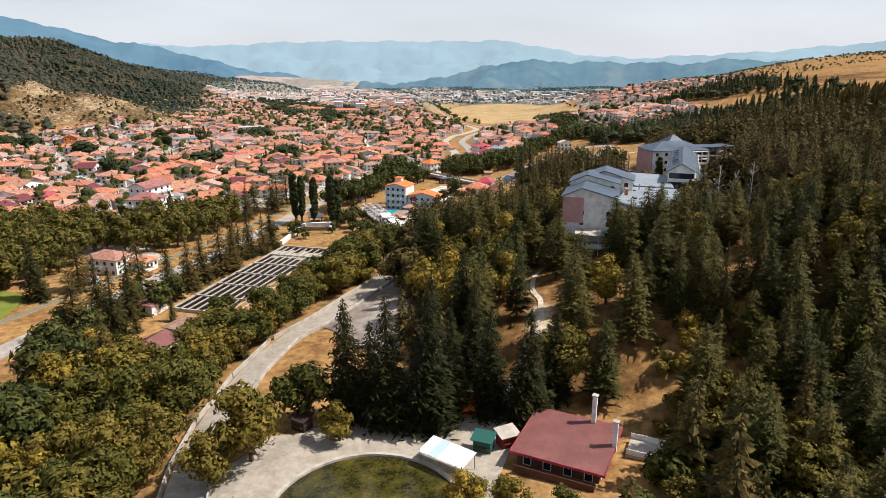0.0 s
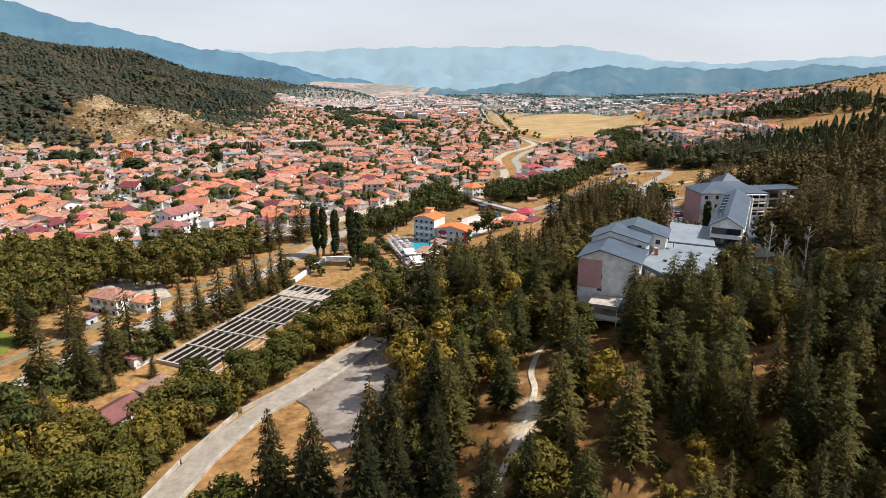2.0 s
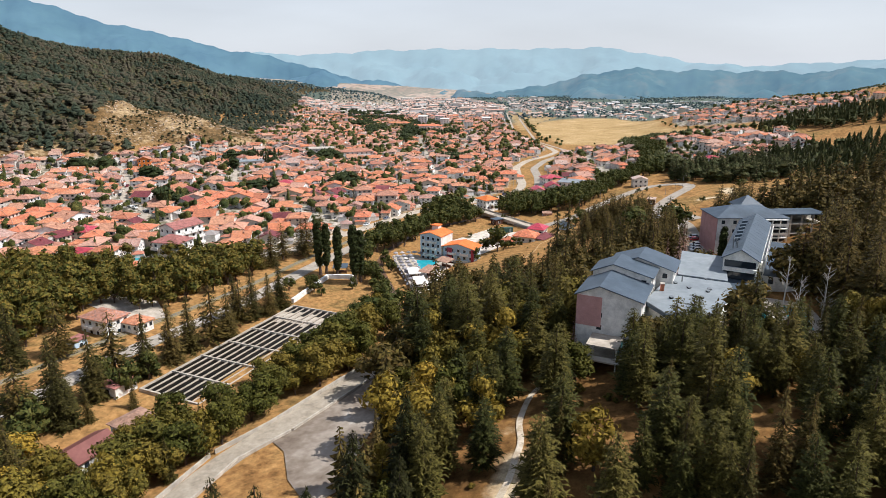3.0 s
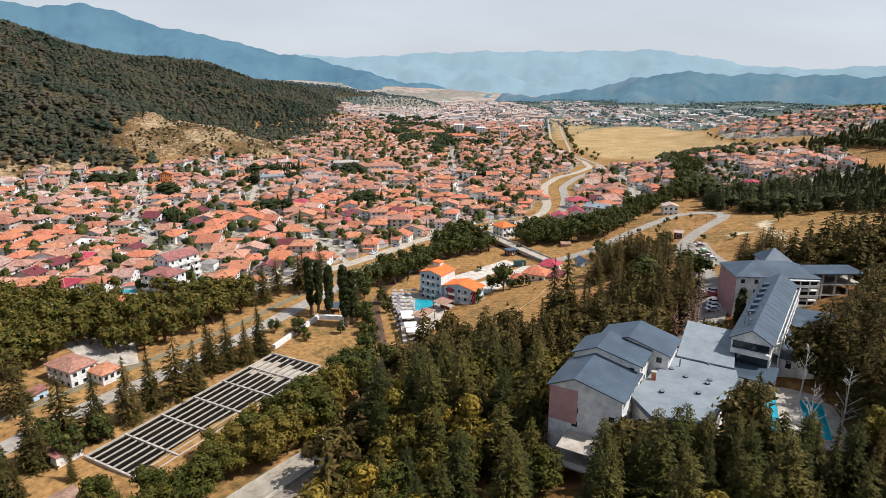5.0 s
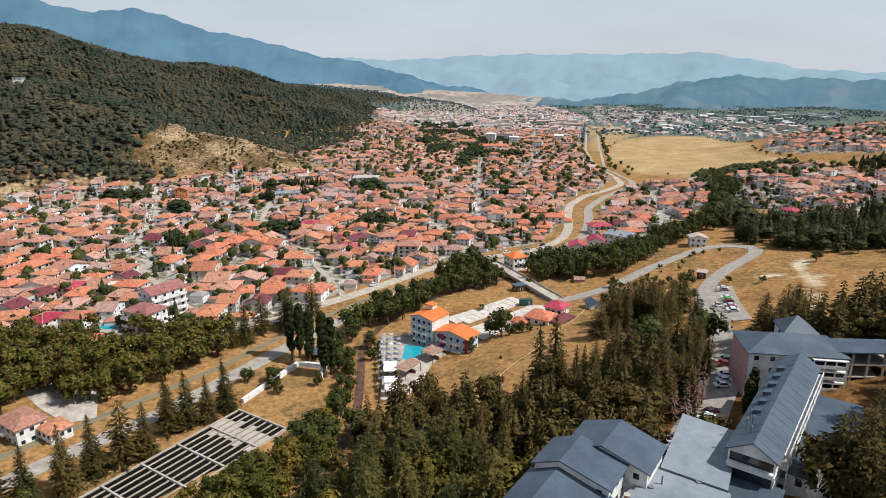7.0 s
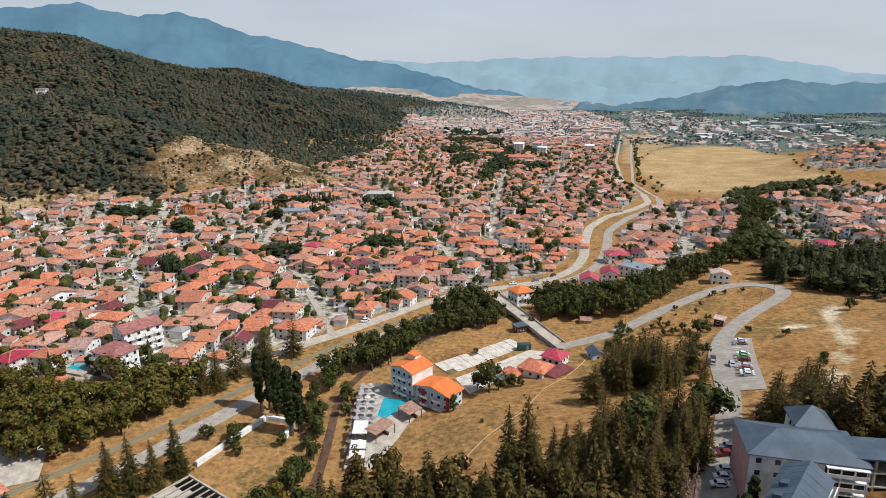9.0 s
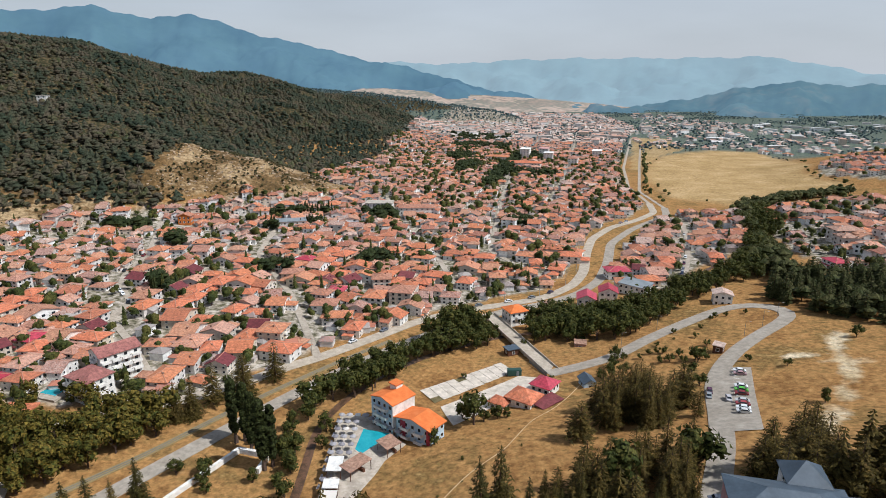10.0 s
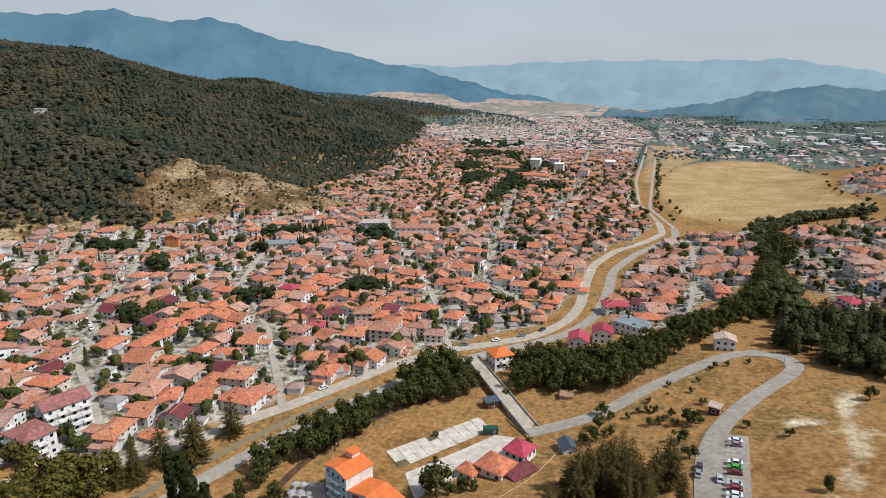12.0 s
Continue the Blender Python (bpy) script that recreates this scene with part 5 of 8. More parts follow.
# wooded hills, too many to count
hill = []
for x, y in fill([(-1300, -100), (-230, 200), (-200, 1400), (-1300, 1560)], 6.9, 14):
    d = math.hypot(x, y)
    z = ground(x, y)
    if math.sin(x / 37 + 2 * math.sin(y / 61)) * math.sin(y / 43 + 1.3) > 0.93:
        continue
    if z < ((-3 if x < -338 else 9) if y > 640 else 14 + 4 * math.sin(x / 19 + y / 31)) or (x > -380 and y < 430 and z < 17) or x < -1050 + 0.2 * y - 100 or (within(x, y, TOWN) and not (y > 640 and z > 13)):
        continue
    if within(x, y, SCAR):
        if rnd.random() < 0.35:
            continue
        hh = rnd.uniform(1.3, 3.2)
    else:
        hh = rnd.uniform(6, 10)
    hill.append((x, y, z - 1.2, rnd.uniform(0, 6.28), hh * rnd.uniform(1.6, 2.2) if hh > 4 else hh, hh, rnd.randrange(3)))
TINY = [low_round(s, 1, 0) for s in (7, 8)] + [low_conifer(9, 3, 3, 0.3, 0.1)]
hill_mesh = rounded(scatter_mesh("hill_wood", TINY, hill, [M_WOODS, M_BARK]))
tagged(new("hill_wood", hill_mesh), "mixed wood covering the western hill", "wood", kind="stuff")
spur = []
for x, y in fill(SPUR_WOOD, 5.6, 15) + fill(SPUR_TOP, 6.0, 16):
    if x < 300 and (x < 200 or rnd.random() < 0.6) and math.sin(x / 9 + 1.4 * math.sin(y / 13)) * math.sin(y / 8.5 + 0.7) < 0.72 and free(x, y, -1.0):
        pine = rnd.random() < 0.72
        h = rnd.uniform(9, 14.5) if pine else rnd.uniform(6, 10)
        spur.append((x, y, ground(x, y) - 0.3, rnd.uniform(0, 6.28), h * (rnd.uniform(1.1, 1.5) if pine else rnd.uniform(0.95, 1.25)), h, (rnd.randrange(3) if x < 165 and y < 515 else 5 + rnd.randrange(2)) if pine else 3 + rnd.randrange(2)))
for x, y in fill(RIVER_HEDGE, 6.0, 17) + fill([(98, 482), (108, 474), (120, 490), (116, 540), (108, 590), (98, 530)], 6.5, 18):
    h = rnd.uniform(6, 10)
    spur.append((x, y, ground(x, y) - 0.3, rnd.uniform(0, 6.28), h * rnd.uniform(1.0, 1.3), h, 3 + rnd.randrange(2)))
tagged(new("spur_wood", scatter_mesh("spur_wood", MID_C + [low_round(s, 5, 14) for s in (64, 65)] + LOW_C[:2], spur, [leafy("spur_needles", ["2c3219", "3a3f1e", "4a4a28", "565030"], by="island", scale=0.1), M_BARK])), "dark pine wood on the eastern spur", "wood", kind="stuff")


# ---- houses ----
def window_mesh(w, h, d=0.09):
    """A frame that stands proud of the wall, with its pane set back within it: one closed piece."""
    s, e = Shape(), 0.1
    out = [(-w / 2, 0), (w / 2, 0), (w / 2, h), (-w / 2, h)]
    inn = [(-w / 2 + e, e), (w / 2 - e, e), (w / 2 - e, h - e), (-w / 2 + e, h - e)]
    v = [(x, 0.05, z) for x, z in out] + [(x, -d, z) for x, z in out] + [(x, -d, z) for x, z in inn] + [(x, -0.02, z) for x, z in inn]
    f = [(i, (i + 1) % 4, 4 + (i + 1) % 4, 4 + i) for i in range(4)] + [(4 + i, 4 + (i + 1) % 4, 8 + (i + 1) % 4, 8 + i) for i in range(4)] + [(8 + i, 8 + (i + 1) % 4, 12 + (i + 1) % 4, 12 + i) for i in range(4)]
    s.add(v, f + [(12, 13, 14, 15)])
    s.m[-1] = 1
    return s.mesh("window", [M_FRAME, M_GLASS])


WINDOW = window_mesh(1.3, 1.4)
WINDOW_WIDE = window_mesh(2.0, 1.5)
DOOR = Shape().box(0, 0, 0, 1.0, 0.12, 2.1).box(0.38, -0.09, 1.0, 0.05, 0.06, 0.14).mesh("door", [M_TIMBER])


def balcony_mesh(w, d=1.3, e=0.1, h=0.95):
    """A tray: floor slab and parapet in one piece."""
    out = [(-w / 2, 0.02), (-w / 2, -d), (w / 2, -d), (w / 2, 0.02)]
    inn = [(-w / 2 + e, 0.02), (-w / 2 + e, -d + e), (w / 2 - e, -d + e), (w / 2 - e, 0.02)]
    v = [(x, y, 0) for x, y in out] + [(x, y, h) for x, y in out] + [(x, y, h) for x, y in inn] + [(x, y, 0.16) for x, y in inn]
    f = [(0, 1, 2, 3)] + [(i, i + 4, i + 5, i + 1) for i in range(3)] + [(4 + i, 8 + i, 9 + i, 5 + i) for i in range(3)] + [(8 + i, 12 + i, 13 + i, 9 + i) for i in range(3)] + [(15, 14, 13, 12)]
    return Shape().add(v, f).mesh("balcony", [M_WHITE])


BALCONY = balcony_mesh(3.4)
CHIMNEY = Shape().box(0, 0, 0, 0.7, 0.7, 1.7).box(0, 0, 1.7, 0.9, 0.9, 0.15).mesh("chimney", [M_BROWNTILE])


def put(name, me, parent, x, y, z, turn=0.0, label=""):
    ob = part(name, me, None, parent, label)
    ob.matrix_basis = pose(x, y, z, 0, 0, turn)
    return ob


def facade(root, w, d, storeys, z0, per, tall=2.9, balconies=(), mesh=None, sides=(0, 1, 2, 3), skip=None):
    """Windows in rows on the four faces of a block w by d; balconies: (side, column) pairs."""
    for side in sides:
        turn = side * 90
        run, off = (w, d / 2) if side % 2 == 0 else (d, w / 2)
        n = per if side % 2 == 0 else max(1, round(per * d / w))
        for st in range(storeys):
            for k in range(n):
                if skip and skip(side, st, k):
                    continue
                u = (k + 0.5) / n * run - run / 2
                c, s = math.cos(radians(turn)), math.sin(radians(turn))
                x, y = u * c + off * s, u * s - off * c
                put("window", mesh or WINDOW, root, x, y, z0 + st * tall + 0.9, turn)
                if st and (side, k) in balconies:
                    put("balcony", BALCONY, root, x, y, z0 + st * tall - 0.1, turn)


def house_proto(w, d, storeys, roof, rise, roof_mat, balconies, per, wing=False):
    root = thing("house", "town house", "house")
    h = storeys * 2.75 + 0.3
    body = Shape().box(0, 0, -2.5, w, d, h + 2.5)
    if roof == "gable":
        body.add([(-w / 2, -d / 2, h), (w / 2, -d / 2, h), (0, -d / 2, h + rise), (-w / 2, d / 2, h), (w / 2, d / 2, h), (0, d / 2, h + rise)], [(0, 1, 2), (5, 4, 3)])
    if wing:
        body.box(w / 2 + 1.6, -d * 0.1, -2.5, 3.2, d * 0.6, h * 0.55 + 2.5)
    part("wall", body, M_WALL, root)
    s = Shape()
    (s.hip if roof == "hip" else s.gable)(w, d, h, rise)
    s.caps(w, d, h, rise, roof == "hip", slot=1)
    part("roof", s, [roof_mat, M_RIDGE], root)
    if wing:
        part("lean_to_roof", Shape().box(w / 2 + 1.7, -d * 0.1, h * 0.55, 3.8, d * 0.6 + 0.7, 0.18), roof_mat, root)
    facade(root, w, d, storeys, 0.1, per, 2.75, balconies=balconies)
    put("chimney", CHIMNEY, root, w * 0.2, d * 0.12, h + rise * 0.35)
    put("door", DOOR, root, w * 0.12, -d / 2 - 0.03, 0.0)
    return root


PROTOS = [house_proto(11, 10, 2, "hip", 2.3, M_TILE, ((0, 1),), 3), house_proto(12.5, 9.5, 2, "gable", 2.6, M_TILE, ((0, 0),), 3), house_proto(10, 11, 3, "hip", 2.1, M_TILE, ((0, 1), (2, 1)), 3),
          house_proto(14, 10, 2, "hip", 2.4, M_TILE, (), 4, True), house_proto(10.5, 9.5, 2, "gable", 2.8, M_TILE_DARK, ((0, 1),), 3), house_proto(12.5, 10, 2, "hip", 2.3, M_TILE_ORANGE, ((0, 0), (0, 2)), 3, True),
          house_proto(9.5, 8, 1, "hip", 1.9, M_TILE, (), 2, True), house_proto(11, 9.5, 2, "hip", 2.2, M_TILE_RED, ((0, 1),), 3)]
LABELS = ["cream two-storey house with a hipped clay roof", "two-storey house with a gabled clay roof", "three-storey pale house with balconies", "wide house with a clay roof and a lean-to", "house with a dark red gabled roof",
          "two-storey house with a new orange roof", "small low cottage with a clay roof", "house with a crimson sheet roof"]
WEIGHTS = (22, 16, 5, 16, 8, 14, 15, 4)
for k, p in enumerate(PROTOS):
    tagged(p, LABELS[k], "house", "town houses")

KNOLL = [(-1200, 1700), (-600, 1690), (-430, 1880), (-420, 2010), (-560, 2080), (-1200, 2150)]
LANDMARKS = [(-130, 268, 15), (-138, 284, 12), (-10, 402, 9), (19, 432, 8), (29, 444, 8), (-112, 197, 14)]


def lots():
    """Building plots: rows that follow the valley, with streets and chance gaps."""
    out, r = [], random.Random(77)
    ax = radians(23)
    ux, uy, vx, vy = math.cos(ax), math.sin(ax), -math.sin(ax), math.cos(ax)
    for j in range(-45, 210):
        for i in range(-80, 70):
            gap = (j // 2) * 2.2
            a, b = i * 13.2 + (j % 2) * 6 + r.uniform(-2.8, 2.8), j * 11.4 + gap + r.uniform(-2.2, 2.2) + 3.5 * math.sin(i * 0.35) + 2.5 * math.sin(i * 0.13 + j * 0.2)
            x, y = a * ux + b * vx, 300 + a * uy + b * vy
            q, turn = r.random(), r.choice((0, 90, 180, 270)) + 23 + r.gauss(0, 9) + 16 * math.sin(x / 95 + 1.3 * math.sin(y / 120))
            if not (within(x, y, TOWN) or within(x, y, TOWN_EAST) or (within(x, y, TOWN_FAR_EAST) and q > 0.45) or (within(x, y, TOWN_HILL) and q > 0.35) or (q > 0.8 and within(x, y, BACK_YARDS)) or (q > 0.88 and within(x, y, TOWN_PLAIN))):
                continue
            if q < 0.07 or (y > 1500 and q < 0.35):
                continue
            if (y > 600 and x < -150 and ground(x, y) > 12) or (x < 0 and ground(x, y) > 16) or within(x, y, SCAR) or (within(x, y, KNOLL) and ground(x, y) > -24) or within(x, y, PARK):
                continue
            if near_line(x, y, ROADS, 7.6) or near_line(x, y, STREETS, 5.8):
                continue
            if any((x - p) ** 2 + (y - s) ** 2 < t * t for p, s, t in LANDMARKS):
                continue
            if y < 1100 and r.random() < 0.5:
                side, gone = radians(turn + r.choice((0, 90, 180, 270))), r.uniform(5.2, 7.0)
                out.append((x + math.cos(side) * gone, y + math.sin(side) * gone, turn + r.choice((0, 90)), r.choice((6, 6, 1, 3)), r.uniform(0.42, 0.62)))
            out.append((x, y, turn, r.choices(range(8), WEIGHTS)[0], r.choice((r.uniform(0.72, 0.92), r.uniform(0.8, 1.1)))))
    return out


PLOTS = lots()
PLOTS.sort(key=lambda p: (p[0] - 40) ** 2 + (p[1] - 200) ** 2)
NEAR_HOUSES, MID_HOUSES, FAR_HOUSES = PLOTS[:64], PLOTS[64:300], PLOTS[300:]
for x, y, turn, k, size in NEAR_HOUSES:
    copy_thing(PROTOS[k], pose(x, y, ground(x, y) - 0.3, 0, 0, turn) @ Matrix.Diagonal((1.1 * size, size, 0.5 * size + 0.32, 1)))
for p in PROTOS:
    for o in (*p.children_recursive, p):
        bpy.data.objects.remove(o)


def low_house(w, d, h, rise, hip, few=0, wing=0):
    """A house of the mass of the town: walls, windows' dark panes and an overhanging roof, with a lower wing on one side."""
    s = Shape().box(0, 0, -3, w, d, h + 3, slot=0)
    for st in range(0 if few else int(h // 2.4)):
        for side in range(4):
            run, off = (w, d / 2) if side % 2 == 0 else (d, w / 2)
            c, q = math.cos(side * math.pi / 2), math.sin(side * math.pi / 2)
            for u in (-0.27, 0.27):
                wide, o = 1.5, off + 0.06
                ends = [(u * run + e * wide / 2, z) for z in (st * 2.9 + 1.0, st * 2.9 + 2.4) for e in (-1, 1)]
                s.add([(a * c + o * q, a * q - o * c, z) for a, z in ends], [(0, 1, 3, 2)], 2)
    (s.hip if hip else s.gable)(w, d, h, rise, slot=1, **({} if hip else {"ends": 0}))
    if not few:
        s.caps(w, d, h, rise, hip, slot=3)
        s.box(w * 0.2, d * 0.12, h + rise * 0.3, 0.7, 0.7, 1.9, slot=0)
    if wing:
        ww, wd, wh = w * 0.55, d * 0.7, h * (0.62 if wing == 1 else 0.86)
        a = Shape().box(0, 0, -3, ww, wd, wh + 3, slot=0)
        (a.gable if wing == 1 else a.hip)(ww, wd, wh, rise * 0.7, slot=1)
        s.join(a, w * 0.58 if wing == 1 else -w * 0.3, -d * 0.12 if wing == 1 else d * 0.55, 0, 90 * (wing == 1))
        if not few:
            s.box(-w * 0.1, -d / 2 - 1.2, h * 0.48, w * 0.5, 2.6, 0.2, 0, slot=1).box(-w * 0.1, -d / 2 - 2.2, -2, w * 0.48, 0.2, h * 0.48 + 2, 0, slot=0)
    v, f, m = [], [], []
    for face, slot in zip(s.f, s.m):
        for i in range(1, len(face) - 1):
            f.append((face[0], face[i], face[i + 1]))
            m.append(slot)
    return np.array(s.v), np.array(f), np.array(m)


def plain_house(w, d, storeys, rise, hip, roof_mat, wing=0):
    """The meshes of a house farther off: walls with their panes, a roof, and a lower wing or porch."""
    s, h = Shape().box(0, 0, -2.5, w, d, storeys * 2.75 + 2.8), storeys * 2.75 + 0.3
    for st in range(storeys):
        for side in range(4):
            run, off = (w, d / 2) if side % 2 == 0 else (d, w / 2)
            c, q = math.cos(side * math.pi / 2), math.sin(side * math.pi / 2)
            for u in (-0.3, 0.0, 0.3):
                s.box(u * run * c + off * q, u * run * q - off * c, st * 2.75 + 0.95, 1.3, 0.12, 1.35, side * 90, slot=1)
    if not hip:
        s.add([(-w / 2, -d / 2, h), (w / 2, -d / 2, h), (0, -d / 2, h + rise), (-w / 2, d / 2, h), (w / 2, d / 2, h), (0, d / 2, h + rise)], [(0, 1, 2), (5, 4, 3)])
    r = Shape()
    (r.hip if hip else r.gable)(w, d, h, rise)
    r.box(w * 0.2, d * 0.12, h + rise * 0.35, 0.7, 0.7, 1.7).caps(w, d, h, rise, hip, slot=1)
    if wing:
        ww, wd, wh = w * 0.5, d * 0.66, h * (0.56 if wing == 1 else 0.8)
        ox, oy, tn = (w * 0.6, -d * 0.1, 90) if wing == 1 else (-w * 0.26, -d * 0.55, 0)
        s.join(Shape().box(0, 0, -2.5, ww, wd, wh + 2.5).box(0, -wd / 2, wh * 0.4, 1.3, 0.12, 1.2, 0, slot=1).box(ww / 2, 0, wh * 0.4, 0.12, 1.3, 1.2, 0, slot=1), ox, oy, 0, tn)
        r.join(Shape().hip(ww, wd, wh, rise * 0.65), ox, oy, 0, tn)
    else:
        r.box(-w * 0.15, -d / 2 - 1.2, h * 0.46, w * 0.6, 2.6, 0.18)
        s.box(-w * 0.15, -d / 2 - 2.2, -2, w * 0.58, 0.2, h * 0.46 + 2)
    return s.mesh("wall", [M_WALL, M_GLASS]), r.mesh("roof", [roof_mat, M_RIDGE])


PLAIN = [plain_house(11, 10, 2, 2.3, True, M_TILE), plain_house(12.5, 9.5, 2, 2.6, False, M_TILE, 1), plain_house(10, 11, 3, 2.1, True, M_TILE), plain_house(14, 10, 2, 2.4, True, M_TILE, 2), plain_house(10.5, 9.5, 2, 2.8, False, M_TILE_DARK),
         plain_house(12.5, 10, 2, 2.3, True, M_TILE_ORANGE, 1), plain_house(9.5, 8, 1, 1.9, True, M_TILE, 2), plain_house(11, 9.5, 2, 2.2, True, M_TILE_RED)]
for x, y, turn, k, size in MID_HOUSES:
    root = thing("house", LABELS[k], "house", group="town houses")
    root.matrix_basis = pose(x, y, ground(x, y) - 0.3, 0, 0, turn) @ Matrix.Diagonal((1.1 * size, size, 0.5 * size + 0.32, 1))
    part("wall", PLAIN[k][0], None, root)
    part("roof", PLAIN[k][1], None, root)
LOW_H = [low_house(11, 10, 5.0, 2.3, True), low_house(12, 9, 4.8, 2.6, False), low_house(10, 10, 7.2, 2.2, True), low_house(14, 10, 5.0, 2.4, True), low_house(9, 8, 3.2, 1.8, True), low_house(15, 11, 8.2, 2.4, False)]
LOW_H += [low_house(10, 9.5, 5.0, 2.2, False, 0, 1), low_house(12, 9, 4.8, 2.4, True, 0, 2), low_house(9, 10, 7.0, 2.0, False, 0, 2), low_house(13, 9, 5.2, 2.6, False, 0, 1), low_house(8.5, 8, 3.2, 1.6, False, 0, 1), low_house(16, 10, 8.0, 2.2, True, 0, 2)]
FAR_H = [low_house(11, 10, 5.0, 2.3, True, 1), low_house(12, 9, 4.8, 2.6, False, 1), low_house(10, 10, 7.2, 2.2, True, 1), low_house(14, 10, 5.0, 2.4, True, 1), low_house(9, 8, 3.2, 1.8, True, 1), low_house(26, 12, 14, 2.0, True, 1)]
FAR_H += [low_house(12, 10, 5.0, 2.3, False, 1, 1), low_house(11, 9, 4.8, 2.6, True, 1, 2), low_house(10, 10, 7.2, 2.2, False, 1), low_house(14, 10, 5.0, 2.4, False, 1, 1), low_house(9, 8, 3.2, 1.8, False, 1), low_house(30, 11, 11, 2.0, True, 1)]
mass = [(x, y, ground(x, y) - 0.3, radians(t), sz, 0.58 * sz + 0.3, (0, 1, 2, 3, 1, 2, 4, 5)[k] + 6 * ((int(x * 7) + int(y * 3)) % 2)) for x, y, t, k, sz in FAR_HOUSES]
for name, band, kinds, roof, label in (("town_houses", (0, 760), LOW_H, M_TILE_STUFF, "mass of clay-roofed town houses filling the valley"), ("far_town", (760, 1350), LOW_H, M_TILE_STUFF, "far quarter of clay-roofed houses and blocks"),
                                       ("distant_town", (1350, 9000), FAR_H, M_ROOF_PALE, "distant houses at the valley's end, roofs paled for haze")):
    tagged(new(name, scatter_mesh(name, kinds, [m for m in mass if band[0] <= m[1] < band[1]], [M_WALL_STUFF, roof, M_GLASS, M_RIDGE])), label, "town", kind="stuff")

# sheds and lean-tos in the yards
sheds, sr = [], random.Random(41)
for x, y in fill(TOWN, 12.5, 42) + fill(TOWN_EAST, 12, 43):
    if y < 900 and sr.random() < 0.55 and not near_line(x, y, ROADS, 6) and not near_line(x, y, STREETS, 4.5):
        q = sr.uniform(0.38, 0.6)
        sheds.append((x, y, ground(x, y), radians(23 + sr.choice((0, 90)) + sr.gauss(0, 14)), q, q * sr.uniform(0.9, 1.2), sr.choice((0, 4, 4, 1))))
tagged(new("yard_sheds", scatter_mesh("yard_sheds", FAR_H, sheds, [M_WALL_STUFF, material("shed_roofs", ["8a6a5c", "b07058", "8c8580", "a39a92", "6e5a54"], scale=0.3, rough=0.9, by="island"), M_GLASS])), "small sheds and lean-tos in the yards", "shed", kind="stuff")
# dry tufts of grass on the meadows
tr = random.Random(52)
tv = np.array([(0.5, 0, 0), (-0.25, 0.43, 0), (-0.25, -0.43, 0), (0.1, 0.05, 1), (0.6, 0.3, 0.6), (-0.5, 0.2, 0.7)], float)
tf = np.array([(0, 1, 3), (1, 2, 3), (2, 0, 3), (0, 1, 4), (1, 2, 5)])
tuft_rows = []
for outline, gap in (([(0, 236), (30, 240), (46, 280), (42, 330), (74, 350), (74, 300), (80, 300), (78, 370), (100, 430), (140, 400), (200, 390), (150, 300), (95, 298), (92, 360), (60, 410), (20, 380), (0, 300), (-10, 262)], 2.6), ([(-95, 215), (-60, 305), (-30, 372), (-45, 372), (-78, 305), (-110, 215)], 2.4), ([(-62, 236), (-50, 232), (-42, 262), (-60, 262)], 2.0)):
    for x, y in fill(outline, gap, 53):
        if tr.random() < 0.6 and free(x, y, -2.0):
            h = tr.uniform(0.06, 0.28)
            tuft_rows.append((x, y, ground(x, y) - 0.03, tr.uniform(0, 6.28), h * tr.uniform(1.2, 2.4), h, 0))
tagged(new("grass_tufts", scatter_mesh("grass_tufts", [(tv, tf, np.zeros(5, int))], tuft_rows, [material("dry_tufts", ["7a6438", "947848", "a88c58", "80723e"], scale=0.3, rough=1.0, by="island")])), "dry grass tufts on the meadows", "grass", kind="stuff")
# scrub on the brown eastern hill and at the foot of the western one
scrub = [(x, y, ground(x, y) - 0.3, sr.uniform(0, 6.28), (h := sr.uniform(2, 4.5)) * 1.4, h, sr.randrange(2)) for x, y in fill([(260, 900), (430, 800), (900, 820), (1000, 1000), (500, 1180), (320, 1150)], 8, 44) if sr.random() < 0.45 + 0.4 * math.sin(x / 31 + 1.6 * math.sin(y / 27))]
scrub += [(x, y, ground(x, y) - 0.3, sr.uniform(0, 6.28), (h := sr.uniform(2, 5)) * 1.2, h, sr.randrange(2)) for x, y in fill([(-460, 300), (-330, 360), (-345, 440), (-300, 500), (-380, 500), (-480, 420)], 11, 45) if sr.random() < 0.5 and ground(x, y) < 24]
tagged(new("scrub", scatter_mesh("scrub", [low_round(s, 2, 8) for s in (47, 48)], scrub, [M_GARDEN, M_BARK])), "low scrub dotting the dry hillsides", "scrub", kind="stuff")

# broken rock on the bare spur
rr = random.Random(61)
stone_v = np.array([(math.cos(k * 1.047) * q, math.sin(k * 1.047) * q * 0.8, z) for z, q in ((-0.4, 1.0), (0.3, 0.85), (0.7, 0.35)) for k in range(6)]) * np.array([[1 + 0.25 * math.sin(i * 2.3)] for i in range(18)])
stone_f = np.array([t for r in (0, 6) for k in range(6) for t in ((r + k, r + (k + 1) % 6, r + 6 + k), (r + (k + 1) % 6, r + 6 + (k + 1) % 6, r + 6 + k))] + [(12, 12 + k, 13 + k) for k in range(1, 5)])
stones = []
for x, y in fill(SCAR, 4.2, 62):
    if rr.random() < 0.25 + 0.5 * (math.sin(x / 9 - y / 14) > 0.2):
        w = rr.uniform(0.5, 1.9)
        stones.append((x, y, ground(x, y) - 0.1, rr.uniform(0, 6.28), w, w * rr.uniform(0.35, 0.9), 0))
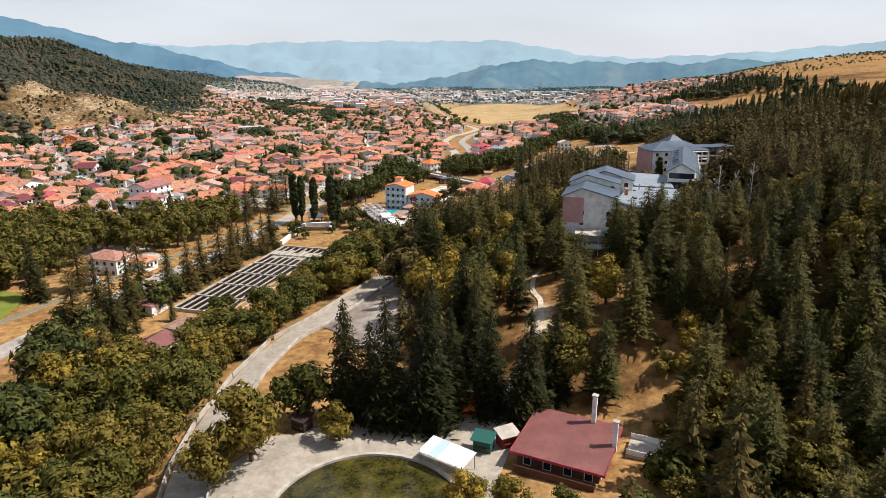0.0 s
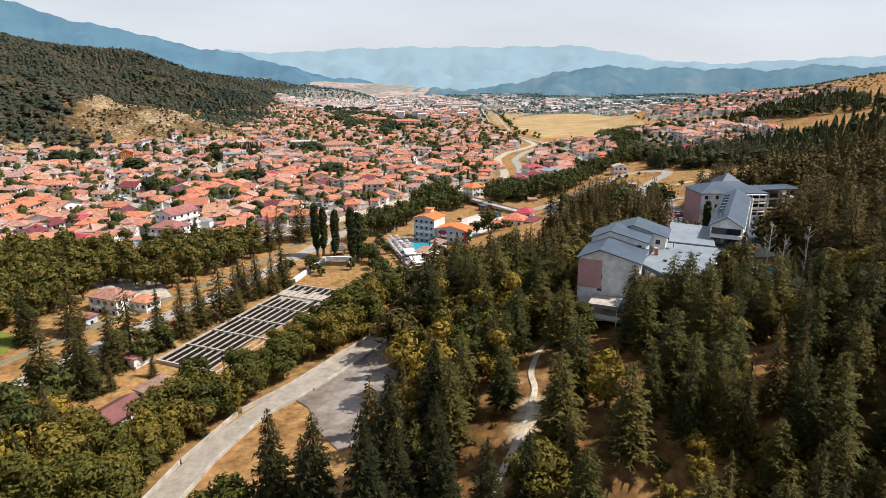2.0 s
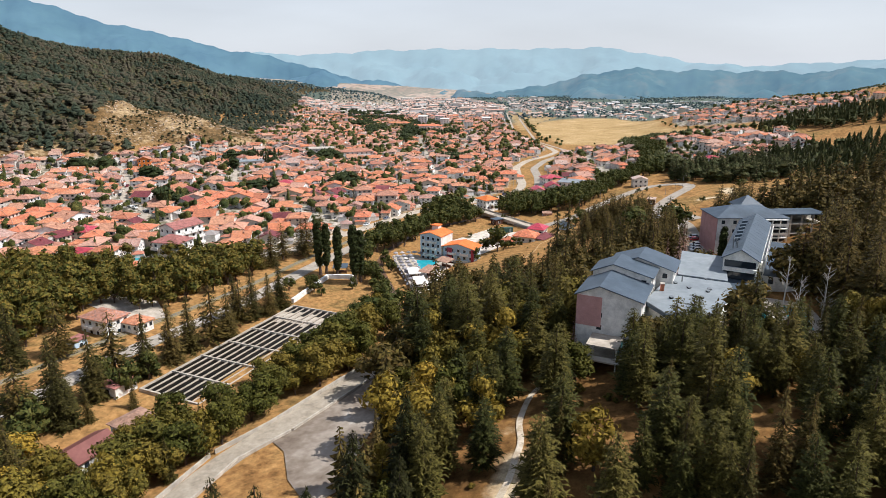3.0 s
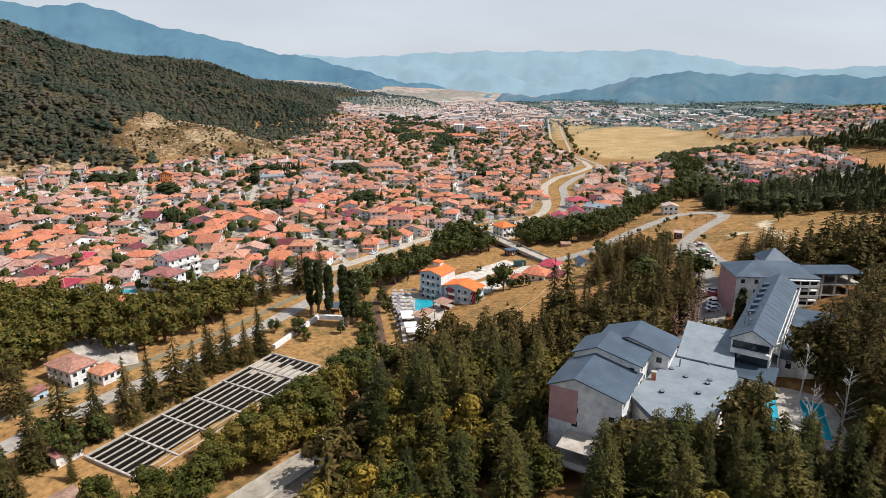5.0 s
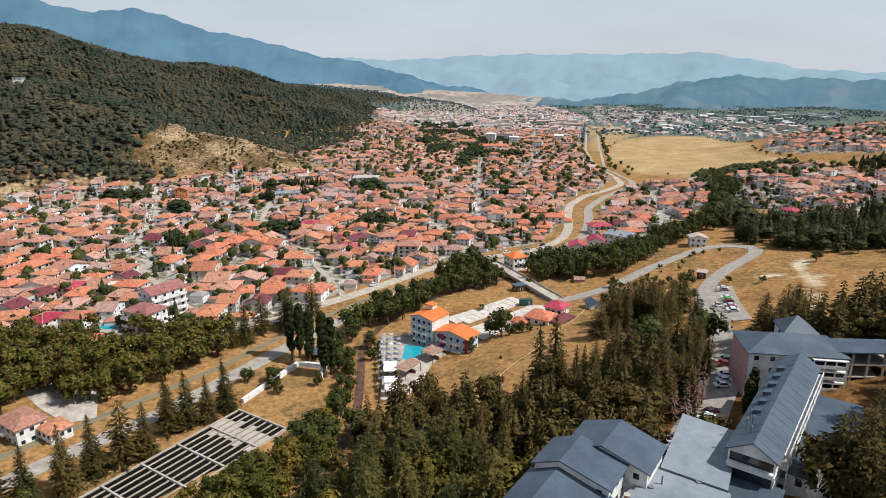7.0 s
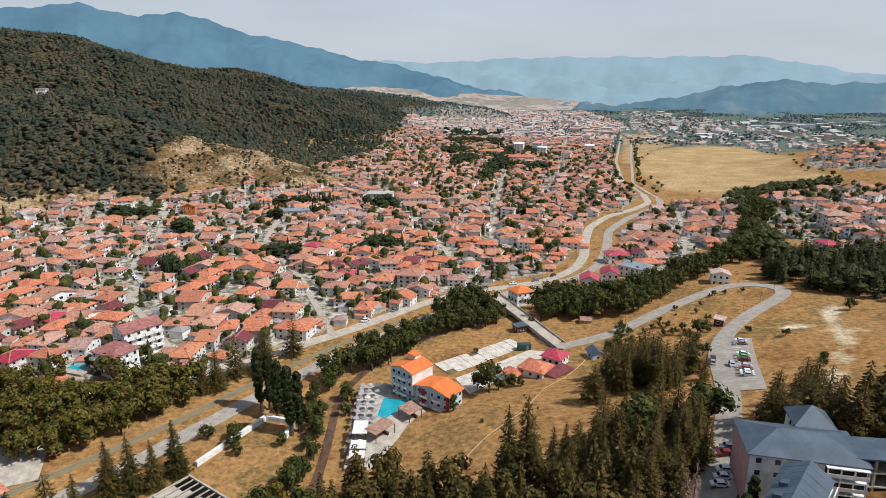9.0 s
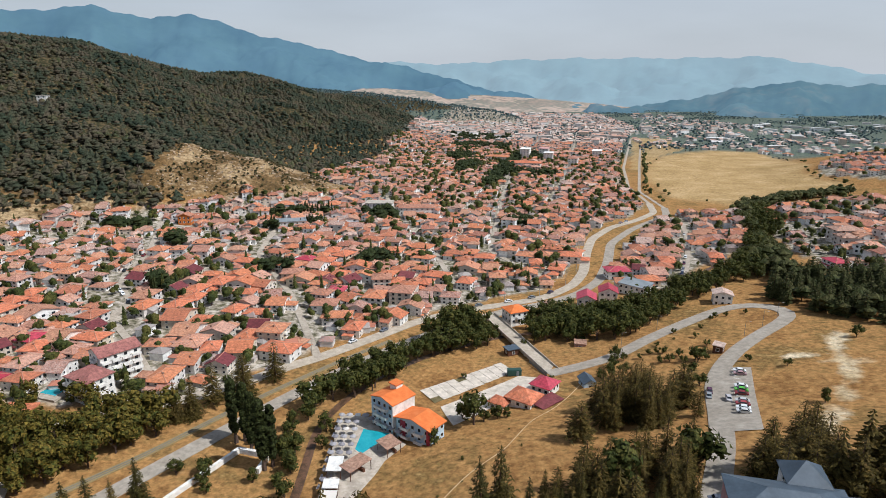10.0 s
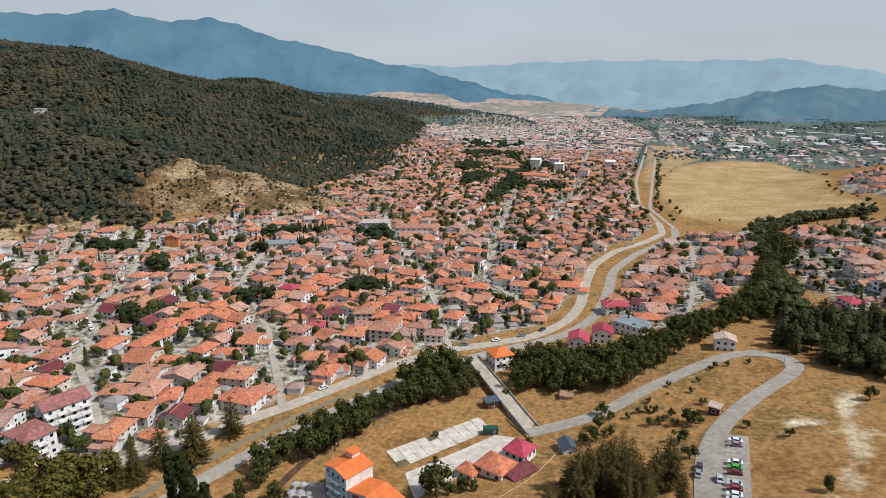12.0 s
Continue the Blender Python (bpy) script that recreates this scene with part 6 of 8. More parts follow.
tagged(new("scree", scatter_mesh("scree", [(stone_v, stone_f, np.zeros(len(stone_f), int))], stones, [material("scree_stones", ["6e5c48", "8c7860", "a8937a", "b8a68e"], scale=0.4, rough=1.0, by="island")])), "broken pale rock on the bare hillside", "rocks", kind="stuff")
# shrubs over the spur and the strip behind the last yards
shrubs = [(x, y, ground(x, y) - 0.2, rr.uniform(0, 6.28), (h := rr.uniform(1.0, 3.6)) * 1.4, h, rr.randrange(2)) for x, y in [p for p in fill(SCAR, 3.6, 63) if math.sin(p[0] / 7 + p[1] / 11 + 2 * math.sin(p[1] / 19)) > -0.25] + fill(BACK_YARDS, 7, 64) + fill([(-470, 360), (-400, 360), (-360, 470), (-380, 520), (-470, 440)], 5.5, 65) + fill([(-360, 690), (-240, 650), (-260, 700), (-335, 760)], 6, 66) if rr.random() < 0.55]
tagged(new("shrubs", scatter_mesh("shrubs", [low_round(s, 2, 8) for s in (57, 58)], shrubs, [leafy("dry_shrubs", ["2e331c", "3d3e24", "50492c", "423c2c"], by="island", scale=0.1), M_BARK])), "dry shrubs on the bare hillside", "scrub", kind="stuff")
# clumps of dark park trees between the houses
clumps = []
for cx, cy, rx, ry, tilt, n, kind in ((-168, 930, 8, 170, 0.155, 170, 0), (-221, 495, 4, 3, 0, 4, 1), (-200, 516, 8, 3, 0.6, 9, 1), (-225, 545, 26, 9, 0.9, 40, 1), (-172, 572, 14, 12, 0, 22, 0), (-118, 885, 34, 12, 0.2, 60, 1), (-212, 900, 12, 60, 0.15, 80, 0), (-165, 1078, 14, 30, 0.1, 50, 0), (-262, 1010, 20, 50, 0.3, 60, 0), (-120, 460, 12, 8, 0.5, 16, 0), (-160, 420, 9, 9, 0, 12, 1), (-60, 600, 9, 12, 0, 12, 0), (-250, 430, 10, 8, 0, 12, 0),
                                      (-190, 360, 8, 10, 0, 10, 1), (-300, 440, 14, 8, 0.4, 18, 0), (-300, 1200, 60, 60, 0, 120, 0), (-360, 1400, 60, 90, 0, 130, 0)):
    for _ in range(n):
        a, q = rr.uniform(0, 6.28), math.sqrt(rr.random())
        u, v = math.cos(a) * q * rx, math.sin(a) * q * ry
        x, y = cx + u * math.cos(tilt) - v * math.sin(tilt), cy + u * math.sin(tilt) + v * math.cos(tilt)
        h = rr.uniform(7, 12.5)
        clumps.append((x, y, ground(x, y) - 0.2, rr.uniform(0, 6.28), h * rr.uniform(0.9, 1.2), h, rr.randrange(2) + 2 * (kind and rr.random() < 0.7)))
tagged(new("park_clumps", scatter_mesh("park_clumps", [low_round(s, 4, 10) for s in (54, 55)] + LOW_C[:2], clumps, [leafy("dark_park_leaves", ["232c18", "30381c", "3e4324"], by="island", scale=0.1), M_BARK])), "clumps of dark trees in the town's small parks", "trees", kind="stuff")

# garden trees between the houses
gardens = []
gr = random.Random(8)
for x, y in fill(TOWN, 7.2, 18) + fill(TOWN_EAST, 9, 19) + fill(TOWN_FAR_EAST, 8, 20) + fill(TOWN_HILL, 11, 21):
    q = gr.random()
    if q < (0.5 if y < 620 else 0.42 if y < 1180 else 0.16) and not near_line(x, y, ROADS, 4.5) and not near_line(x, y, STREETS, 3):
        h = (1.3 if y > 620 else 1.0) * gr.uniform(3.0, 7.6) if q % 0.1 < 0.085 else gr.uniform(7, 11)
        gardens.append((x, y, ground(x, y) - 0.2, gr.uniform(0, 6.28), h * gr.uniform(0.8, 1.2), h, gr.randrange(3) if q % 0.1 < 0.092 else 3))
PLAIN_TREES = [(-420, 1250), (60, 1300), (420, 1300), (900, 2000), (800, 3300), (-200, 3300), (-560, 2700), (-420, 2200)]
for x, y in fill(PLAIN_TREES, 15, 22):
    if gr.random() < 0.3 + 0.38 * math.sin(x / 53 + 1.7 * math.sin(y / 90)) and not within(x, y, FIELD):
        h = gr.uniform(5.5, 10.5)
        gardens.append((x, y, ground(x, y) - 0.2, gr.uniform(0, 6.28), h * gr.uniform(1.2, 1.8), h, gr.randrange(3)))
for line in (FIELD + FIELD[:1],):
    for (xa, ya), (xb, yb) in zip(line, line[1:]):
        n = int(math.hypot(xb - xa, yb - ya) / 9)
        for i in range(n):
            if gr.random() < 0.6:
                h = gr.uniform(3, 7)
                x, y = xa + (xb - xa) * i / n + gr.uniform(-6, 6), ya + (yb - ya) * i / n + gr.uniform(-6, 6)
                if not within(x, y, FIELD) and not near_line(x, y, ROADS, 5):
                    gardens.append((x, y, ground(x, y) - 0.2, gr.uniform(0, 6.28), h * 1.4, h, gr.randrange(3)))
for x, y in fill(KNOLL, 14, 23):
    h = gr.uniform(7, 11)
    if ground(x, y) > -22:
        gardens.append((x, y, ground(x, y) - 0.5, gr.uniform(0, 6.28), h * 1.6, h, gr.randrange(3)))
for line, gap in ((ROAD_TOWN[17:], 6), (ROAD_RIVER[19:], -6)):
    for (xa, ya), (xb, yb) in zip(line, line[1:]):
        n = int(math.hypot(xb - xa, yb - ya) / 8)
        for i in range(n):
            if gr.random() < 0.55:
                h = gr.uniform(4, 8.5)
                x, y = xa + (xb - xa) * i / n - gap + gr.uniform(-2, 2), ya + (yb - ya) * i / n
                gardens.append((x, y, ground(x, y) - 0.2, gr.uniform(0, 6.28), h * 1.1, h, gr.randrange(3)))
FEW_R = [low_round(s, 2, 4) for s in (34, 35, 36)]
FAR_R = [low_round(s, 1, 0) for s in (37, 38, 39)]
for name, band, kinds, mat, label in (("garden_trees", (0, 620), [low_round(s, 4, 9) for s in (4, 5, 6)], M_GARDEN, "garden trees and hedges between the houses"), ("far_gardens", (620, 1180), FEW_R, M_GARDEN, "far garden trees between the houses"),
                                      ("distant_trees", (1180, 9000), FAR_R, M_DISTANT_HAZE, "distant grey-green trees on the plain")):
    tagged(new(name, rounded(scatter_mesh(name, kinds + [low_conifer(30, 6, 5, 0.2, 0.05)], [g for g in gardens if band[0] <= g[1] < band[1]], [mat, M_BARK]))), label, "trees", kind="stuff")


# ---- large buildings ----
def building(name, label, category, x, y, w, d, turn, eave, roof, rise, wall_mat, roof_mat, storeys=2, per=3, base=None, balconies=(), over=0.6, shift=0.0, tall=2.9, sides=(0, 1, 2, 3), group="", skip=None, mesh=None):
    """A block with walls down into the ground, a roof with eaves, and its windows."""
    c, s = math.cos(radians(turn)), math.sin(radians(turn))
    foot = min(ground(x + a * w / 2 * c - b * d / 2 * s, y + a * w / 2 * s + b * d / 2 * c) for a in (-1, 1) for b in (-1, 1)) - 0.6 if base is None else base
    root = thing(name, label, category, x, y, foot, turn, group)
    e = eave - foot
    body = Shape().box(0, 0, 0, w, d, e)
    if roof == "gable":
        r = shift * w / 2
        body.add([(-w / 2, -d / 2, e), (w / 2, -d / 2, e), (r, -d / 2, e + rise), (-w / 2, d / 2, e), (w / 2, d / 2, e), (r, d / 2, e + rise)], [(0, 1, 2), (5, 4, 3)])
    part("wall", body, wall_mat, root)
    top = Shape()
    if roof == "gable":
        top.gable(w, d, e, rise, over, shift=shift)
    elif roof == "hip":
        top.hip(w, d, e, rise, over)
    elif roof == "mono":
        hw, hd = w / 2 + over, d / 2 + over
        top.prism([(-hw, -hd), (hw, -hd), (hw, hd), (-hw, hd)], [e, e, e + rise, e + rise], [e + 0.25, e + 0.25, e + rise + 0.25, e + rise + 0.25])
    else:
        top.box(0, 0, e, w + 2 * over, d + 2 * over, 0.3)
    part("roof", top, roof_mat, root)
    facade(root, w, d, storeys, e - storeys * tall - 0.1, per, tall, balconies, mesh, sides, skip)
    return root


U = -17
# the hotel's stepped wing
wing = building("hotel_wing", "white and pink hotel wing with a grey metal roof", "hotel", 40.6, 172.6, 14, 12.5, U, 27.4, "gable", 2.3, M_WHITE, M_GREYROOF, 4, 4, shift=-0.3, group="hotel", skip=lambda side, st, k: side == 0 and (k in (0, 2) or st == 3))
part("pink_panel", Shape().box(-4.2, -6.3, 27.2 - wing.location.z - 7.0, 5.6, 0.12, 7.0), M_PINK, wing, "dusty pink wall panel")
building("hotel_wing", "white hotel wing with a stepped grey roof", "hotel", 43.9, 182.6, 13.5, 8.5, U, 29.2, "gable", 2.1, M_WHITE, M_GREYROOF, 4, 4, shift=-0.3, group="hotel")
building("hotel_wing", "white hotel wing with a broad grey roof", "hotel", 49.4, 190.2, 15, 9.5, U, 28.9, "gable", 2.4, M_WHITE, M_GREYROOF, 4, 4, shift=-0.1, group="hotel")


def hall(label, outline, z, mat, lift=0.0, low=None):
    """A large room under one broad roof of any outline; lift raises the far end."""
    foot = min(ground(x, y) for x, y in outline) - 0.6
    cx, cy = sum(p[0] for p in outline) / len(outline), sum(p[1] for p in outline) / len(outline)
    root = thing("hotel_hall", label, "hotel", cx, cy, foot, group="hotel")
    loc = [(x - cx, y - cy) for x, y in outline]
    part("wall", Shape().prism([(x * 0.95, y * 0.95) for x, y in loc], 0, z - foot), M_WHITE, root)
    ys = [p[1] for p in loc]
    t = [z - foot + lift * (y - min(ys)) / (max(ys) - min(ys)) for y in ys]
    part("roof", Shape().prism(loc, [v - 0.05 for v in t], [v + 0.35 for v in t]), mat, root)
    part("parapet", Shape().prism([(x * 1.01, y * 1.01) for x, y in loc], [v - 0.6 for v in t], [v + 0.1 for v in t]), M_GREYROOF, root)
    return root


f1 = hall("pale grey low-pitched hall roof between the wings", [(47.2, 171.5), (56.2, 190.5), (69, 186.5), (68.8, 183), (60.6, 164), (50.6, 164.4)], 25.0, M_PALEROOF, 0.5)
f2 = hall("pale grey hall roof beside the car park", [(57.6, 190), (62.4, 210), (72.6, 206), (68.6, 186.6)], 25.8, M_PALEROOF, 0.7)
for x, y, k in ((52, 178.5, 1), (56, 184, 0), (58.5, 181, 0), (63, 180.5, 0), (62.3, 179, 0), (53.2, 173.5, 0), (60, 174.5, 0), (57.8, 185.6, 2), (64, 188, 0)):
    z = 25.7
    if k == 1:
        ob = thing("chimney", "orange brick chimney on the hall roof", "chimney", x, y, z - 0.4)
        part("stack", Shape().box(0, 0, 0, 0.8, 0.8, 2.0), M_TILE_ORANGE, ob)
        part("cap", Shape().box(0, 0, 2.0, 1.0, 1.0, 0.18), M_CONC, ob)
    elif k == 2:
        ob = thing("flue", "thin steel flue pipe on the roof", "flue", x, y, z - 0.4)
        part("pipe", Shape().tube((0, 0, 0), (0, 0, 2.2), 0.14, 0.14, 8), M_METAL, ob)
    else:
        ob = thing("roof_vent", "small dark roof vent", "vent", x, y, z - 0.4, 30, "roof vents")
        part("box", Shape().box(0, 0, 0, 0.7, 0.6, 0.6), M_TYRE, ob)
        part("hood", Shape().prism([(-0.42, -0.4), (0.42, -0.4), (0.42, 0.4), (-0.42, 0.4)], [0.6, 0.6, 0.75, 0.75], [0.68, 0.68, 0.85, 0.85]), M_METAL, ob)
L = -20.3
long_wing = building("hotel_wing", "long hotel wing with a grey gabled roof", "hotel", 80.8, 214.6, 7.8, 46, L, 30.0, "gable", 2.3, M_WHITE, M_GREYROOF, 3, 3, group="hotel", mesh=WINDOW_WIDE)
DORMER = Shape().prism([(-0.75, -0.8), (0.75, -0.8), (0.75, 0.8), (-0.75, 0.8)], [-0.5] * 4, [0.55, 0.95, 0.95, 0.55]).mesh("dormer", [M_GREYROOF])
DORMER_PANE = Shape().box(-0.78, 0, -0.12, 0.06, 1.3, 0.6).mesh("pane", [M_GLASS])
for k in range(6):
    d = part("dormer", DORMER, None, long_wing, "dark dormer window in the roof")
    d.matrix_basis = pose(-2.3, -9 + k * 4.6, 30.0 - long_wing.location.z + 1.15)
    part("pane", DORMER_PANE, None, d)
building("hotel_wing", "low flat-roofed passage beside the long wing", "hotel", 90.2, 213.0, 9.0, 36, L, 24.6, "flat", 0, M_WHITE, M_GREYROOF, 1, 2, group="hotel", over=0.2)
cross = building("hotel_wing", "pink and white cross wing with a grey hipped roof", "hotel", 88.6, 247.3, 22, 13, 8, 30.0, "hip", 2.8, M_WHITE, M_GREYROOF, 3, 6, group="hotel", skip=lambda side, st, k: side == 0 and k > 2)
part("pink_panel", Shape().box(-11.05, 0, 0.5, 0.14, 13.1, 30.0 - cross.location.z - 0.8), M_PINK, cross, "dusty pink end wall")
building("hotel_turret", "square turret with a pyramid roof", "hotel", 92, 257, 7.5, 7.5, 8, 31.0, "hip", 3.2, M_WHITE, M_GREYROOF, 1, 1, group="hotel")
part("glazed_front", Shape().box(0, -23.06, 30.0 - long_wing.location.z - 5.6, 7.2, 0.14, 5.0), M_GLASS, long_wing, "dark glazed gable front")
part("balcony_band", Shape().box(0, -23.5, 30.0 - long_wing.location.z - 3.2, 7.7, 1.0, 0.9), M_WHITE, long_wing)
building("hotel_wing", "low grey-roofed link between hotel wings", "hotel", 73.2, 190.2, 8.5, 6.5, L, 23.6, "mono", 0.8, M_WHITE, M_GREYROOF, 1, 2, group="hotel", over=0.3)
# galleries along the long wing's east side
lz = 30.0 - long_wing.location.z
for k in range(3):
    part("gallery", Shape().box(4.6, 2, lz - 1.2 - 2.9 * k, 1.4, 40, 0.18).box(5.25, 2, lz - 1.1 - 2.9 * k, 0.1, 40, 0.95), M_WHITE, long_wing)
for k in range(11):
    part("gallery_post", Shape().box(5.2, -18 + k * 4, lz - 9, 0.22, 0.22, 8.6), M_WHITE, long_wing)
# standing seams on the long roof
for k in range(16):
    for side in (-1, 1):
        y = -21.5 + k * 2.87
        part("roof_seam", Shape().add([(0.1 * side, y + e, lz + 2.49 + h) for e in (0, 0.05) for h in (0, 0.025)] + [(4.3 * side, y + e, lz + 2.49 - 2.3 * 4.2 / 3.9 + h) for e in (0, 0.05) for h in (0, 0.025)], [(0, 1, 5, 4), (1, 3, 7, 5), (3, 2, 6, 7)]), M_GREYROOF, long_wing)
for x, y, k in ((-2.5, -17, 1.4), (-2.0, -14.5, 1.0), (-2.9, -12, 0.8), (-1.4, -19, 1.2)):
    part("roof_duct", Shape().tube((x, y, lz + 0.6), (x, y, lz + 2.0 + k), 0.16, 0.16, 7).tube((x, y, lz + 2.0 + k), (x, y, lz + 2.25 + k), 0.28, 0.1, 7), M_METAL, long_wing, "steel roof cowl")
# open galleries on the cross wing's south face
cz = 30.0 - cross.location.z
# a flat dark sheet on the wall imitates the galleries' shaded depth
part("gallery_recess", Shape().box(7.0, -6.52, cz - 9.4, 7.6, 0.08, 8.9), M_GLASS, cross, "flat dark panel standing for shade in the gallery openings")
for k in range(4):
    part("gallery_slab", Shape().box(7.0, -7.2, cz - 0.5 - 2.9 * k, 7.8, 1.5, 0.22), M_WHITE, cross)
    part("gallery_rail", Shape().box(7.0, -7.9, cz - 2.4 - 2.9 * k, 7.8, 0.12, 0.85), M_WHITE, cross)
for k in range(4):
    part("gallery_post", Shape().box(3.3 + k * 2.45, -7.8, cz - 9.4, 0.25, 0.25, 9.0), M_WHITE, cross)
# open frame of concrete floors at the east end
fx, fy = 105, 249.4
frame_root = thing("open_building", "open concrete frame with a flat grey roof", "building", fx, fy, ground(fx, fy) - 0.8, 14)
fz = 30.6 - frame_root.location.z
part("roof", Shape().box(0, 0, fz, 16, 8.5, 0.35), M_GREYROOF, frame_root)
for k in (1, 2):
    part("floor_slab", Shape().box(0, 0, fz - 3.2 * k, 15.4, 7.8, 0.3), M_CONC, frame_root)
for i in range(5):
    for j in (-1, 1):
        part("column", Shape().box(-7.4 + i * 3.7, j * 3.6, 0, 0.45, 0.45, fz), M_CONC, frame_root)
part("back_wall", Shape().box(0, 2.9, 0, 15, 0.25, fz), M_WHITE, frame_root)
# pavilion below the wing
pav = thing("pavilion", "open pavilion with a pale flat canopy", "pavilion", 38.2, 163.2, ground(38.2, 163.2) - 0.3, U)
pz = 18.6 - pav.location.z
part("canopy", Shape().prism([(-3.4, -3), (3.4, -3), (3.4, 3), (-3.4, 3)], [pz - 0.3, pz - 0.3, pz, pz], [pz - 0.05, pz - 0.05, pz + 0.3, pz + 0.3]), M_PALE, pav)
part("deck", Shape().box(0, 0, pz - 3.6, 8.2, 7, 0.3), M_CONC, pav)
for a in (-1, 1):
    for b in (-1, 1):
        part("post", Shape().box(a * 3, b * 2.6, 0, 0.25, 0.25, pz - 0.1), M_WHITE, pav)
part("rail", Shape().box(0, -3.4, pz - 3.3, 8.2, 0.1, 1.0), M_FRAME, pav)
part("glass_screen", Shape().box(3.3, 0.4, pz - 3.3, 0.1, 4.6, 3.0), M_POOL, pav, "turquoise side screen")


# ---- pools ----
def pool(outline, z, label, deck_mat=M_WHITE):
    cx, cy = sum(p[0] for p in outline) / len(outline), sum(p[1] for p in outline) / len(outline)
    root = thing("swimming_pool", label, "pool", cx, cy, z)
    loc = [(x - cx, y - cy) for x, y in outline]
    part("water", Shape().prism(loc, -0.5, 0.05), M_POOL, root)
    out = [(x * 1.07 + math.copysign(0.2, x), y * 1.05 + math.copysign(0.2, y)) for x, y in loc]
    n = len(loc)
    v = [(x, y, 0.12) for x, y in loc] + [(x, y, 0.12) for x, y in out] + [(x, y, -0.5) for x, y in loc] + [(x, y, -0.5) for x, y in out]
    f = [(i, n + i, n + (i + 1) % n, (i + 1) % n)[::-1] for i in range(n)] + [(n + i, 3 * n + i, 3 * n + (i + 1) % n, n + (i + 1) % n)[::-1] for i in range(n)] + [(i, (i + 1) % n, 2 * n + (i + 1) % n, 2 * n + i)[::-1] for i in range(n)]
    part("coping", Shape().add(v, f), M_PALE, root)
    return root


DECK = -3.45
paved("terrace_pool", [(-41, 293), (-38, 284), (-30, 268), (-22, 246.5), (-14, 248.5), (-13.5, 262), (-14.5, 274), (-12.3, 284.5), (-24, 289.5), (-30, 295)], M_PALE, "pale paved pool terrace", flat=DECK)
pool([(-29.2, 287.2), (-26.0, 275.8), (-22.8, 274.2), (-18.9, 288.2)], DECK, "turquoise swimming pool on the pale terrace")
TZ = ground(78, 182) + 0.5
paved("terrace_hotel", [(68.5, 168), (72.5, 191), (80, 191), (88, 188), (86, 168)], M_PALE, "pale terrace round the hotel pools", flat=TZ)
pool([(70.6, 170.5), (74.2, 190), (77.6, 189.2), (74.2, 170)], TZ, "long turquoise hotel pool")
pool([(78.6, 171), (81.5, 186), (85.4, 185), (83, 171)], TZ, "turquoise hotel pool beside the trees")


def parasol(x, y, z, mat, r, label):
    root = thing("parasol", label, "parasol", x, y, z, group="pool terrace parasols")
    n = 8
    v = [(0, 0, 2.75)] + [(math.cos(i * 6.283 / n) * r, math.sin(i * 6.283 / n) * r, 2.2) for i in range(n)] + [(math.cos(i * 6.283 / n) * r, math.sin(i * 6.283 / n) * r, 2.0) for i in range(n)]
    part("canopy", Shape().add(v, [(0, 1 + i, 1 + (i + 1) % n) for i in range(n)] + [(1 + i, 1 + n + i, 1 + n + (i + 1) % n, 1 + (i + 1) % n) for i in range(n)]), mat, root)
    part("pole", Shape().tube((0, 0, 0), (0, 0, 2.7), 0.04, 0.04, 6), M_METAL, root)
    part("base", Shape().tube((0, 0, 0), (0, 0, 0.1), 0.3, 0.28, 8), M_CONC, root)


def lounger(x, y, z, turn, mat):
    root = thing("sun_lounger", "grey sun lounger on the pool terrace", "lounger", x, y, z, turn, "sun loungers")
    part("mattress", Shape().box(0, -0.3, 0.3, 0.65, 1.3, 0.1), mat, root)
    part("backrest", Shape().prism([(-0.32, 0.35), (0.32, 0.35), (0.32, 0.95), (-0.32, 0.95)], [0.3, 0.3, 0.65, 0.65], [0.4, 0.4, 0.75, 0.75]), mat, root)
    for a in (-1, 1):
        for b in (-0.85, 0.35):
            part("leg", Shape().box(a * 0.28, b, 0, 0.06, 0.06, 0.3), M_METAL, root)


pr = random.Random(3)
M_SHADE_GREY = material("grey_canvas", ["6e6a6e", "8c888a", "aeaaaa"], scale=1, rough=0.9, by="object")
for i in range(9):
    for j in range(3):
        u = i / 8
        x, y = -38.8 + u * 13.5 + j * 2.6, 289.5 - u * 33 + j * 1.0
        if j < 2 or i < 6:
            parasol(x, y, DECK, pr.choice((M_SHADE_GREY, M_SHADE_GREY, M_CANVAS, M_SHADE_GREY)), 1.05, "grey canvas parasol on the pool terrace")
        if j < 2:
            lounger(x - 0.8, y - 1.5, DECK, 15, M_SHADE_GREY)
for i in range(6):
    parasol(-31 + i * 2.9, 292.2 - i * 0.95, DECK, M_SHADE_GREY, 1.3, "grey canvas parasol on the pool terrace")


def shelter(label, x, y, w, d, turn, z, tall, mat):
    root = thing("shelter", label, "shelter", x, y, z, turn)
    part("canopy", Shape().prism([(-w / 2, -d / 2), (w / 2, -d / 2), (w / 2, d / 2), (-w / 2, d / 2)], [tall, tall, tall + 0.5, tall + 0.5], [tall + 0.2, tall + 0.2, tall + 0.7, tall + 0.7]), mat, root)
    for a in (-1, 1):
        for b in (-1, 1):
            part("post", Shape().box(a * (w / 2 - 0.3), b * (d / 2 - 0.3), 0, 0.18, 0.18, tall + (0.1 if b < 0 else 0.45)), M_TIMBER, root)
    part("bar_counter", Shape().box(0, d * 0.2, 0, w * 0.7, 0.6, 1.05), M_TIMBER, root)


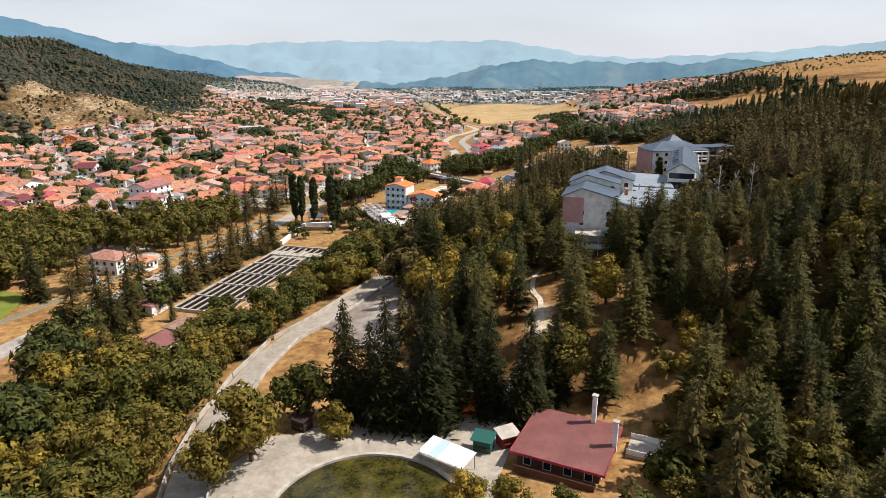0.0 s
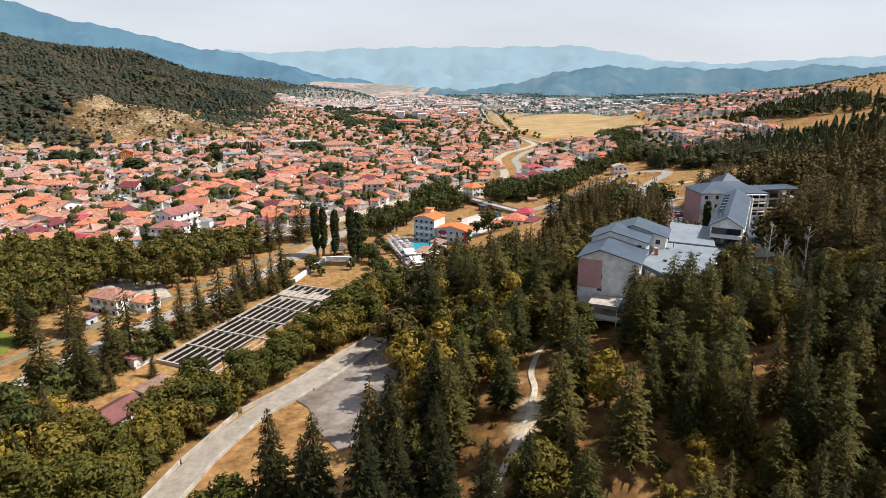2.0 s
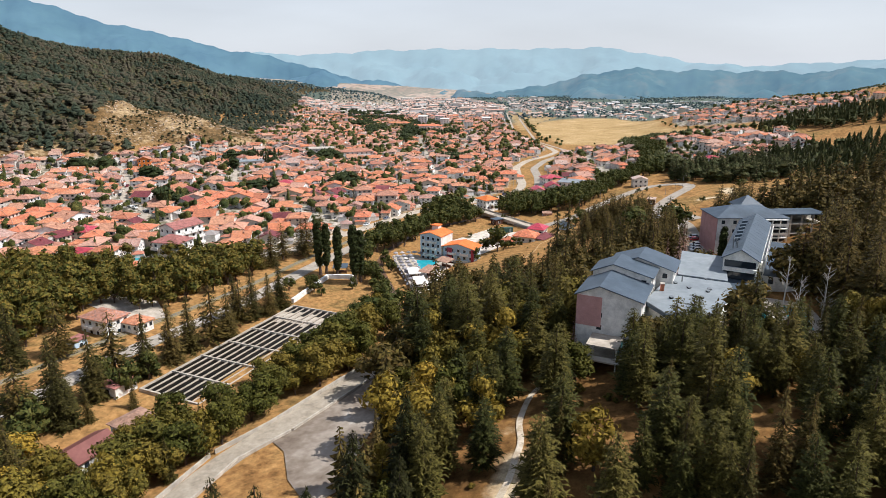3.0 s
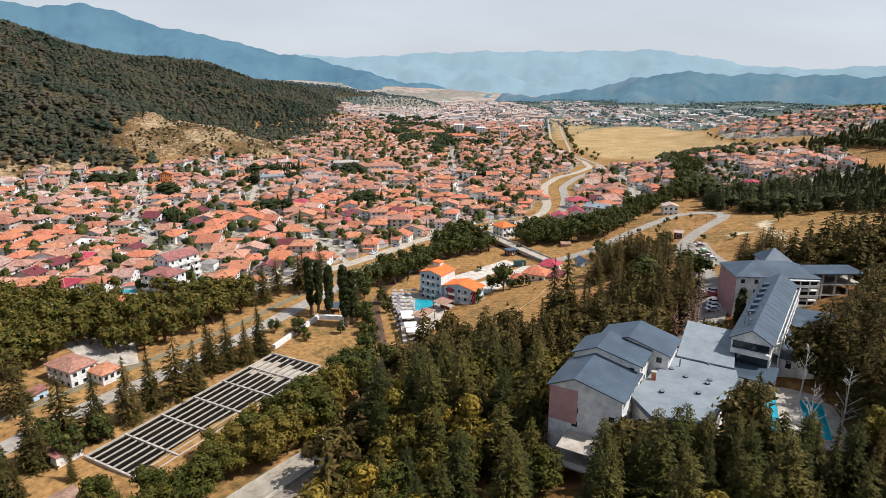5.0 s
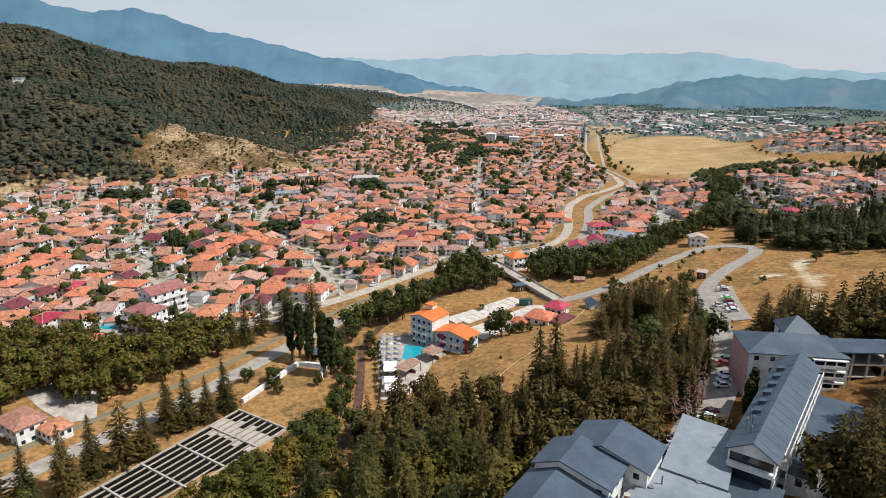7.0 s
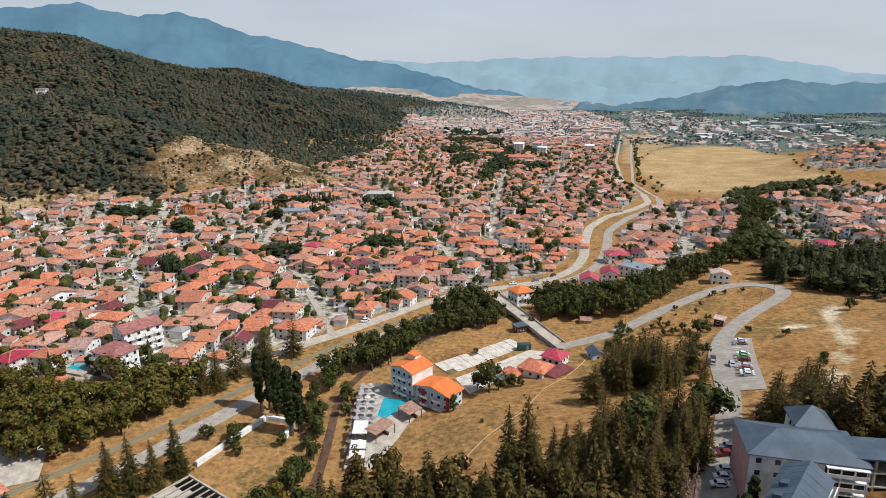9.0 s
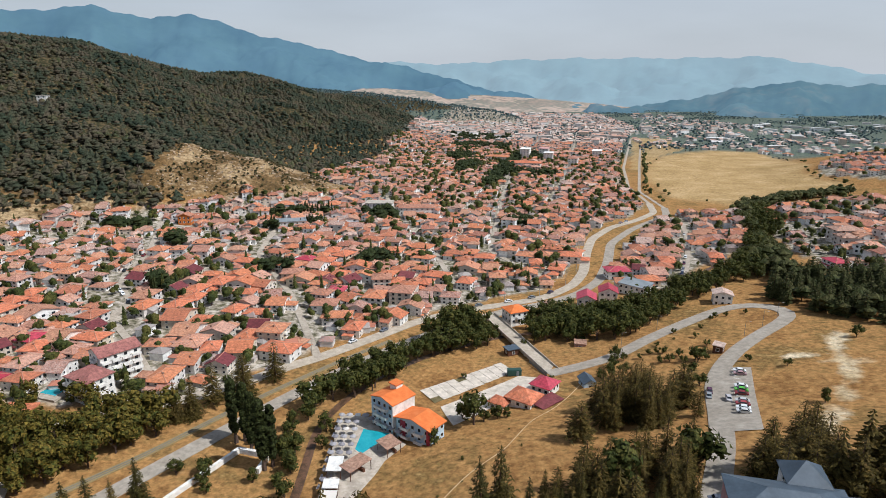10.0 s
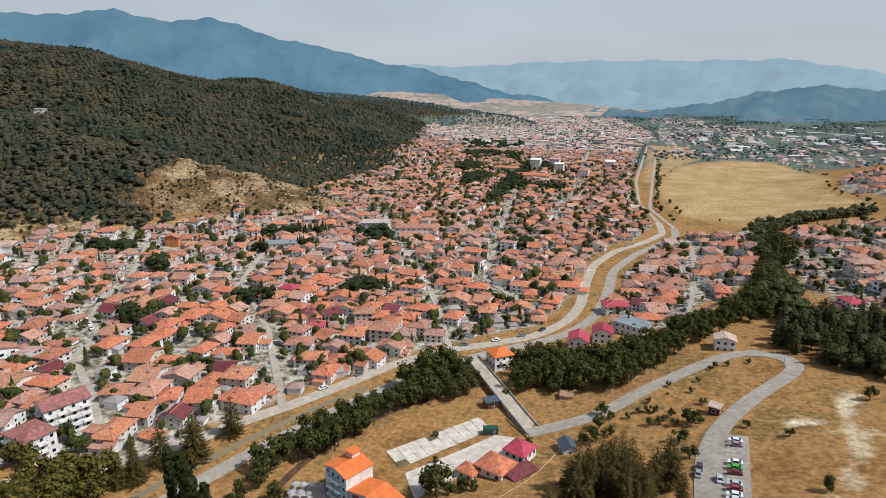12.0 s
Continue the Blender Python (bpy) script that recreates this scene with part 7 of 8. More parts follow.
shelter("white canopy over the terrace bar", -25.3, 263, 4.5, 6.5, 22, DECK, 2.8, M_WHITE)
shelter("brownish canopy over the terrace bar", -19.8, 265.5, 5.2, 8.5, -20, DECK, 3.0, M_BROWNTILE)
shelter("white canopy over terrace tables", -21.5, 254.5, 4.5, 3.5, 22, DECK, 2.7, M_WHITE)
shelter("white canopy over terrace tables", -19.5, 250, 4.5, 3.0, 22, DECK, 2.7, M_CANVAS)
shelter("grey shingled pavilion by the pool", -15.6, 279, 6.5, 5.5, -30, DECK, 3.0, M_BROWNTILE)

# the apartment house by the pool
apt = building("apartment_house", "blue and white apartment house with orange roof", "apartment house", -21.7, 294.6, 10, 10, -20, 7.0, "gable", 1.3, M_BLUEWALL, M_TILE_BRIGHT, 4, 4, balconies=((0, 1), (0, 2), (3, 1), (3, 2)), over=0.5)
part("pier", Shape().box(5.05, 0, 0, 0.25, 10.3, 7.0 - apt.location.z), M_WHITE, apt)
part("pier", Shape().box(-5.05, -4.2, 0, 0.25, 1.8, 7.0 - apt.location.z), M_WHITE, apt)
part("roof_hut", Shape().box(-1.5, 3, 7.6 - apt.location.z, 3, 3, 2.2), M_WHITE, apt)
part("hut_roof", Shape().box(-1.5, 3, 9.8 - apt.location.z, 3.8, 3.8, 0.3), M_TILE_BRIGHT, apt)
low = building("apartment_house", "lower blue and red block with orange roof", "apartment house", -9.9, 290.3, 14, 7.5, -16, 3.0, "gable", 1.6, M_BLUEWALL, M_TILE_BRIGHT, 3, 5, balconies=((0, 1), (0, 3)), over=0.7)
part("red_panel", Shape().box(-4.2, -3.8, 0, 2.4, 0.12, 2.6 - low.location.z).box(6.4, -3.8, 0, 1.3, 0.12, 2.6 - low.location.z), M_TILE_RED, low, "crimson wall panels")

# ---- fish-farm tanks by the road ----
tanks = thing("fish_tanks", "rows of dark concrete fish tanks with pale walls", "fish farm", -59.9, 194.8, ground(-60, 196) + 0.2, -14.4)
W, D = 19.8, 65.0
part("water", Shape().box(0, 0, -0.6, W, D, 0.75), M_TANK, tanks)
for i in range(9):
    part("long_wall", Shape().box(-W / 2 + i * W / 8, 0, -0.6, 0.13 if i not in (0, 8) else 0.45, D, 1.2), M_TANKWALL, tanks)
for j in range(7):
    part("walkway", Shape().box(0, -D / 2 + j * D / 6, -0.6, W + 0.3, 0.5, 1.35), M_CONC, tanks)
for i in range(8):
    part("dry_bed", Shape().box(-W / 2 + (i + 0.5) * W / 8, D / 3 + (1.5 if i % 2 else 3.0), -0.5, W / 8 - 0.6, D / 6 - (2.0 if i % 3 else 5.0), 0.7), M_TANKWALL, tanks, "dry silted tank bed")
wall = thing("garden_wall", "long white rendered wall beside dry grass", "wall", -58, 250, -5.2)
for (xa, ya), (xb, yb) in (((-63.7, 234), (-60.6, 263)), ((-60.6, 263), (-50, 264)), ((-50, 264), (-48.2, 256))):
    L2 = math.hypot(xb - xa, yb - ya)
    part("wall_run", Shape().box((xa + xb) / 2 + 58, (ya + yb) / 2 - 250, -1, L2, 1.1, 2.6, math.degrees(math.atan2(yb - ya, xb - xa))), M_WHITE, wall)
shelter("small dark roof between poplars", -57.5, 270, 6, 5, 10, ground(-57, 270), 3.0, M_GREYROOF)

# ---- houses near the road and park ----
building("villa", "white villa with a clay roof by the park", "house", -111, 198.2, 11.5, 8, -14, 1.4, "hip", 2.0, M_WHITE, M_TILE, 2, 4, balconies=((0, 1),))
building("annex", "low white annex with a clay roof", "house", -101.6, 200.5, 7, 6, -14, -0.6, "hip", 1.5, M_WHITE, M_TILE, 1, 3)
building("lodge", "low building with a weathered brown hipped roof", "house", -64.3, 146.2, 9, 7.5, -20, -0.6, "hip", 1.7, M_WHITE, M_BROWNTILE, 1, 3)
building("lodge", "low building with a rusty red gabled roof", "house", -69.6, 136.5, 7, 9, -15, -1.6, "gable", 1.5, M_WHITE, M_MAROON, 1, 2)
building("hut", "small white hut with a rosy flat-pitched roof", "hut", -82.5, 164.5, 5.4, 6.5, -14, -1.6, "hip", 0.7, M_WHITE, M_BRICK, 1, 1, over=0.4)
building("kiosk", "small pink-roofed kiosk beside the villa", "kiosk", -111.5, 186, 3.4, 4.2, -14, -1.6, "mono", 0.4, M_BLUEWALL, M_BRICK, 1, 1, over=0.4)
# town hotel
building("town_hotel", "white three-storey guest house with a faded brick-red hipped roof", "hotel", -130, 268, 12.5, 10, -5, 6.4, "hip", 2.4, M_WHITE, M_BRICK, 3, 4, balconies=((0, 0), (0, 3), (1, 1)))
building("town_hotel", "tall guest house with balconies and a brick-red roof", "hotel", -135.5, 284, 10, 15, -18, 9.0, "gable", 2.0, M_WHITE, M_BRICK, 4, 3, balconies=((1, 0), (1, 1), (1, 2), (1, 3), (0, 1)))
paved("terrace_town", [(-150, 258), (-138, 259), (-139, 271), (-150, 270)], M_PALE, "small paved hotel terrace", flat=ground(-144, 264) + 0.8)
pool([(-148, 261), (-140.5, 261.5), (-141, 266), (-148, 266)], ground(-144, 264) + 0.8, "small turquoise hotel pool")
shelter("orange-roofed summer terrace among trees", -140, 248, 11, 7, 20, ground(-140, 248), 3.0, M_TILE_ORANGE)
# by the bridge
building("house", "white house with bright orange roof by the bridge", "house", -9.5, 402.5, 9, 9, 45, 1.2, "hip", 2.2, M_WHITE, M_TILE_BRIGHT, 2, 3, balconies=((0, 1),))
building("house", "white house with crimson roof", "house", 19.8, 433, 9, 10, 10, 1.6, "gable", 2.2, M_WHITE, M_TILE_RED, 2, 3)
building("house", "white house with crimson roof", "house", 29, 444.5, 9, 9, 10, 2.6, "gable", 2.2, M_WHITE, M_TILE_RED, 2, 3)
building("house", "beige house with pale gabled roof", "house", 6.5, 416, 9, 8, 40, -0.2, "gable", 2.4, M_WALL, M_BROWNTILE, 2, 2)
building("shed", "long house with a flat grey roof", "shed", 41.5, 458, 15, 9, -22, 3.2, "mono", 1.0, M_WHITE, M_PALEROOF, 2, 5)
building("restaurant", "inn with a clay hipped roof", "inn", 16.4, 322.4, 10, 9, -15, 0.6, "hip", 2.6, M_WHITE, M_TILE_ORANGE, 1, 3)
building("restaurant", "round-cornered inn wing with a crimson roof", "inn", 21.5, 332.5, 7.5, 8, -15, 1.8, "hip", 2.2, M_WHITE, M_TILE_RED, 1, 3)
building("restaurant", "small inn wing with a clay roof", "inn", 8.6, 318.6, 6, 5, -15, -1.2, "hip", 1.6, M_WHITE, M_TILE_ORANGE, 1, 2)
building("restaurant", "lean-to with a dark maroon roof", "inn", 24.8, 322.5, 5, 9, -32, -0.4, "mono", 0.9, M_WHITE, M_TILE_DARK, 1, 1)
building("shed", "small grey gabled shed", "shed", 35.5, 341, 4.5, 6, 30, 1.6, "gable", 1.4, M_BLUEWALL, M_GREYROOF, 1, 1)
building("bus_shelter", "small dark hut with a flat roof by the bridge", "hut", -0.8, 366.5, 5, 4, 45, -2.6, "flat", 0, M_TIMBER, M_GREYROOF, 1, 1, over=0.5)
building("kiosk", "small timber kiosk beside the road", "kiosk", 80.2, 374, 3.6, 3.2, -15, 9.4, "mono", 0.5, M_TIMBER, M_ROOF_PALE, 1, 1, over=0.4)
building("chalet", "pale two-storey house with a weathered rosy roof", "house", 83, 441.5, 8.5, 7, 5, 9.2, "gable", 1.4, M_WHITE, M_ROOF_PALE, 2, 3)
building("hut", "small ruined brick hut", "hut", 26, 381, 5, 4, 10, -1.6, "mono", 0.5, M_TILE, M_BROWNTILE, 1, 1, over=0.2)
building("hut", "small white hut on the wooded hill", "hut", -530, 562, 9, 7, 30, ground(-530, 562) + 8.5, "flat", 0, M_WHITE, M_CONC, 2, 2)

# bridge
bx, by, bl = -0.8, 376.8, 67.0
bridge = thing("bridge", "concrete road bridge with low parapets over the river", "bridge", bx, by, -3.6, math.degrees(math.atan2(-50.5, 43.9)))
part("deck", Shape().box(0, 0, -0.6, bl, 6.4, 0.75), M_DUSTROAD, bridge)
for s in (-1, 1):
    part("parapet", Shape().box(0, s * 3.1, 0.15, bl, 0.25, 0.8), M_CONC, bridge)
for x in (-12, 0, 12):
    part("pier", Shape().box(x, 0, -4, 1.0, 5.4, 3.4), M_CONC, bridge)
for k, s in enumerate((-1, 1)):
    part("abutment", Shape().box(s * (bl / 2 - 5), 0, -4.5, 10, 6.2, 3.9), M_CONC, bridge)
fence = thing("fence", "grey metal fence along the bridge approach", "fence", 15, 352, -4.2, -48)
for i in range(12):
    part("post", Shape().box(-9 + i * 1.6, 0, -0.4, 0.08, 0.08, 1.9), M_METAL, fence)
part("panel", Shape().box(-0.2, 0, 0.2, 17.8, 0.04, 1.1), M_METAL, fence)
box = thing("container", "dark green site container", "container", 6, 346.8, ground(6, 346.8) + 0.2, 25)
part("body", Shape().box(0, 0, 0, 5.5, 2.4, 2.5), material("dark_green_paint", ["24403a", "2f4c44"], scale=0.6, rough=0.5), box)
part("door", Shape().box(1.2, -1.23, 0.1, 1.0, 0.06, 2.0), M_METAL, box)

# ---- pond and the house beside it ----
PX, PY, PR = -10.8, 71.8, 13.3
pond = thing("pond", "round dark pond with a pale stone rim", "pond", PX, PY, ground(PX, PY + 10) + 0.35)
ring = lambda r, z: [(math.cos(i * 6.2832 / 40) * r, math.sin(i * 6.2832 / 40) * r, z) for i in range(40)]
part("water", Shape().add(ring(PR, 0.12), [tuple(range(40))]), M_WATER, pond)
v = ring(PR, -0.5) + ring(PR, 0.5) + ring(PR + 0.6, 0.5) + ring(PR + 0.6, -0.9)
part("rim", Shape().add(v, [(a * 40 + i, a * 40 + (i + 1) % 40, a * 40 + 40 + (i + 1) % 40, a * 40 + 40 + i)[::-1] for a in range(3) for i in range(40)]), M_PALE, pond)
lodge = building("lodge", "timber lodge with a broad maroon sheet roof by the pond", "house", 19.0, 85.6, 12.4, 11.6, -25.5, 5.7, "mono", 0.4, M_TIMBER, M_MAROON, 1, 4, over=0.9)
for x, y, h in ((2.6, 6.0, 3.4), (6.9, 1.0, 2.6)):
    stack = part("chimney", Shape().box(x, y, 3.0, 0.7, 0.7, h + 2.6), M_WHITE, lodge, "white rendered chimney")
    part("chimney_cap", Shape().box(x, y, h + 5.6, 0.95, 0.95, 0.15), M_CONC, stack)
part("veranda", Shape().box(0, -7.4, 1.6, 12, 1.8, 0.25), M_TIMBER, lodge)
part("veranda_rail", Shape().box(0, -8.2, 1.85, 12, 0.1, 0.9), M_TIMBER, lodge)
le = 5.7 - lodge.location.z
for i in range(8):
    x = -6.5 + i * 1.85
    part("sheet_seam", Shape().prism([(x, -6.6), (x + 0.05, -6.6), (x + 0.05, 6.6), (x, 6.6)], [le + 0.2, le + 0.2, le + 0.6, le + 0.6], [le + 0.27, le + 0.27, le + 0.67, le + 0.67]), M_MAROON, lodge)
for a, b, w, d, h in ((0, -6.72, 14.3, 0.08, 0.0), (-7.12, 0, 0.08, 13.4, 0.2), (7.12, 0, 0.08, 13.4, 0.2), (0, 6.72, 14.3, 0.08, 0.4)):
    part("fascia", Shape().box(a, b, le + h - 0.16, w, d, 0.42), M_TILE_RED, lodge, "crimson sheet-metal roof edge")
deck = thing("terrace_deck", "small pale terrace with a rail beside the lodge", "terrace", 31.3, 85.5, ground(31, 85) + 0.3, -25)
part("slab", Shape().box(0, 0, -0.8, 5.5, 5, 1.0), M_PALE, deck)
for s in (-1, 1):
    part("rail", Shape().box(0, s * 2.4, 0.2, 5.5, 0.1, 0.9), M_WHITE, deck)
awn = thing("awning", "white and pale blue awning at the pond's edge", "awning", 0.2, 82.5, ground(0, 82) + 0.3, -35)
part("canopy", Shape().prism([(-4, -2), (4, -2), (4, 2), (-4, 2)], [2.3, 2.3, 2.9, 2.9], [2.4, 2.4, 3.0, 3.0]), M_WHITE, awn)
part("stripe", Shape().prism([(-2.2, -2), (-0.6, -2), (-0.6, 2), (-2.2, 2)], [2.41, 2.41, 3.01, 3.01], [2.42, 2.42, 3.02, 3.02]), M_BLUEWALL, awn, "pale blue stripe")
for a in (-1, 1):
    for b in (-1, 1):
        part("post", Shape().box(a * 3.8, b * 1.8, 0, 0.1, 0.1, 2.6), M_METAL, awn)
for x, y, turn, mat, label in ((6, 87, -20, "26544a", "green market stall at the plaza"), (9.8, 88.5, 25, "8c2f26", "red market stall with a pale roof"), (3.6, 98.5, 10, "c25a2a", "orange stall under the spruces"), (-24.3, 93.5, -30, "3a2c26", "dark stall with an orange awning")):
    st = thing("market_stall", label, "stall", x, y, ground(x, y) + 0.2, turn, "stalls on the plaza")
    mm = material("stall_paint", [mat, mat], scale=0.5, rough=0.6)
    part("body", Shape().box(0, 0, 0, 2.8, 2.2, 2.2), mm, st)
    part("roof", Shape().prism([(-1.8, -1.6), (1.8, -1.6), (1.8, 1.4), (-1.8, 1.4)], [2.2, 2.2, 2.6, 2.6], [2.3, 2.3, 2.7, 2.7]), M_PALE if "red" in label else mm, st)
    part("counter", Shape().box(0, -1.25, 0.9, 2.4, 0.35, 0.1), M_TIMBER, st)
river_wall = thing("river_wall", "low pale concrete parapet along the river road", "wall", 0, 0, 0)
for (xa, ya), (xb, yb) in zip(WALL_ROAD, WALL_ROAD[1:]):
    for side in (-1, 1):
        nx, ny = -(yb - ya), (xb - xa)
        q = math.hypot(nx, ny)
        ox, oy = nx / q * 3.6 * side, ny / q * 3.6 * side
        za, zb = ground(xa + ox, ya + oy), ground(xb + ox, yb + oy)
        h = 0.9 if side < 0 else 0.6
        v = []
        for e in (-0.15, 0.15):
            for (px, py, pz) in ((xa, ya, za), (xb, yb, zb)):
                v += [(px + ox + nx / q * e, py + oy + ny / q * e, pz - 1), (px + ox + nx / q * e, py + oy + ny / q * e, pz + 0.2 + h)]
        part("parapet", Shape().add(v, [(0, 2, 3, 1), (4, 5, 7, 6), (1, 3, 7, 5), (0, 1, 5, 4), (2, 6, 7, 3)]), M_CONC, river_wall)


# ---- vehicles ----
def car_proto(paint):
    root = thing("car", "parked car", "car")
    prof = [(-2.1, 0.35), (-2.12, 0.75), (-1.3, 0.92), (-0.75, 1.42), (0.85, 1.45), (1.55, 0.98), (2.1, 0.85), (2.12, 0.35)]
    n = len(prof)
    v = []
    for y, k in ((-0.84, 0.0), (0.84, 0.0)):
        v += [(x, y * (0.86 if z > 1.2 else 1.0), z) for x, z in prof]
    part("body", Shape().add(v, [tuple(range(n)), tuple(range(2 * n - 1, n - 1, -1))] + [(i, n + i, n + (i + 1) % n, (i + 1) % n) for i in range(n)]), paint, root)
    part("rear_window", Shape().add([(-1.3, -0.66, 0.96), (-1.3, 0.66, 0.96), (-0.82, 0.6, 1.41), (-0.82, -0.6, 1.41)], [(3, 2, 1, 0)]), M_GLASS, root)
    part("windscreen", Shape().add([(1.53, -0.66, 1.02), (1.53, 0.66, 1.02), (0.92, 0.6, 1.44), (0.92, -0.6, 1.44)], [(0, 1, 2, 3)]), M_GLASS, root)
    for s in (-1, 1):
        part("side_window", Shape().add([(-1.1, s * 0.86, 0.98), (1.3, s * 0.86, 0.98), (0.75, s * 0.75, 1.38), (-0.7, s * 0.75, 1.38)], [(0, 1, 2, 3) if s < 0 else (3, 2, 1, 0)]), M_GLASS, root)
        for x in (-1.3, 1.3):
            wheel = part("wheel", Shape().tube((x, s * 0.7, 0.32), (x, s * 0.88, 0.32), 0.32, 0.32, 12), M_TYRE, root)
            part("rim", Shape().tube((x, s * 0.8, 0.32), (x, s * 0.895, 0.32), 0.19, 0.17, 10), M_METAL, wheel, "grey steel rim")
    return root


CAR, CAR_GREEN = car_proto(M_CAR), car_proto(M_GREEN)
spots = [(86.5, 352.5, 5), (86.5, 349.8, 5), (86.2, 338, 5), (86.1, 334.6, 5), (86, 331.2, 5), (85.8, 324, 5), (85.7, 321.2, 5), (85.6, 317.2, 5), (85.5, 314.2, 5), (82, 326.5, 95), (76.6, 333.5, 92), (76.3, 329, 92), (61, 216.5, 40), (62.5, 218.6, 40), (64.3, 220.4, 40), (66, 222.4, 40), (68, 226.5, 30), (69.4, 228.6, 30), (70.5, 231, 30), (74.5, 245, 15), (75.2, 248, 15), (75.8, 251, 15), (76.3, 258, 15), (77, 261, 15)]
for k, (x, y, turn) in enumerate(spots):
    green = k == 3
    tagged(copy_thing(CAR_GREEN if green else CAR, pose(x, y, ground(x, y) + 0.27, 0, 0, turn)), "bright green parked car" if green else "car parked on grey asphalt", "car", "parked cars")
cr = random.Random(12)
for k in range(34):
    line = (ROAD_TOWN[2:16], STREETS[0], STREETS[1], STREETS[5])[k % 4]
    i = cr.randrange(len(line) - 1)
    (xa, ya), (xb, yb) = line[i], line[i + 1]
    u, a = cr.random(), math.atan2(yb - ya, xb - xa)
    o = 2.4 if k % 4 == 0 else 1.5
    x, y = xa + (xb - xa) * u - math.sin(a) * o, ya + (yb - ya) * u + math.cos(a) * o
    tagged(copy_thing(CAR, pose(x, y, ground(x, y) + 0.32, 0, 0, math.degrees(a))), "car standing on a dusty street", "car", "parked cars")
for p in (CAR, CAR_GREEN):
    for o in (*p.children_recursive, p):
        bpy.data.objects.remove(o)
bays = thing("bay_markings", "white painted parking bay lines", "marking", 86, 330, ground(86, 330))
for i in range(16):
    y = 354 - i * 2.7
    part("line", Shape().box(0.4, y - 330, ground(86.4, y) - ground(86, 330) + 0.262, 5.0, 0.14, 0.015, 5), M_WHITE, bays)

# railway beside the road
RAIL = [(-118, 150), (-106, 190), (-96, 218), (-86, 250), (-80, 280), (-74, 303), (-66, 330), (-55, 360)]
setting("railway_bed", ribbon(RAIL, 3.0, lift=0.15), material("weedy_gravel", ["7a6a48", "8c7a56", "6e6244"], scale=0.3, rough=1.0), "narrow gravel railway bed along the road", "railway")
for s in (-0.5, 0.5):
    setting("rail", ribbon(RAIL, 0.12, lift=0.3, side=s, drop=0.25), M_METAL, "rusty railway rail", "railway")


def bare_tree(x, y, tall, seed):
    """A leafless birch: a pale forked trunk with fine boughs."""
    r = random.Random(seed)
    root = thing("bare_birch_tree", "leafless pale birch tree among pines", "tree", x, y, ground(x, y) - 0.2)
    part("trunk", Shape().tube((0, 0, 0), (0.2, 0.1, tall * 0.5), 0.2, 0.13, 7).tube((0.2, 0.1, tall * 0.5), (0.1, 0.3, tall), 0.13, 0.02, 6), M_BIRCH, root)
    for i in range(22):
        z = tall * r.uniform(0.3, 0.95)
        a, ln = r.uniform(0, 6.28), tall * r.uniform(0.1, 0.24) * (1.2 - z / tall)
        p = Vector((0.15, 0.12, z))
        q = p + Vector((math.cos(a) * ln, math.sin(a) * ln, ln * r.uniform(0.8, 1.5)))
        s = Shape().tube(p, q, 0.06, 0.025, 5)
        for _ in range(3):
            b = p.lerp(q, r.uniform(0.4, 1.0))
            s.tube(b, b + Vector((r.uniform(-1, 1), r.uniform(-1, 1), r.uniform(0.4, 1.2))) * ln * 0.4, 0.025, 0.01, 4)
        part("bough", s, M_BIRCH, root)


for k, (x, y, h) in enumerate(((76, 164, 15), (83, 169, 16), (81.5, 186, 13), (30, 233, 12))):
    bare_tree(x, y, h, k)


def street_lamp(x, y, turn, tall=7.0):
    root = thing("street_lamp", "slim grey street lamp beside the road", "lamp", x, y, ground(x, y) - 0.1, turn, "street lamps")
    part("post", Shape().tube((0, 0, 0), (0, 0, tall), 0.09, 0.05, 7), M_METAL, root)
    part("arm", Shape().tube((0, 0, tall - 0.05), (1.5, 0, tall + 0.25), 0.04, 0.035, 5), M_METAL, root)
    part("lamp_head", Shape().box(1.7, 0, tall + 0.18, 0.7, 0.25, 0.12), M_CONC, root)


def utility_pole(x, y, turn):
    root = thing("utility_pole", "concrete utility pole with a crossarm", "pole", x, y, ground(x, y) - 0.1, turn, "utility poles")
    part("post", Shape().tube((0, 0, 0), (0, 0, 8.2), 0.16, 0.1, 7), M_CONC, root)
    part("crossarm", Shape().box(0, 0, 7.6, 1.8, 0.12, 0.12), M_TIMBER, root)
    for s in (-0.8, 0, 0.8):
        part("insulator", Shape().tube((s, 0, 7.72), (s, 0, 7.92), 0.05, 0.04, 6), M_WHITE, root)


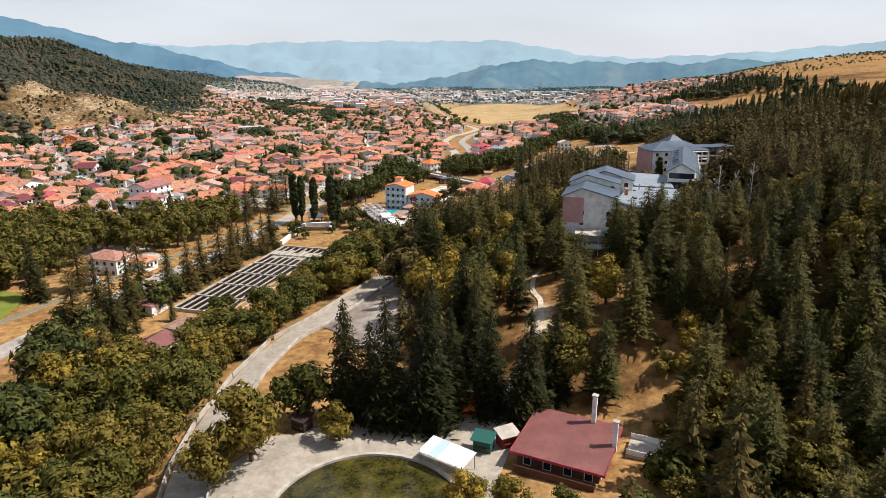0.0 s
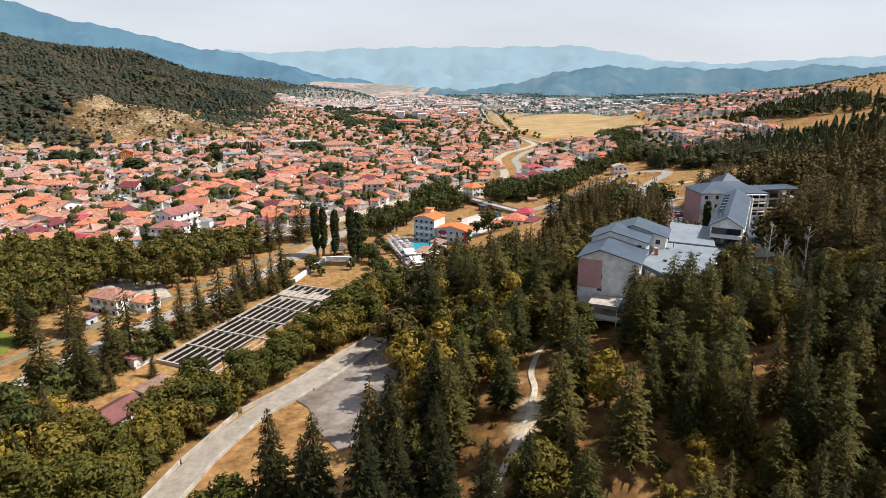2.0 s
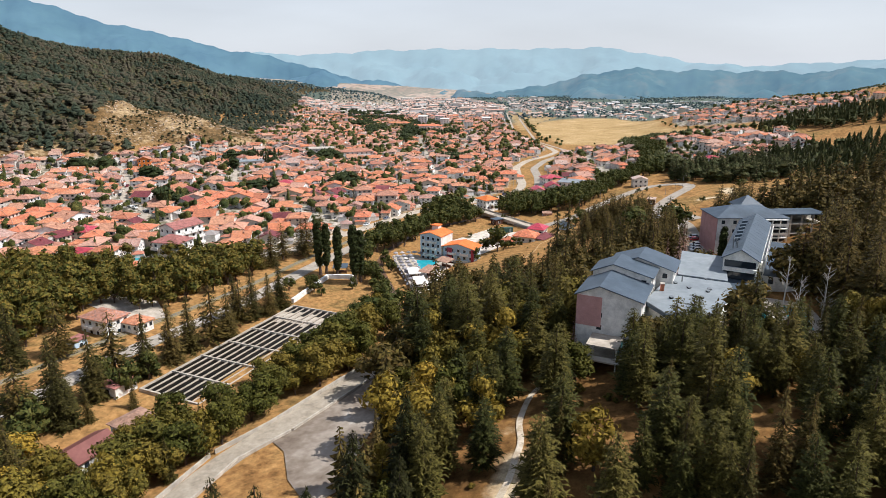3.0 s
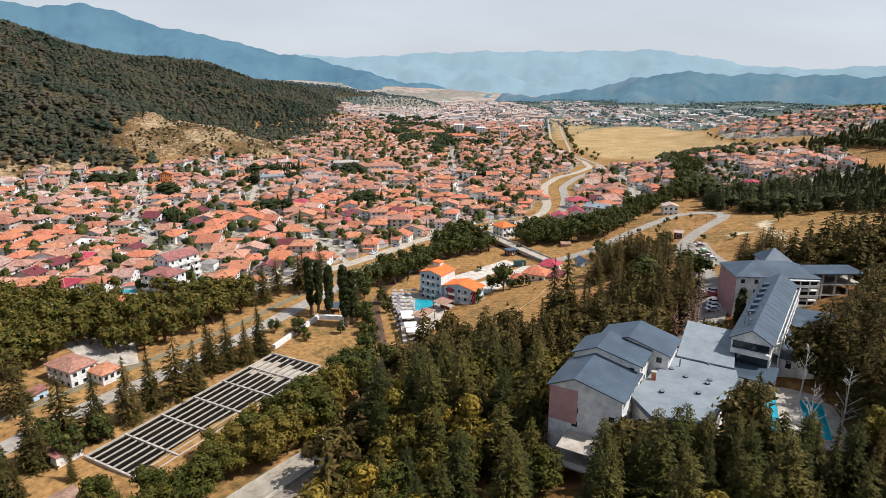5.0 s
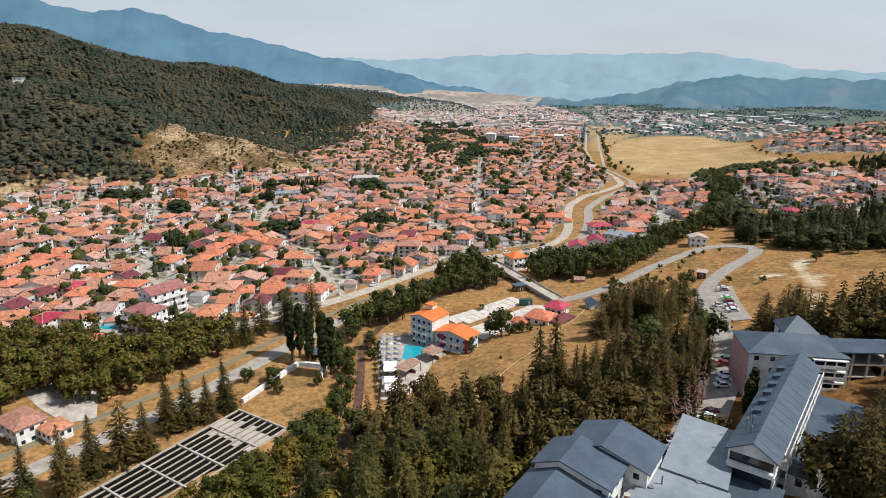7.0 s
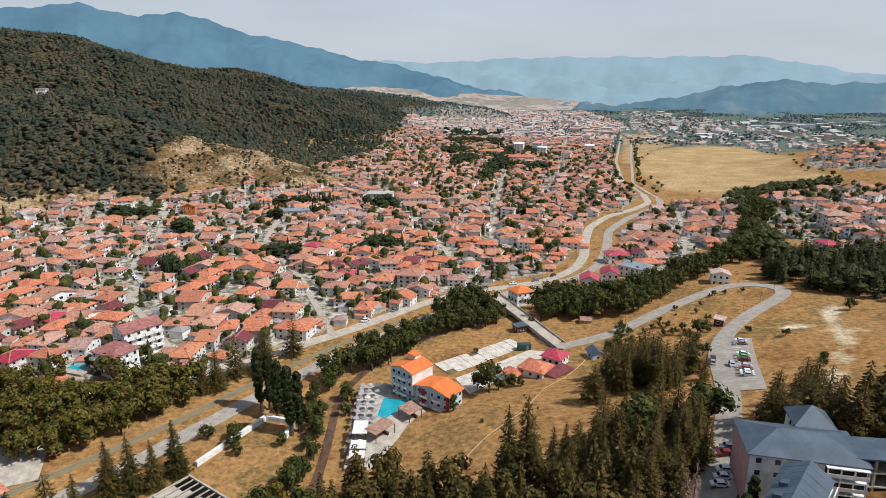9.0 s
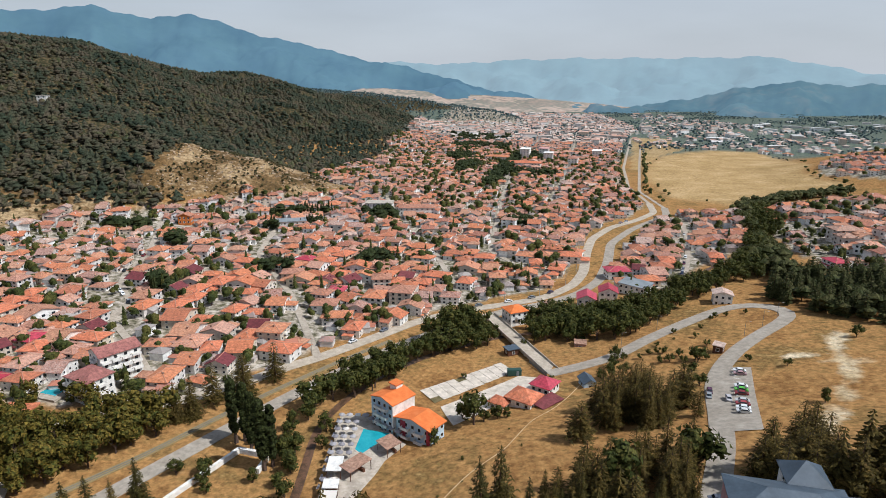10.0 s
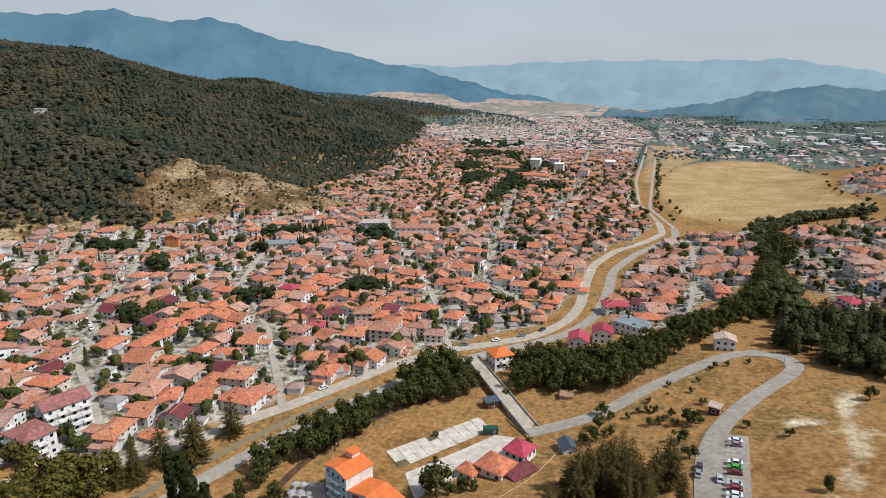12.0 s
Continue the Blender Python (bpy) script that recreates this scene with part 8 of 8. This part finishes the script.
for (xa, ya), (xb, yb), flip in ((ROAD_UP[2], ROAD_UP[3], 1), (ROAD_UP[3], ROAD_UP[4], 1), (ROAD_UP[9], ROAD_UP[10], -1), (ROAD_UP[10], ROAD_UP[11], -1), (ROAD_UP[11], ROAD_UP[12], -1)):
    a = math.atan2(yb - ya, xb - xa)
    street_lamp((xa + xb) / 2 - math.sin(a) * 4.2 * flip, (ya + yb) / 2 + math.cos(a) * 4.2 * flip, math.degrees(a) - 90 * flip)
for i in range(2, 14):
    (xa, ya), (xb, yb) = ROAD_TOWN[i], ROAD_TOWN[i + 1]
    a = math.atan2(yb - ya, xb - xa)
    utility_pole(xa - math.sin(a) * 4.6, ya + math.cos(a) * 4.6, math.degrees(a) + 90)

# ---- blocks and works far down the valley ----
for x, y, w, d, turn, h, roof, n in ((-176, 1058, 14, 22, 8, 17, M_WHITE, 5), (-152, 1078, 14, 20, 8, 17, M_PINK, 5), (-138, 1046, 13, 18, 8, 14, M_WHITE, 4), (-150, 948, 46, 14, 10, 9, M_TILE_ORANGE, 3), (-205, 1010, 34, 13, 5, 8, M_TILE, 2), (-95, 1010, 13, 26, 6, 12, M_TILE, 4),
                                     (-212, 508, 22, 11, 35, 6, M_PALEROOF, 2), (-180, 590, 22, 14, 20, 10, M_CONC, 3), (-150, 600, 30, 12, 24, 8, M_TILE, 2), (-80, 1130, 14, 24, 6, 12, M_WHITE, 4)):
    g = ground(x, y)
    building("apartment_block", "long pale block among the clay-roofed houses" if w > 20 else "pale apartment block rising over the houses", "building", x, y, w, d, turn, g + h, "flat" if roof in (M_WHITE, M_PINK, M_PALEROOF, M_CONC) else "hip", 2.2, M_WHITE, roof, n, max(3, int(w / 4)), base=g - 2, group="blocks")
building("house", "house with bright orange painted walls", "house", -281, 475, 9, 8, 25, ground(-281, 475) + 6.5, "gable", 1.8, material("orange_render", ["b8642a", "c87434"], scale=0.5, rough=0.9), M_TILE, 2, 3)
works, wr = [], random.Random(91)
for x, y in fill([(60, 1420), (240, 1400), (760, 2100), (700, 2500), (150, 2500), (60, 1900)], 62, 92):
    if wr.random() < 0.22:
        works.append((x, y, ground(x, y), radians(wr.choice((5, 95)) + wr.gauss(0, 6)), wr.uniform(0.8, 1.8), wr.uniform(0.6, 1.1), 0))
tagged(new("works_sheds", scatter_mesh("works_sheds", [low_house(26, 12, 7, 1.2, False, 1)], works, [M_WALL_STUFF, material("pale_sheet_roofs", ["a4a29e", "b8b6b2", "cac8c4", "a08e84"], scale=0.2, rough=0.7, by="island"), M_GLASS])), "long pale works sheds on the plain", "sheds", kind="stuff")
